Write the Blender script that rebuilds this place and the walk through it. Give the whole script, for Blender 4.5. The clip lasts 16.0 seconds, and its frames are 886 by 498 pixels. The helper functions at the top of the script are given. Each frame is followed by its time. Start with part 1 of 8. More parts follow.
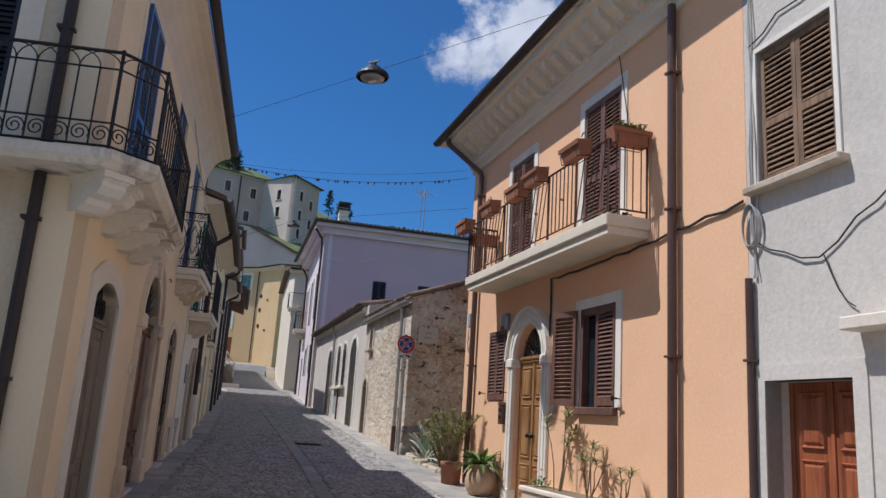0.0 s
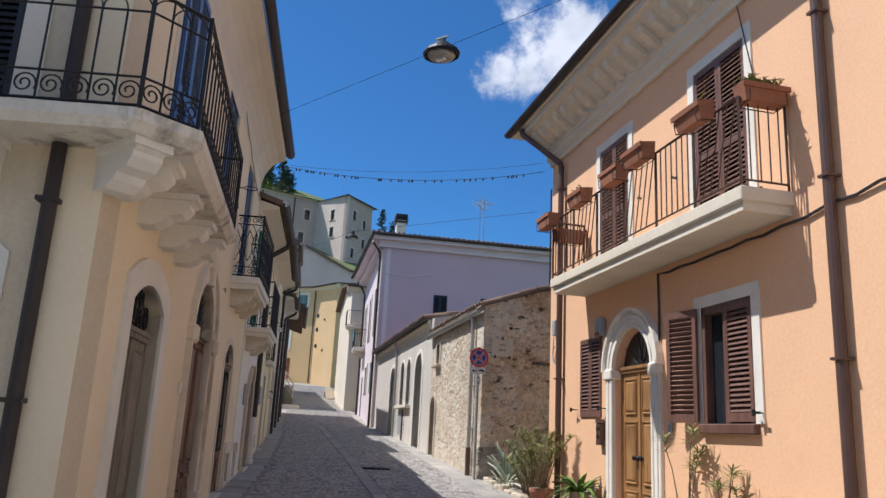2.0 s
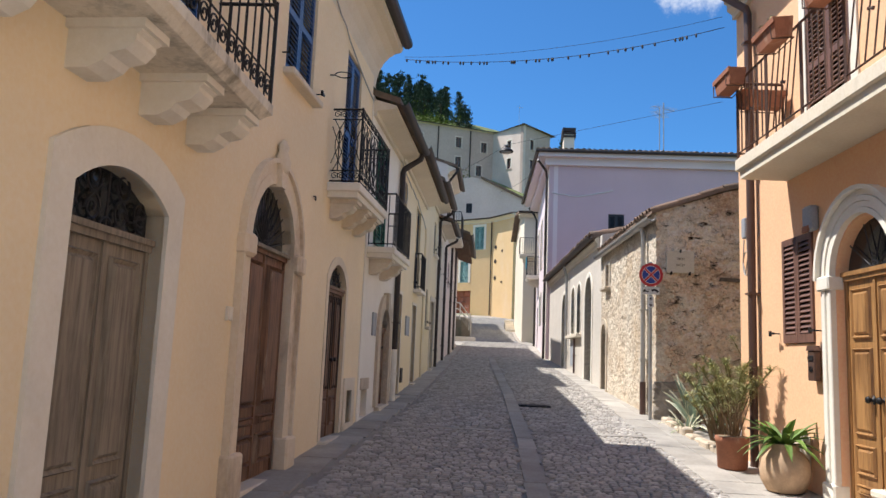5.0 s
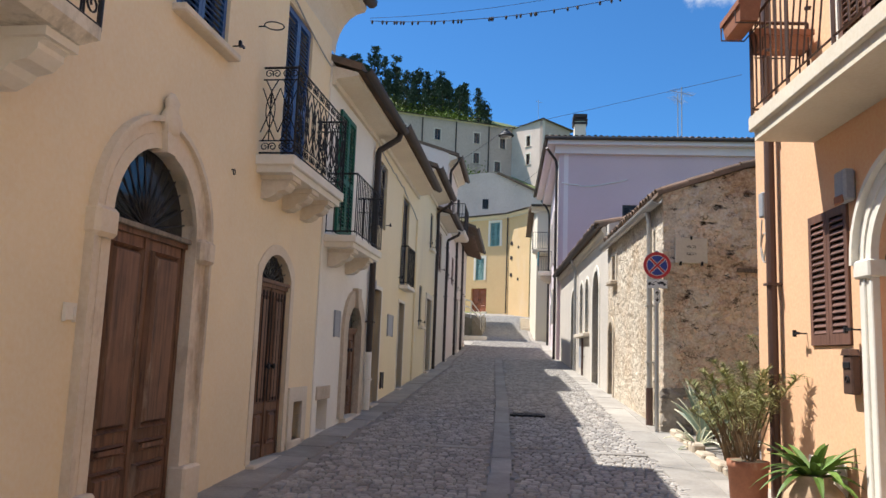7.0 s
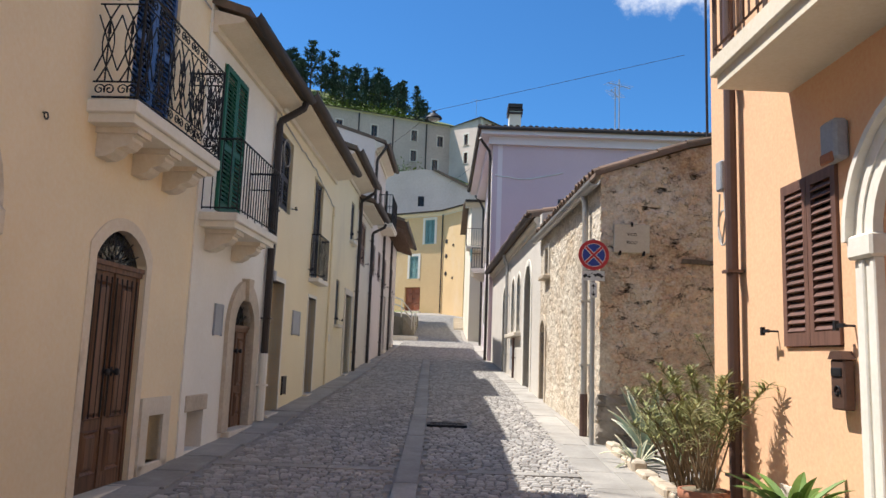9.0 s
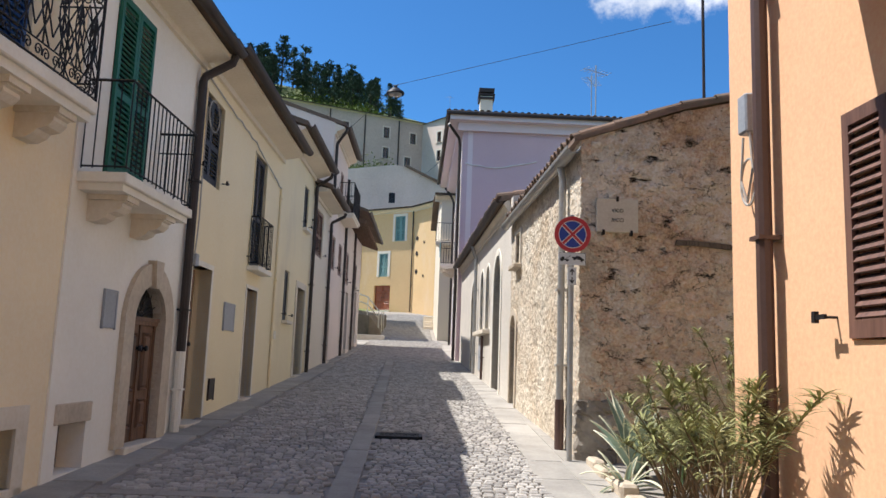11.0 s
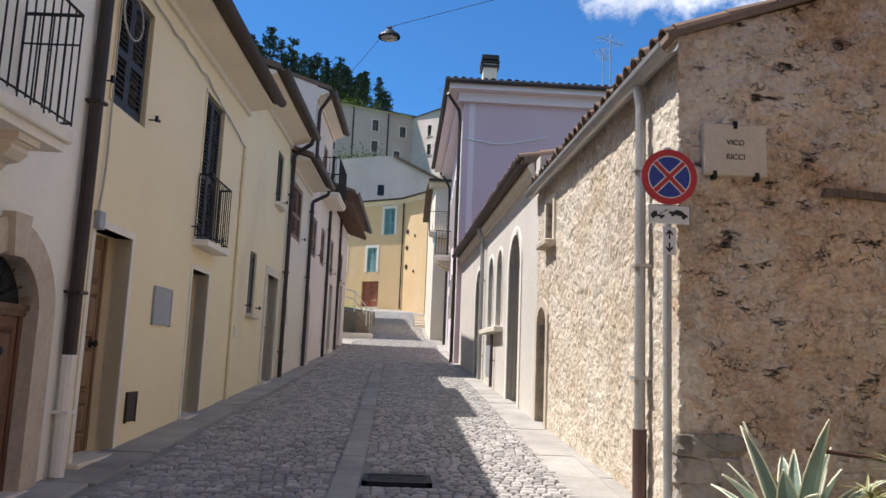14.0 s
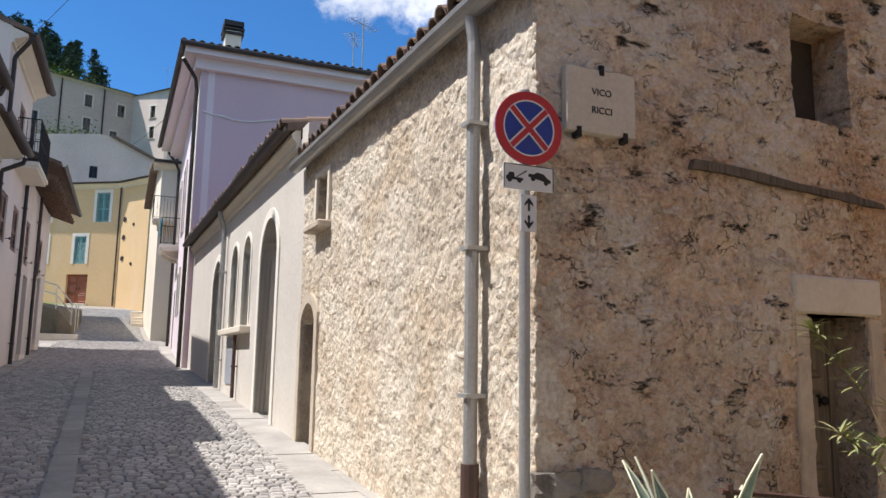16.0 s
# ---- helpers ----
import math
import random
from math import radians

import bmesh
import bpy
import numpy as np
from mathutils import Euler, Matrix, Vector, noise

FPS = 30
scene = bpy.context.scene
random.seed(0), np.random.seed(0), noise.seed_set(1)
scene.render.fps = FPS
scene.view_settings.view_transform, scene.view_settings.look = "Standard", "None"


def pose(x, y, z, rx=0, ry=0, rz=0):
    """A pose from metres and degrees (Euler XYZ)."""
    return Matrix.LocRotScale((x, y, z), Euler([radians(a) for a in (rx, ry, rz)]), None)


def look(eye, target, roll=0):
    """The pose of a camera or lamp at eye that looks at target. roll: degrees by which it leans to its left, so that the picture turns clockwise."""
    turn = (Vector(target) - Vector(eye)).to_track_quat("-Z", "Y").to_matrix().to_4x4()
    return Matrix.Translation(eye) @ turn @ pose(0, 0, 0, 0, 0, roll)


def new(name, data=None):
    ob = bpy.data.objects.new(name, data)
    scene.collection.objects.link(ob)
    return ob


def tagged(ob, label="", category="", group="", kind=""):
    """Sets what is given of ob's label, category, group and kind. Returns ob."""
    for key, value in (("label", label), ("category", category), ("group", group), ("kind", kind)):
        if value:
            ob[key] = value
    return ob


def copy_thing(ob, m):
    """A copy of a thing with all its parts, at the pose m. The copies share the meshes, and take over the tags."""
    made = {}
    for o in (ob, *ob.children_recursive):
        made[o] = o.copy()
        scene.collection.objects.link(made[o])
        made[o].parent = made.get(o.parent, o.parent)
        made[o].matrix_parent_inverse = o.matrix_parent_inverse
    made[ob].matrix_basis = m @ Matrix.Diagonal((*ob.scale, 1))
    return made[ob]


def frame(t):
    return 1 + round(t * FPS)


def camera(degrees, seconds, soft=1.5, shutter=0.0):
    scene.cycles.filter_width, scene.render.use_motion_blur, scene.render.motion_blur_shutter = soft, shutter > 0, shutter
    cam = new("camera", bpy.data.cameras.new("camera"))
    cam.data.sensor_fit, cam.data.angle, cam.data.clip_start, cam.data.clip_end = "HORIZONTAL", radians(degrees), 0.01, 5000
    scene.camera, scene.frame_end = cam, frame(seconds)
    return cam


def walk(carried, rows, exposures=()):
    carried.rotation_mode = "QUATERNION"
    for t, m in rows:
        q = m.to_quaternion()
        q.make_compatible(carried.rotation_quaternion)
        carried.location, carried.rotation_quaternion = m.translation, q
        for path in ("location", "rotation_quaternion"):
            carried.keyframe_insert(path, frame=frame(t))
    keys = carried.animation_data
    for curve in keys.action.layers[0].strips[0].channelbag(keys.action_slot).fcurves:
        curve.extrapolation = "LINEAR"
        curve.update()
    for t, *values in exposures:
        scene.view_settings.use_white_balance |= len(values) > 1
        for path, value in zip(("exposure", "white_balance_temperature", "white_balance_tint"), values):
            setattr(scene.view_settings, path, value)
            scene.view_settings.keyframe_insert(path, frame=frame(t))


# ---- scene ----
cam = camera(60.1, 16.0)
METRES, EYE, TILT, LEAN, TURN = 14.3, 1.5, 0.0, 0.0, -14.9
ROWS = [
    (0.0, 0.0, 0.0, 0.0, -0.82, 12.62, -3.68),
    (0.5, -0.0146, 0.0198, -0.0005, 2.37, 12.72, -3.46),
    (1.0, -0.0237, 0.0412, 0.0002, 3.21, 12.97, -2.98),
    (1.5, -0.0256, 0.0697, 0.0018, 3.31, 13.41, -2.9),
    (2.0, -0.0298, 0.1009, 0.0013, 3.39, 13.7, -2.84),
    (2.5, -0.0311, 0.131, 0.0027, 3.45, 13.87, -2.62),
    (3.0, -0.0235, 0.1643, 0.0034, 3.57, 13.78, -2.45),
    (3.5, -0.0233, 0.1965, 0.0025, 4.65, 10.02, -2.52),
    (4.0, -0.0206, 0.2214, 0.0046, 10.54, 9.02, -2.84),
    (4.5, -0.0095, 0.249, 0.0066, 15.82, 8.37, -2.66),
    (5.0, -0.0066, 0.2804, 0.0051, 17.58, 8.12, -2.34),
    (7.5, 0.0059, 0.4332, 0.0135, 19.53, 7.94, -2.2),
    (8.0, 0.0, 0.4611, 0.0133, 19.59, 7.98, -2.3),
    (8.5, -0.0027, 0.4908, 0.0124, 16.74, 8.09, -2.1),
    (9.0, -0.0017, 0.5203, 0.0154, 14.75, 8.13, -2.07),
    (11.5, -0.0201, 0.6739, 0.0148, 12.73, 8.31, -2.1),
    (12.0, -0.0277, 0.7092, 0.0175, 12.68, 8.37, -2.16),
    (12.5, -0.0398, 0.7444, 0.0195, 12.69, 8.35, -2.23),
    (13.0, -0.0512, 0.7802, 0.0201, 12.59, 8.33, -2.25),
    (13.5, -0.0669, 0.8128, 0.0189, 12.44, 8.26, -2.26),
    (14.0, -0.0804, 0.8461, 0.0197, 11.84, 8.21, -2.29),
    (14.5, -0.0919, 0.8783, 0.0226, 9.72, 8.21, -2.15),
    (15.0, -0.1058, 0.9078, 0.0232, 6.22, 8.27, -1.93),
    (15.5, -0.1137, 0.9394, 0.0239, -1.08, 8.47, -1.29),
    (16.0, -0.1207, 0.9677, 0.0268, -8.27, 8.58, -0.94),
]
walk(cam, [(t, pose(0, 0, EYE, TILT, LEAN, TURN) @ pose(METRES * x, METRES * y, METRES * z, 90 + pitch, roll, yaw)) for t, x, y, z, yaw, pitch, roll in ROWS],
     exposures=((0.0, -0.02, 5810, 15), (0.5, 0.26, 5810, 15), (1.2, 0.35, 5860, 15), (2.5, 0.35, 6040, 13), (3.5, 0.53, 6210, 13), (4.0, 0.68, 6280, 14), (5.0, 0.74, 6310, 13), (8.0, 0.75, 6310, 12), (12.0, 0.68, 6190, 13), (14.0, 0.68, 6160, 14), (15.0, 0.70, 6160, 14), (16.0, 0.64, 6110, 14)))
# First three clouds stand in view; the others are added to brighten the shade.
CLOUDS_AND_FILL = (((0.31, 0.83, 0.485), 0.13), ((0.42, 0.82, 0.41), 0.12), ((0.56, 0.68, 0.5), 0.2), ((-0.8, -0.3, 0.5), 0.45), ((0.5, -0.7, 0.45), 0.5),
          ((0.9, 0.1, 0.5), 0.4), ((-0.3, -0.8, 0.6), 0.45), ((0.3, -0.2, 0.9), 0.35), ((-0.85, 0.35, 0.35), 0.3))

# ---- world, sun, exposure ----
SUN_WAY = Vector((0.55, -0.18, -0.93)).normalized()
sun = new("sun", bpy.data.lights.new("sun", "SUN"))
sun.data.energy, sun.data.angle, sun.data.color = 4.3, radians(0.55), (1.0, 0.95, 0.86)
sun.matrix_world = look((0, 0, 60), Vector((0, 0, 60)) + SUN_WAY)

world = bpy.data.worlds.new("sky")
scene.world = world
world.use_nodes = True
wn, wl = world.node_tree.nodes, world.node_tree.links
bg = wn["Background"]
sky = wn.new("ShaderNodeTexSky")
sky.sky_type, sky.sun_disc = "NISHITA", False
sky.sun_elevation = math.asin(-SUN_WAY.z)
sky.sun_rotation = math.atan2(-SUN_WAY.x, -SUN_WAY.y)
sky.altitude, sky.air_density, sky.dust_density, sky.ozone_density = 700, 1.0, 0.3, 3.0
tc = wn.new("ShaderNodeTexCoord")
cn = wn.new("ShaderNodeTexNoise")
cn.inputs["Scale"].default_value, cn.inputs["Detail"].default_value, cn.inputs["Roughness"].default_value = 6.5, 12, 0.62
wl.new(tc.outputs["Generated"], cn.inputs["Vector"])


def wmath(op, a, b=None, clamp=False):
    n = wn.new("ShaderNodeMath")
    n.operation, n.use_clamp = op, clamp
    for s, v in zip(n.inputs, (a, b)):
        if v is None:
            continue
        if isinstance(v, (int, float)):
            s.default_value = v
        else:
            wl.new(v, s)
    return n.outputs[0]


# a few fair-weather clouds, the unseen ones added as fill light: centre direction and angular size
cover = None
for way, size in CLOUDS_AND_FILL:
    dot = wn.new("ShaderNodeVectorMath")
    dot.operation = "DISTANCE"
    wl.new(tc.outputs["Generated"], dot.inputs[0])
    dot.inputs[1].default_value = Vector(way).normalized()
    m = wmath("SUBTRACT", 1.0, wmath("DIVIDE", dot.outputs["Value"], size))
    cover = m if cover is None else wmath("MAXIMUM", cover, m)
dense = wmath("ADD", wmath("MULTIPLY", cover, 0.42), wmath("SUBTRACT", wmath("MULTIPLY", cn.outputs["Fac"], 1.5), 0.83))
edge = wn.new("ShaderNodeMapRange")
edge.interpolation_type = "SMOOTHSTEP"
edge.inputs["From Min"].default_value, edge.inputs["From Max"].default_value = 0.0, 0.20
wl.new(dense, edge.inputs["Value"])
tint = wn.new("ShaderNodeMix")
tint.data_type, tint.blend_type = "RGBA", "MULTIPLY"
tint.inputs[0].default_value = 1.0
tint.inputs[7].default_value = (0.33, 0.67, 0.90, 1)
wl.new(sky.outputs[0], tint.inputs[6])
white = wn.new("ShaderNodeMix")
white.data_type = "RGBA"
shade = wn.new("ShaderNodeTexNoise")
shade.inputs["Scale"].default_value, shade.inputs["Detail"].default_value = 9.0, 5
wl.new(tc.outputs["Generated"], shade.inputs["Vector"])
ramp = wn.new("ShaderNodeValToRGB")
ramp.color_ramp.elements[0].position, ramp.color_ramp.elements[0].color = 0.38, (2.9, 3.4, 4.1, 1)
ramp.color_ramp.elements[1].position, ramp.color_ramp.elements[1].color = 0.60, (5.9, 6.1, 6.5, 1)
wl.new(shade.outputs["Fac"], ramp.inputs["Fac"])
wl.new(edge.outputs[0], white.inputs[0])
wl.new(tint.outputs[2], white.inputs[6])
wl.new(ramp.outputs[0], white.inputs[7])
wl.new(white.outputs[2], bg.inputs["Color"])
bg.inputs["Strength"].default_value = 0.11


# ---- materials ----
def nodes_of(name):
    m = bpy.data.materials.new(name)
    m.use_nodes = True
    return m, m.node_tree.nodes, m.node_tree.links, m.node_tree.nodes["Principled BSDF"]


def noise_node(n, l, vec, scale, detail=6, rough=0.6, stretch=None):
    t = n.new("ShaderNodeTexNoise")
    t.inputs["Scale"].default_value, t.inputs["Detail"].default_value, t.inputs["Roughness"].default_value = scale, detail, rough
    if stretch:
        mp = n.new("ShaderNodeMapping")
        mp.inputs["Scale"].default_value = stretch
        l.new(vec, mp.inputs["Vector"])
        vec = mp.outputs[0]
    l.new(vec, t.inputs["Vector"])
    return t.outputs["Fac"]


def ramp_node(n, l, fac, stops):
    r = n.new("ShaderNodeValToRGB")
    e = r.color_ramp.elements
    while len(e) < len(stops):
        e.new(0.5)
    for k, (p, c) in zip(e, stops):
        k.position, k.color = p, (*c, 1)
    l.new(fac, r.inputs["Fac"])
    return r.outputs[0]


def mix_node(n, l, fac, a, b, blend="MIX"):
    m = n.new("ShaderNodeMix")
    m.data_type, m.blend_type = "RGBA", blend
    for s, v in ((m.inputs[0], fac), (m.inputs[6], a), (m.inputs[7], b)):
        if isinstance(v, (int, float)):
            s.default_value = v
        elif isinstance(v, tuple):
            s.default_value = (*v, 1)
        else:
            l.new(v, s)
    return m.outputs[2]


def bump_node(n, l, bsdf, height, strength, dist):
    b = n.new("ShaderNodeBump")
    b.inputs["Strength"].default_value, b.inputs["Distance"].default_value = strength, dist
    l.new(height, b.inputs["Height"])
    l.new(b.outputs[0], bsdf.inputs["Normal"])
    return b


def rgb(c, k):
    return tuple(min(1, max(0, v * k)) for v in c)


def surface(name, col, rough=0.85, var=0.12, scale=1.2, fine=30, bump=0.25, dist=0.01, stain=None, stain_at=0.62, stain_scale=0.6,
            stretch=None, metal=0.0, per_piece=0.0, per_island=0.0, spec=0.3):
    """A worn surface: two scales of colour change, stains of another colour, fine relief."""
    m, n, l, b = nodes_of(name)
    g = n.new("ShaderNodeNewGeometry")
    pos = g.outputs["Position"]
    a = noise_node(n, l, pos, scale, 5, 0.6, stretch)
    c = ramp_node(n, l, a, [(0.3, rgb(col, 1 - var)), (0.55, col), (0.75, rgb(col, 1 + var * 0.8))])
    f = noise_node(n, l, pos, fine, 4, 0.65, stretch)
    c = mix_node(n, l, 0.35, c, ramp_node(n, l, f, [(0.3, (0.35,) * 3), (0.7, (0.65,) * 3)]), "OVERLAY")
    if stain:
        s = noise_node(n, l, pos, stain_scale, 8, 0.68, (1, 1, 0.45))
        c = mix_node(n, l, ramp_node(n, l, s, [(stain_at, (0, 0, 0)), (stain_at + 0.14, (0.85,) * 3)]), c, stain)
    if per_piece or per_island:
        amount = per_piece or per_island
        if per_piece:
            rnd = n.new("ShaderNodeObjectInfo").outputs["Random"]
        else:
            rnd = g.outputs["Random Per Island"]
        c = mix_node(n, l, 1.0, c, ramp_node(n, l, rnd, [(0.0, (1 - amount,) * 3), (1.0, (1.0,) * 3)]), "MULTIPLY")
    l.new(c, b.inputs["Base Color"])
    rr = n.new("ShaderNodeMapRange")
    rr.inputs["To Min"].default_value, rr.inputs["To Max"].default_value = max(0.05, rough - 0.1), min(1, rough + 0.1)
    l.new(f, rr.inputs["Value"])
    l.new(rr.outputs[0], b.inputs["Roughness"])
    b.inputs["Metallic"].default_value = metal
    b.inputs["Specular IOR Level"].default_value = spec
    if bump:
        add = n.new("ShaderNodeMath")
        add.operation = "ADD"
        l.new(a, add.inputs[0])
        l.new(f, add.inputs[1])
        bump_node(n, l, b, add.outputs[0], bump, dist)
    return m


def wood(name, col, dark, rough=0.55, scale=3.0, bump=0.2, worn=None):
    m, n, l, b = nodes_of(name)
    pos = n.new("ShaderNodeNewGeometry").outputs["Position"]
    rnd = n.new("ShaderNodeObjectInfo").outputs["Random"]
    off = n.new("ShaderNodeVectorMath")
    off.operation = "ADD"
    l.new(pos, off.inputs[0])
    l.new(rnd, off.inputs[1])
    g = noise_node(n, l, off.outputs[0], scale, 8, 0.62, (9, 9, 0.7))
    w = noise_node(n, l, off.outputs[0], 1.4, 5, 0.6)
    c = ramp_node(n, l, g, [(0.3, dark), (0.52, col), (0.75, rgb(col, 1.3))])
    c = mix_node(n, l, ramp_node(n, l, w, [(0.5, (0, 0, 0)), (0.75, (0.6,) * 3)]), c, rgb(dark, 0.8))
    if worn:
        s = noise_node(n, l, pos, 1.7, 9, 0.75, (3.5, 3.5, 0.6))
        c = mix_node(n, l, ramp_node(n, l, s, [(0.56, (0, 0, 0)), (0.68, (0.75,) * 3)]), c, worn)
    l.new(c, b.inputs["Base Color"])
    b.inputs["Roughness"].default_value = rough
    bump_node(n, l, b, g, bump, 0.006)
    return m


def rubble(name, col, pale, rust, crevice_shade, stones=5.0, cover=0.5, bump=0.8, dist=0.04, cracks=0.62, pits=0.62, veins=0.6, stains=0.0):
    """Old rubble masonry: stones half buried in patchy lime mortar, with pits, cracks and crevices whose shade is
    painted dark.
    """
    m, n, l, b = nodes_of(name)
    pos = n.new("ShaderNodeNewGeometry").outputs["Position"]

    def warped(scale, amount):
        wv = n.new("ShaderNodeTexNoise")
        wv.inputs["Scale"].default_value, wv.inputs["Detail"].default_value = scale, 6
        l.new(pos, wv.inputs["Vector"])
        sc = n.new("ShaderNodeVectorMath")
        sc.operation = "SCALE"
        sc.inputs["Scale"].default_value = amount
        l.new(wv.outputs["Color"], sc.inputs[0])
        v = n.new("ShaderNodeVectorMath")
        l.new(pos, v.inputs[0])
        l.new(sc.outputs[0], v.inputs[1])
        mp = n.new("ShaderNodeMapping")
        mp.inputs["Scale"].default_value = (1, 1, 1.45)
        l.new(v.outputs[0], mp.inputs["Vector"])
        return mp.outputs[0]

    vc = n.new("ShaderNodeTexVoronoi")
    vc.inputs["Scale"].default_value = stones
    l.new(warped(6.0, 0.22), vc.inputs["Vector"])
    bw = n.new("ShaderNodeRGBToBW")
    l.new(vc.outputs["Color"], bw.inputs[0])
    grain = noise_node(n, l, pos, 30, 8, 0.75)
    coarse = noise_node(n, l, pos, 9, 10, 0.75)
    patch = noise_node(n, l, pos, 1.3, 12, 0.7)
    tone = noise_node(n, l, pos, 3.1, 12, 0.72)
    # mortar
    base = ramp_node(n, l, coarse, [(0.32, rgb(col, 0.55)), (0.47, col), (0.62, rgb(col, 1.2))])
    base = mix_node(n, l, ramp_node(n, l, noise_node(n, l, pos, 0.8, 10, 0.68), [(0.47, (0, 0, 0)), (0.64, (0.85,) * 3)]), base, rust)
    base = mix_node(n, l, ramp_node(n, l, patch, [(cover, (0, 0, 0)), (cover + 0.12, (0.8,) * 3)]), base, pale)
    base = mix_node(n, l, ramp_node(n, l, tone, [(0.36, (0.45,) * 3), (0.48, (0, 0, 0))]), base, rgb(col, 0.5))
    stain = noise_node(n, l, pos, 0.55, 9, 0.7, (1, 1, 1.6))
    base = mix_node(n, l, ramp_node(n, l, stain, [(0.48, (0, 0, 0)), (0.62, (stains,) * 3)]), base, rgb(rust, 0.42))
    # stones that show through
    inside = ramp_node(n, l, vc.outputs["Distance"], [(0.30, (1,) * 3), (0.42, (0, 0, 0))])
    shown = mix_node(n, l, 1.0, inside, ramp_node(n, l, bw.outputs[0], [(0.48, (0, 0, 0)), (0.58, (0.85,) * 3)]), "MULTIPLY")
    base = mix_node(n, l, shown, base, ramp_node(n, l, bw.outputs[0], [(0.5, rgb(pale, 0.8)), (0.62, rgb(pale, 1.1)), (0.75, rgb(col, 0.75))]))
    # thin cracks round some stones, holes and pits: their shade is painted into the colour
    ve = n.new("ShaderNodeTexVoronoi")
    ve.feature = "DISTANCE_TO_EDGE"
    ve.inputs["Scale"].default_value = stones * 0.55
    l.new(warped(7.0, 0.5), ve.inputs["Vector"])
    line = ramp_node(n, l, ve.outputs["Distance"], [(0.006, (veins,) * 3), (0.03, (0, 0, 0))])
    line = mix_node(n, l, 1.0, line, ramp_node(n, l, noise_node(n, l, pos, 3.6, 8, 0.7), [(0.50, (0, 0, 0)), (0.60, (1,) * 3)]), "MULTIPLY")
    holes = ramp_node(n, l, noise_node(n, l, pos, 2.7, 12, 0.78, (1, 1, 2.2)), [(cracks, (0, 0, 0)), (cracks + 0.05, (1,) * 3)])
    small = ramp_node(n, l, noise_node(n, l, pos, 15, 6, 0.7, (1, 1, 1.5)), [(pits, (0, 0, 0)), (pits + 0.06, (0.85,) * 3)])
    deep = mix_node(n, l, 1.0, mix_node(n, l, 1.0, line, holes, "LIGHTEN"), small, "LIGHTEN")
    base = mix_node(n, l, deep, base, crevice_shade)
    # strong grain contrast in the colour also carries the shading of the relief
    base = mix_node(n, l, 0.75, base, ramp_node(n, l, grain, [(0.32, (0.22,) * 3), (0.68, (0.78,) * 3)]), "OVERLAY")
    l.new(base, b.inputs["Base Color"])
    b.inputs["Roughness"].default_value = 0.95
    b.inputs["Specular IOR Level"].default_value = 0.12
    h = mix_node(n, l, 0.35, coarse, grain)
    h = mix_node(n, l, 0.3, h, shown)
    h = mix_node(n, l, deep, h, (0, 0, 0))
    bump_node(n, l, b, h, bump, dist)
    return m


def glass_mat():
    m, n, l, b = nodes_of("window_glass")
    b.inputs["Base Color"].default_value = (0.04, 0.05, 0.06, 1)
    b.inputs["Roughness"].default_value = 0.06
    b.inputs["Transmission Weight"].default_value = 0.5
    b.inputs["IOR"].default_value = 1.45
    return m


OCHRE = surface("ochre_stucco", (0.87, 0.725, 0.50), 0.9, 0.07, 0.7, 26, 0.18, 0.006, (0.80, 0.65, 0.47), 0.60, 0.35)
# Greyed copy of the ochre: the side front's shade is in this colour.
OCHRE_SHADED = surface("shaded_ochre_stucco", (0.66, 0.56, 0.40), 0.9, 0.06, 0.6, 26, 0.18, 0.006, (0.50, 0.44, 0.34), 0.60, 0.35)
WHITEWASH = surface("white_stucco", (0.86, 0.81, 0.72), 0.9, 0.07, 0.8, 22, 0.3, 0.01, (0.66, 0.60, 0.50), 0.62, 0.5)
CREAM = surface("cream_stucco", (0.85, 0.73, 0.49), 0.9, 0.05, 0.6, 30, 0.14, 0.005, (0.70, 0.60, 0.42), 0.62, 0.4)
PALE = surface("pale_stucco", (0.78, 0.70, 0.57), 0.9, 0.06, 0.6, 28, 0.16, 0.006, (0.66, 0.6, 0.5), 0.62, 0.5)
PINKISH = surface("pinkish_stucco", (0.76, 0.66, 0.58), 0.9, 0.06, 0.6, 28, 0.16, 0.006, (0.66, 0.6, 0.5), 0.62, 0.5)
ORANGE = surface("orange_stucco", (0.84, 0.51, 0.30), 0.88, 0.05, 0.8, 34, 0.08, 0.004, (0.80, 0.53, 0.36), 0.60, 0.45)
LILAC = surface("lilac_stucco", (0.61, 0.46, 0.50), 0.9, 0.05, 0.5, 30, 0.15, 0.006, (0.46, 0.39, 0.42), 0.62, 0.4)
# The same lilac made paler: sunlight put into the colour of front and eaves.
LILAC_LIT = surface("sunlit_lilac_stucco", (0.74, 0.64, 0.66), 0.9, 0.05, 0.5, 30, 0.1, 0.005)
GREYWHITE = surface("grey_white_stucco", (0.61, 0.56, 0.49), 0.92, 0.1, 0.7, 20, 0.4, 0.014, (0.47, 0.43, 0.38), 0.58, 0.5)
YELLOW = surface("yellow_stucco", (0.74, 0.515, 0.27), 0.9, 0.07, 0.3, 12, 0.15, 0.01, (0.74, 0.56, 0.37), 0.60, 0.25)
FARWALL = surface("weathered_grey_render", (0.56, 0.43, 0.365), 0.95, 0.14, 0.15, 4, 0.3, 0.05, (0.29, 0.22, 0.18), 0.55, 0.1)
FARWHITE = surface("weathered_white_render", (0.70, 0.58, 0.50), 0.95, 0.12, 0.3, 6, 0.3, 0.05, (0.50, 0.46, 0.4), 0.56, 0.15)
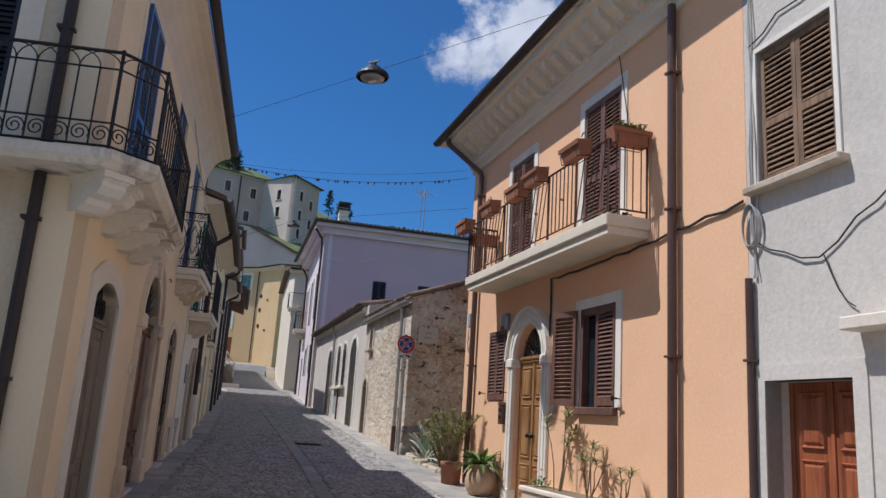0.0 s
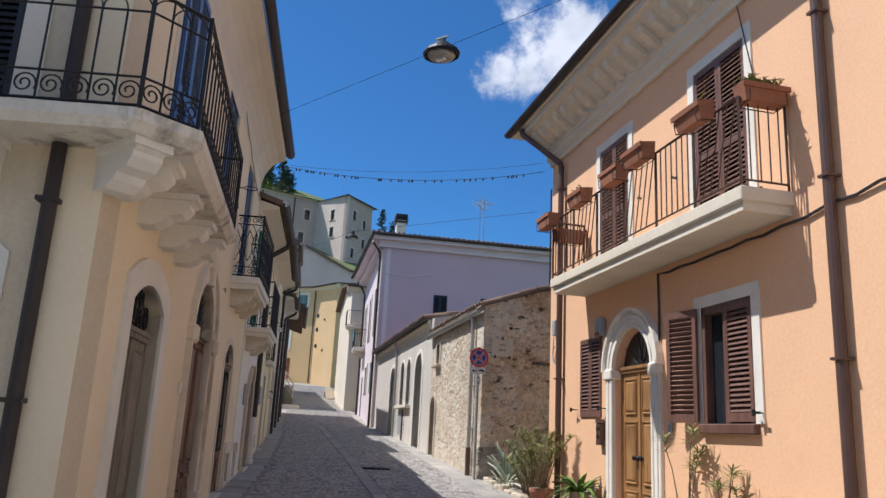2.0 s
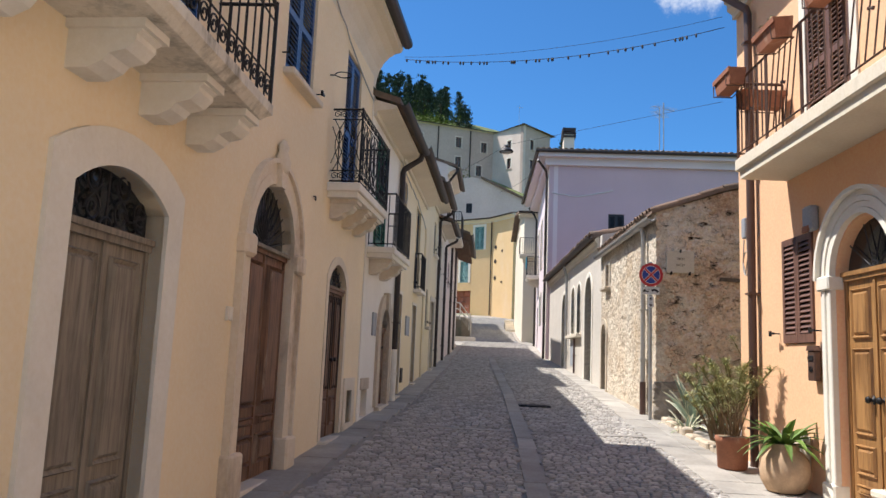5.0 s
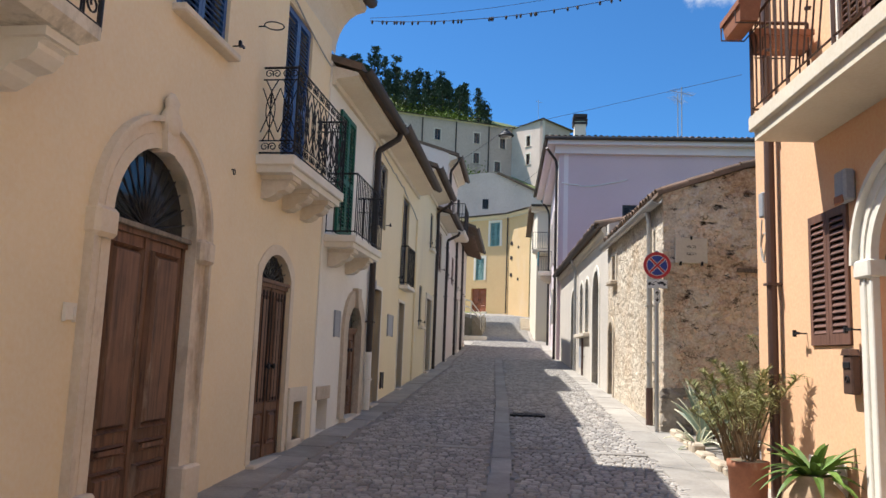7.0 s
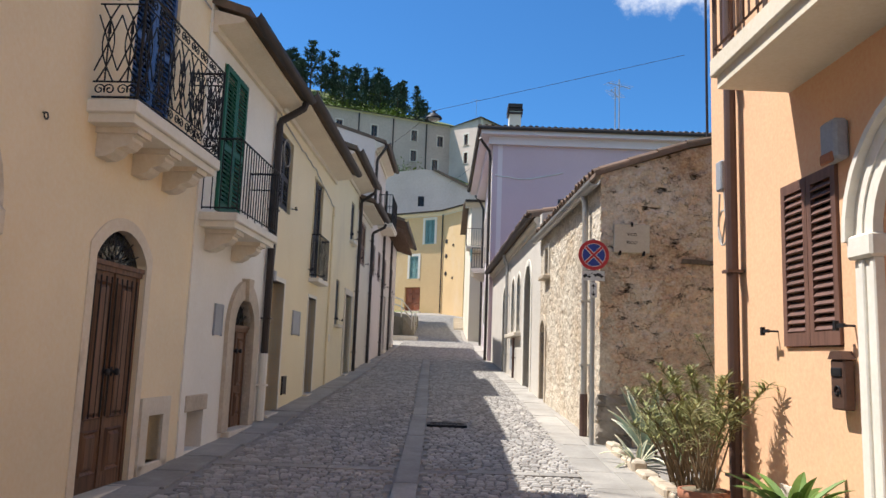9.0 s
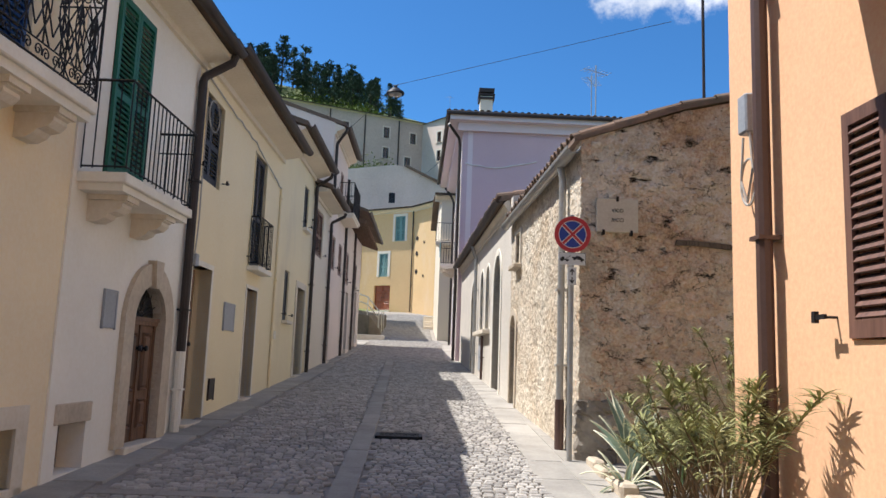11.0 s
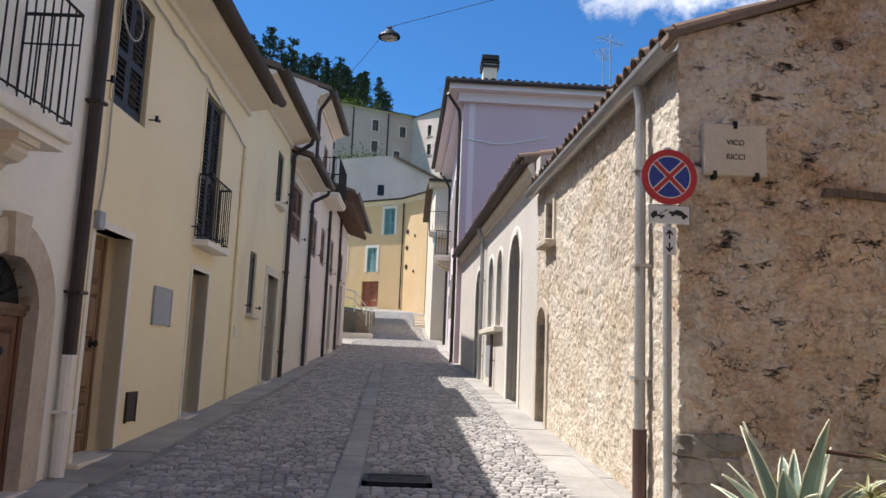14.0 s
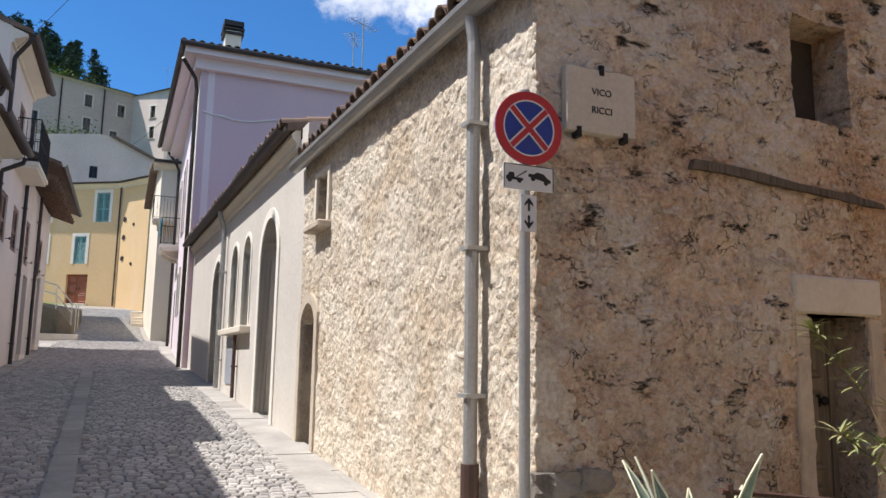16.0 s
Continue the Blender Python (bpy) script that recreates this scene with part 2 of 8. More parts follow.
LIME = surface("limestone", (0.72, 0.64, 0.52), 0.85, 0.1, 2.5, 26, 0.35, 0.008, (0.50, 0.42, 0.32), 0.62, 1.6)
LIMEWHITE = surface("pale_limestone", (0.80, 0.75, 0.65), 0.85, 0.08, 2.5, 26, 0.3, 0.008, (0.62, 0.55, 0.45), 0.64, 1.6)
WORNSTONE = surface("worn_limestone", (0.56, 0.47, 0.36), 0.9, 0.16, 3.0, 18, 0.6, 0.015, (0.34, 0.27, 0.2), 0.56, 2.0)
LICHENSTONE = surface("lichen_stained_limestone", (0.72, 0.66, 0.55), 0.9, 0.12, 2.5, 26, 0.4, 0.01, (0.20, 0.18, 0.14), 0.49, 2.2)
STAINEDSTONE = surface("rust_streaked_limestone", (0.76, 0.65, 0.50), 0.88, 0.1, 2.0, 24, 0.4, 0.01, (0.36, 0.26, 0.17), 0.575, 1.3, stretch=None)
SLABSTONE = surface("paving_slab_stone", (0.43, 0.40, 0.355), 0.8, 0.22, 2.0, 30, 0.3, 0.006, (0.34, 0.31, 0.27), 0.6, 0.9, per_piece=0.22)
COBBLE = surface("cobble_stone", (0.53, 0.495, 0.45), 0.72, 0.2, 5.0, 40, 0.4, 0.008, per_piece=0.4)
COBBLES = surface("cobble_stone_field", (0.53, 0.495, 0.45), 0.72, 0.2, 5.0, 40, 0.4, 0.008, per_island=0.4)
JOINT = surface("sandy_joint", (0.33, 0.30, 0.265), 0.95, 0.15, 3.0, 40, 0.5, 0.01)
EARTH = surface("dry_earth", (0.22, 0.18, 0.12), 0.95, 0.2, 0.3, 4, 0.4, 0.05, (0.10, 0.13, 0.05), 0.5, 0.06)
HILLGRASS = surface("hillside_scrub", (0.16, 0.19, 0.07), 0.95, 0.3, 0.12, 1.0, 0.6, 0.3, (0.06, 0.09, 0.03), 0.5, 0.08)
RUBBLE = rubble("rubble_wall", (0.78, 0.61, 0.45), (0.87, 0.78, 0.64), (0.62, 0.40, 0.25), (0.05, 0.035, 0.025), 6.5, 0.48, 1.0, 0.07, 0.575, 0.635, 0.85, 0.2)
ROUGHCAST = rubble("roughcast_wall", (0.61, 0.51, 0.39), (0.69, 0.61, 0.49), (0.55, 0.43, 0.30), (0.24, 0.19, 0.135), 8.0, 0.45, 0.8, 0.026, 0.64, 0.668, 0.3, 0.2)
GREYWOOD = wood("weathered_grey_wood", (0.25, 0.21, 0.16), (0.13, 0.105, 0.08), 0.8)
BROWNWOOD = wood("old_brown_wood", (0.165, 0.08, 0.042), (0.05, 0.026, 0.016), 0.6)
WORNBROWN = wood("worn_brown_door_wood", (0.20, 0.10, 0.055), (0.055, 0.03, 0.02), 0.6, 3.0, 0.3, (0.34, 0.25, 0.18))
HONEYWOOD = wood("honey_varnished_wood", (0.36, 0.19, 0.07), (0.17, 0.08, 0.03), 0.4)
REDWOOD = wood("red_brown_varnished_wood", (0.33, 0.10, 0.04), (0.16, 0.045, 0.02), 0.42)
DARKWOOD = wood("dark_brown_painted_wood", (0.17, 0.085, 0.06), (0.09, 0.045, 0.032), 0.55)
TANWOOD = wood("tan_wood", (0.26, 0.16, 0.09), (0.12, 0.07, 0.04), 0.6)
BLACKWOOD = surface("dark_slate_painted_wood", (0.035, 0.04, 0.05), 0.5, 0.2, 3, 40, 0.1, 0.004)
GREENWOOD = surface("green_painted_wood", (0.02, 0.13, 0.085), 0.5, 0.15, 3, 40, 0.1, 0.004)
TEAL = surface("pale_teal_painted_wood", (0.20, 0.36, 0.34), 0.6, 0.15, 3, 40, 0.1, 0.004)
BLUEWOOD = surface("blue_painted_wood", (0.03, 0.09, 0.26), 0.38, 0.2, 3, 40, 0.1, 0.004, spec=0.5)
IRON = surface("black_wrought_iron", (0.025, 0.024, 0.026), 0.5, 0.2, 4, 50, 0.1, 0.003, (0.09, 0.05, 0.03), 0.66, 6, metal=0.3)
BROWNIRON = surface("brown_painted_iron", (0.10, 0.055, 0.04), 0.5, 0.2, 4, 50, 0.1, 0.003)
COPPER = surface("brown_painted_downpipe", (0.09, 0.05, 0.04), 0.45, 0.2, 2, 40, 0.1, 0.003, spec=0.5)
DARKPIPE = surface("dark_downpipe", (0.045, 0.035, 0.032), 0.5, 0.2, 2, 40, 0.1, 0.003)
ZINC = surface("zinc_pipe", (0.42, 0.41, 0.39), 0.45, 0.15, 2, 40, 0.15, 0.003, (0.30, 0.25, 0.20), 0.6, 1.5, metal=0.5)
GREYMETAL = surface("grey_painted_metal", (0.33, 0.35, 0.38), 0.5, 0.1, 3, 40, 0.05, 0.002)
TILE = surface("roof_tile", (0.28, 0.185, 0.13), 0.9, 0.25, 2.0, 18, 0.4, 0.01, (0.16, 0.14, 0.10), 0.52, 1.5, per_piece=0.4)
TILEFIELD = surface("roof_tile_field", (0.25, 0.175, 0.13), 0.9, 0.25, 2.0, 18, 0.4, 0.01, (0.16, 0.14, 0.10), 0.52, 1.5, per_island=0.4)
TERRACOTTA = surface("terracotta", (0.33, 0.14, 0.08), 0.8, 0.15, 5, 40, 0.2, 0.004, (0.5, 0.32, 0.22), 0.62, 3)
CLAY = surface("pale_clay_pot", (0.55, 0.38, 0.24), 0.85, 0.15, 4, 30, 0.3, 0.006, (0.36, 0.26, 0.18), 0.56, 3)
CONCRETE = surface("painted_concrete", (0.74, 0.66, 0.52), 0.85, 0.08, 1.5, 30, 0.2, 0.006, (0.52, 0.44, 0.33), 0.62, 1.2)
SOFFIT = surface("soffit_paint", (0.74, 0.66, 0.53), 0.9, 0.08, 1.0, 24, 0.15, 0.006, (0.58, 0.5, 0.4), 0.62, 1)
RAWTIMBER = wood("rafter_wood", (0.17, 0.10, 0.06), (0.08, 0.045, 0.03), 0.8)
PLAQUE = surface("plaque_plaster", (0.62, 0.55, 0.44), 0.9, 0.08, 2, 40, 0.2, 0.004)
DARKROOM = surface("dark_interior_plaster", (0.08, 0.07, 0.06), 0.95, 0.1, 2, 20, 0.1, 0.01)
LINEN = surface("linen_curtain", (0.55, 0.45, 0.34), 0.95, 0.1, 3, 60, 0.1, 0.003)
BARK = surface("pine_bark", (0.09, 0.06, 0.04), 0.95, 0.3, 1, 8, 0.5, 0.05)
PINE = surface("pine_needles", (0.105, 0.155, 0.11), 0.8, 0.35, 0.4, 3, 0.0, 0.01, per_island=0.5)
SHRUB = surface("bright_shrub_leaves", (0.20, 0.27, 0.06), 0.8, 0.3, 0.4, 3, 0.0, 0.01, per_island=0.5)
LEAF = surface("oleander_leaf", (0.36, 0.37, 0.14), 0.5, 0.3, 4, 20, 0.0, 0.01, (0.60, 0.52, 0.27), 0.52, 3, per_island=0.45)
LEAFB = surface("broad_leaf", (0.15, 0.25, 0.05), 0.45, 0.3, 4, 20, 0.0, 0.01, (0.20, 0.24, 0.08), 0.6, 3, per_piece=0.35)
AGAVEEDGE = surface("agave_leaf_edge", (0.74, 0.72, 0.52), 0.6, 0.1, 5, 30, 0.0, 0.004)
AGAVE = surface("agave_leaf", (0.42, 0.52, 0.43), 0.55, 0.15, 5, 30, 0.05, 0.004, (0.40, 0.38, 0.22), 0.62, 3, per_piece=0.3)
STEM = surface("woody_stem", (0.20, 0.14, 0.08), 0.9, 0.2, 6, 40, 0.2, 0.004)
RED = surface("red_petal", (0.55, 0.03, 0.03), 0.6, 0.1, 5, 40, 0, 0.01)
YELLOWP = surface("yellow_petal", (0.75, 0.55, 0.03), 0.6, 0.1, 5, 40, 0, 0.01)
SIGNRED = surface("sign_red", (0.50, 0.03, 0.04), 0.4, 0.06, 6, 60, 0, 0.002, spec=0.5)
SIGNBLUE = surface("sign_blue", (0.015, 0.05, 0.30), 0.4, 0.06, 6, 60, 0, 0.002, spec=0.5)
SIGNWHITE = surface("sign_white", (0.72, 0.72, 0.70), 0.4, 0.04, 6, 60, 0, 0.002, spec=0.5)
BLACKINK = surface("black_lettering", (0.03, 0.03, 0.03), 0.6, 0.1, 6, 60, 0, 0.002)
CABLE = surface("dark_cable", (0.05, 0.045, 0.045), 0.6, 0.1, 6, 60, 0, 0.002)
GREYCABLE = surface("grey_cable", (0.42, 0.40, 0.37), 0.6, 0.1, 6, 60, 0, 0.002)
LAMPGLASS = surface("frosted_lamp_glass", (0.30, 0.30, 0.29), 0.25, 0.05, 6, 60, 0, 0.002, spec=0.6)
TOWEL = surface("turquoise_cloth", (0.05, 0.40, 0.55), 0.9, 0.1, 6, 60, 0, 0.002)
GLASS = glass_mat()


# ---- building helpers ----
def finish(bm, mat, name, smooth=False):
    bmesh.ops.recalc_face_normals(bm, faces=bm.faces[:])
    me = bpy.data.meshes.new(name)
    bm.to_mesh(me)
    bm.free()
    me.materials.append(mat)
    if smooth:
        for p in me.polygons:
            p.use_smooth = True
    return me


def part(name, bm, material, parent=None, label="", smooth=False, at=None):
    """Links a bmesh (or a mesh that is there already) as one object under a thing or a part."""
    me = bm if isinstance(bm, bpy.types.Mesh) else finish(bm, material, name, smooth)
    ob = new(name, me)
    if parent is not None:
        ob.parent = parent
    if at is not None:
        ob.matrix_basis = at
    return tagged(ob, label)


def thing(name, m, label, category, group="", kind=""):
    ob = new(name)
    ob.empty_display_size = 0.2
    ob.matrix_basis = m
    return tagged(ob, label, category, group, kind)


def facade(p, q, z=0.0):
    """The frame of a wall from p to q: x along it, y into the house, z up."""
    return pose(p[0], p[1], z, 0, 0, math.degrees(math.atan2(q[1] - p[1], q[0] - p[0])))


def length(p, q):
    return math.hypot(q[0] - p[0], q[1] - p[1])


def box(bm, x0, x1, y0, y1, z0, z1, bevel=0.0):
    c = bmesh.ops.create_cube(bm, size=1, matrix=Matrix.Translation(((x0 + x1) / 2, (y0 + y1) / 2, (z0 + z1) / 2)) @ Matrix.Diagonal((abs(x1 - x0), abs(y1 - y0), abs(z1 - z0), 1)))
    if bevel:
        es = list({e for v in c["verts"] for e in v.link_edges})
        bmesh.ops.bevel(bm, geom=es, offset=bevel, segments=1, affect="EDGES")
    return bm


def boxm(*a, bevel=0.0):
    return box(bmesh.new(), *a, bevel=bevel)


def bar(bm, p, q, r, sides=6, r2=None):
    """A round or square rod from p to q."""
    p, q = Vector(p), Vector(q)
    d = q - p
    if d.length < 1e-6:
        return bm
    m = Matrix.Translation((p + q) / 2) @ d.to_track_quat("Z", "Y").to_matrix().to_4x4()
    bmesh.ops.create_cone(bm, cap_ends=True, segments=sides, radius1=r, radius2=r if r2 is None else r2, depth=d.length, matrix=m)
    return bm


def tube(bm, pts, r, sides=6, closed=False, taper=1.0):
    """A rod bent along points."""
    pts = [Vector(p) for p in pts]
    n = len(pts)
    rings, up = [], Vector((0.13, 0.29, 0.95)).normalized()
    for i, p in enumerate(pts):
        a, b = pts[max(0, i - 1)], pts[min(n - 1, i + 1)]
        if closed:
            a, b = pts[(i - 1) % n], pts[(i + 1) % n]
        d = (b - a).normalized()
        s = d.cross(up)
        s = s.normalized() if s.length > 1e-4 else Vector((1, 0, 0))
        t = s.cross(d)
        rr = r * (1 + (taper - 1) * i / max(1, n - 1))
        rings.append([bm.verts.new(p + rr * (math.cos(k * math.tau / sides) * s + math.sin(k * math.tau / sides) * t)) for k in range(sides)])
    for i in range(n if closed else n - 1):
        a, b = rings[i], rings[(i + 1) % n]
        for k in range(sides):
            bm.faces.new((a[k], a[(k + 1) % sides], b[(k + 1) % sides], b[k]))
    if not closed:
        bm.faces.new(rings[0])
        bm.faces.new(rings[-1][::-1])
    return bm


def lathe(bm, profile, segs=20, at=(0, 0, 0)):
    rings = []
    for r, z in profile:
        rings.append([bm.verts.new((at[0] + r * math.cos(k * math.tau / segs), at[1] + r * math.sin(k * math.tau / segs), at[2] + z)) for k in range(segs)])
    for a, b in zip(rings, rings[1:]):
        for k in range(segs):
            bm.faces.new((a[k], a[(k + 1) % segs], b[(k + 1) % segs], b[k]))
    bm.faces.new(rings[0][::-1])
    bm.faces.new(rings[-1])
    return bm


def prism(bm, pts, y0, y1):
    """A flat outline of (x, z) points made thick from y0 to y1."""
    a = [bm.verts.new((x, y0, z)) for x, z in pts]
    b = [bm.verts.new((x, y1, z)) for x, z in pts]
    bm.faces.new(a)
    bm.faces.new(b[::-1])
    for i in range(len(pts)):
        j = (i + 1) % len(pts)
        bm.faces.new((a[i], b[i], b[j], a[j]))
    return bm


def arch(w, spring, rise, n=14, z0=0.0, pointed=0.0):
    """Half outline of an opening w wide: up the left jamb, over the arch, down the right jamb."""
    h = w / 2
    if rise <= 0:
        return [(-h, z0), (-h, spring), (h, spring), (h, z0)]
    r = (h * h + rise * rise) / (2 * rise)
    a = math.asin(min(1, h / r))
    if rise > h:
        a = math.pi - a
    top = [(r * math.sin(-a + 2 * a * i / n), spring + rise - r + r * math.cos(-a + 2 * a * i / n)) for i in range(n + 1)]
    return [(-h, z0)] + top + [(h, z0)]


def band(bm, inner, outer, y0, y1):
    """A frame between two open outlines with as many points each."""
    rows = [[bm.verts.new((x, y, z)) for x, z in pts] for pts, y in ((inner, y0), (outer, y0), (outer, y1), (inner, y1))]
    for i in range(len(inner) - 1):
        for a, b in zip(rows, rows[1:] + rows[:1]):
            bm.faces.new((a[i], a[i + 1], b[i + 1], b[i]))
    for k in (0, -1):
        bm.faces.new([r[k] for r in rows])
    return bm


def pierced(outline, holes, y0, y1):
    """A wall: an outline of (x, z) points with holes cut right through."""
    bm = bmesh.new()
    edges = []
    for loop in [outline] + holes:
        vs = [bm.verts.new((x, y0, z)) for x, z in loop]
        edges += [bm.edges.new((vs[i], vs[(i + 1) % len(vs)])) for i in range(len(vs))]
    bmesh.ops.triangle_fill(bm, edges=edges, use_beauty=True, use_dissolve=False)
    out = bmesh.ops.extrude_face_region(bm, geom=bm.faces[:])
    for v in out["geom"]:
        if isinstance(v, bmesh.types.BMVert):
            v.co.y = y1
    return bm


def hole(u, z, pts):
    return [(u + x, z + y) for x, y in pts]

# ---- ground, street ----
GROUND_Y = (-60, -10, 0, 5.5, 11, 17, 22, 30, 36, 42, 50, 56, 62, 69, 80)
GROUND_Z = (-0.9, -0.25, 0.0, 0.14, 0.33, 0.65, 0.97, 1.45, 1.83, 2.30, 2.98, 3.65, 4.45, 5.33, 7.0)


def street_z(y):
    return float(np.mean([np.interp(y + d, GROUND_Y, GROUND_Z) for d in (-1.5, -0.75, 0, 0.75, 1.5)]))


def hill_z(x, y):
    base = street_z(min(y, 80))
    up = float(np.interp(y, (78, 92, 114, 150, 185, 260, 500, 900), (0, 9, 19, 38, 52, 60, 64, 40)))
    side = float(np.interp(x, (-120, -30, 5, 20, 45, 90), (1.25, 1.12, 0.96, 0.80, 0.62, 0.5)))
    return base + up * side + (1.5 * noise.noise((x * 0.05, y * 0.05, 0)) if y > 80 else 0)


LEFT = ((-30, -1.6), (6.8, -1.38), (15.5, -0.88), (18.4, -0.72), (27.6, -0.48), (41, -0.25), (44, -0.3), (70, -0.6))
RIGHT = ((-30, 4.9), (6.0, 4.55), (13.95, 4.28), (17.4, 4.05), (22.6, 3.85), (33.7, 3.6), (33.8, 3.48), (43, 3.72), (46, 3.3), (70, 3.3))


def side_x(line, y):
    return float(np.interp(y, [p[0] for p in line], [p[1] for p in line]))


bm = bmesh.new()
xs = sorted({*range(-300, -39, 20), *range(-40, 41, 4), *range(60, 301, 20)})
ys = sorted({-60, -40, -25, *range(-15, 78, 3), *range(78, 200, 6), *range(200, 901, 50)})
grid = [[bm.verts.new((x, y, hill_z(x, y) - 0.08)) for x in xs] for y in ys]
for a, b in zip(grid, grid[1:]):
    for i in range(len(xs) - 1):
        bm.faces.new((a[i], a[i + 1], b[i + 1], b[i]))
tagged(part("ground", bm, HILLGRASS, smooth=True), "scrubby hillside ground rising behind the village", "ground", kind="structure")

road = thing("road", pose(0, 0, 0), "grey cobbled village street with pale slab strips", "road", kind="structure")
bm = bmesh.new()
prev = None
for i in range(0, 162):
    y = -12 + i * 0.5
    z = street_z(y) - 0.018
    row = [bm.verts.new((x, y, z)) for x in (-7 if y < 6.6 else -9 if y > 58 else side_x(LEFT, y) - 0.25, 0.5, 2.5, side_x(RIGHT, y) + (0.3 if y < 13 or y > 17.4 else 1.6))]
    if prev:
        for k in range(3):
            bm.faces.new((prev[k], prev[k + 1], row[k + 1], row[k]))
    prev = row
part("bedding", bm, JOINT, road, "sandy joints between the cobbles", smooth=True)


def centre_x(y):
    return float(np.interp(y, (11, 14, 20, 26, 33), (1.53, 1.6, 1.58, 1.49, 1.4)))


CROSS = (15.4, 31.5)       # pale slab bands across the street
DRAIN = (1.72, 2.30, 18.5, 18.95)    # the iron grating


def margin_l(y):
    return side_x(LEFT, y) + (0.42 if y < 30 else 0.3)


def margin_r(y):
    return min(3.78, side_x(RIGHT, y)) - (0.36 if y > 17 else 0.4)


def cobble_mesh(w, d, seed):
    r = random.Random(seed)
    bm = bmesh.new()
    base = [(-w / 2, -d / 2), (w / 2, -d / 2), (w / 2, d / 2), (-w / 2, d / 2)]
    lo = [bm.verts.new((x + r.uniform(-.004, .004), y + r.uniform(-.004, .004), -0.02)) for x, y in base]
    hi = [bm.verts.new((v.co.x * 0.97, v.co.y * 0.97, -0.004 + r.uniform(-.002, .002))) for v in lo]
    top = [bm.verts.new((v.co.x * 0.74, v.co.y * 0.74, 0.007 + r.uniform(-.003, .003))) for v in lo]
    for a, b in ((lo, hi), (hi, top)):
        for k in range(4):
            bm.faces.new((a[k], a[(k + 1) % 4], b[(k + 1) % 4], b[k]))
    bm.faces.new(top)
    return finish(bm, COBBLE, "cobble")


COBBLE_KINDS = [cobble_mesh(0.118 + 0.01 * (k % 3), 0.104, k) for k in range(6)]


def cobble_spots():
    r = random.Random(7)
    y, row = 3.0, 0
    while y < 66:
        step = 0.1 + r.uniform(-0.006, 0.008)
        l, rr = margin_l(y) + 0.05, margin_r(y) - 0.03
        x = l + r.uniform(0, 0.1)
        while x < rr:
            w = r.uniform(0.08, 0.13)
            cx = x + w / 2
            wav = 0.02 * math.sin(cx * 3.1 + y * 0.9) + r.uniform(-0.008, 0.008)
            yy = y + wav
            free = abs(cx - centre_x(y)) > 0.15 or y > 33
            free = free and all(abs(yy - c) > 0.11 for c in CROSS)
            free = free and not (DRAIN[0] - 0.06 < cx < DRAIN[1] + 0.06 and DRAIN[2] - 0.06 < yy < DRAIN[3] + 0.06)
            if free and (y < 36 or r.random() < 0.97):
                yield cx, yy, w - 0.013, step - 0.014, r.uniform(-4, 4), r.randrange(6), r.uniform(-0.004, 0.004)
            x += w
        y += step
        row += 1


# ---- houses ----
def roof_slab(parent, L, depth, ze, over, pitch=0.32, end0=0.25, end1=0.25, mat=None, label="weathered clay tile roof"):
    bm = bmesh.new()
    zr = ze + pitch * (depth / 2 + over)
    prof = [(-over, ze), (depth / 2, zr), (depth + over, ze), (depth + over, ze + 0.1), (depth / 2, zr + 0.12), (-over, ze + 0.1)]
    rings = [[bm.verts.new((x, y, z)) for y, z in prof] for x in (-end0, L + end1)]
    for k in range(6):
        bm.faces.new((rings[0][k], rings[0][(k + 1) % 6], rings[1][(k + 1) % 6], rings[1][k]))
    bm.faces.new(rings[0])
    bm.faces.new(rings[1][::-1])
    return part("roof", bm, mat or TILEFIELD, parent, label)


def gutter(parent, x0, x1, y, z, r=0.075, mat=None, label="half-round gutter"):
    bm = bmesh.new()
    n = 8
    rows = []
    for x in (x0, x1):
        rows.append([bm.verts.new((x, y + rr * math.cos(math.pi + k * math.pi / n), z + rr * math.sin(math.pi + k * math.pi / n))) for rr in (r, r - 0.012) for k in (range(n + 1) if rr == r else range(n, -1, -1))])
    m = len(rows[0])
    for k in range(m):
        bm.faces.new((rows[0][k], rows[0][(k + 1) % m], rows[1][(k + 1) % m], rows[1][k]))
    for r_ in rows:
        bm.faces.new(r_)
    return part("gutter", bm, mat or DARKPIPE, parent, label, smooth=False)


def downpipe(parent, u, z0, z1, y=-0.07, r=0.045, mat=None, bend=None, label="round downpipe"):
    bm = bmesh.new()
    pts = [(u, y, z0), (u, y, z1)]
    if bend:
        pts += [(u, y - 0.02, z1 + 0.06), (bend[0], bend[1] + 0.03, bend[2] - 0.1), bend]
    tube(bm, pts, r, 10)
    pipe = part("downpipe", bm, mat or COPPER, parent, label, smooth=False)
    z = z0 + 0.5
    while z < z1:
        part("pipe_clip", boxm(u - r - 0.012, u + r + 0.012, y - r - 0.012, y + r + 0.03, z - 0.012, z + 0.012), mat or COPPER, pipe)
        z += 1.6
    return pipe


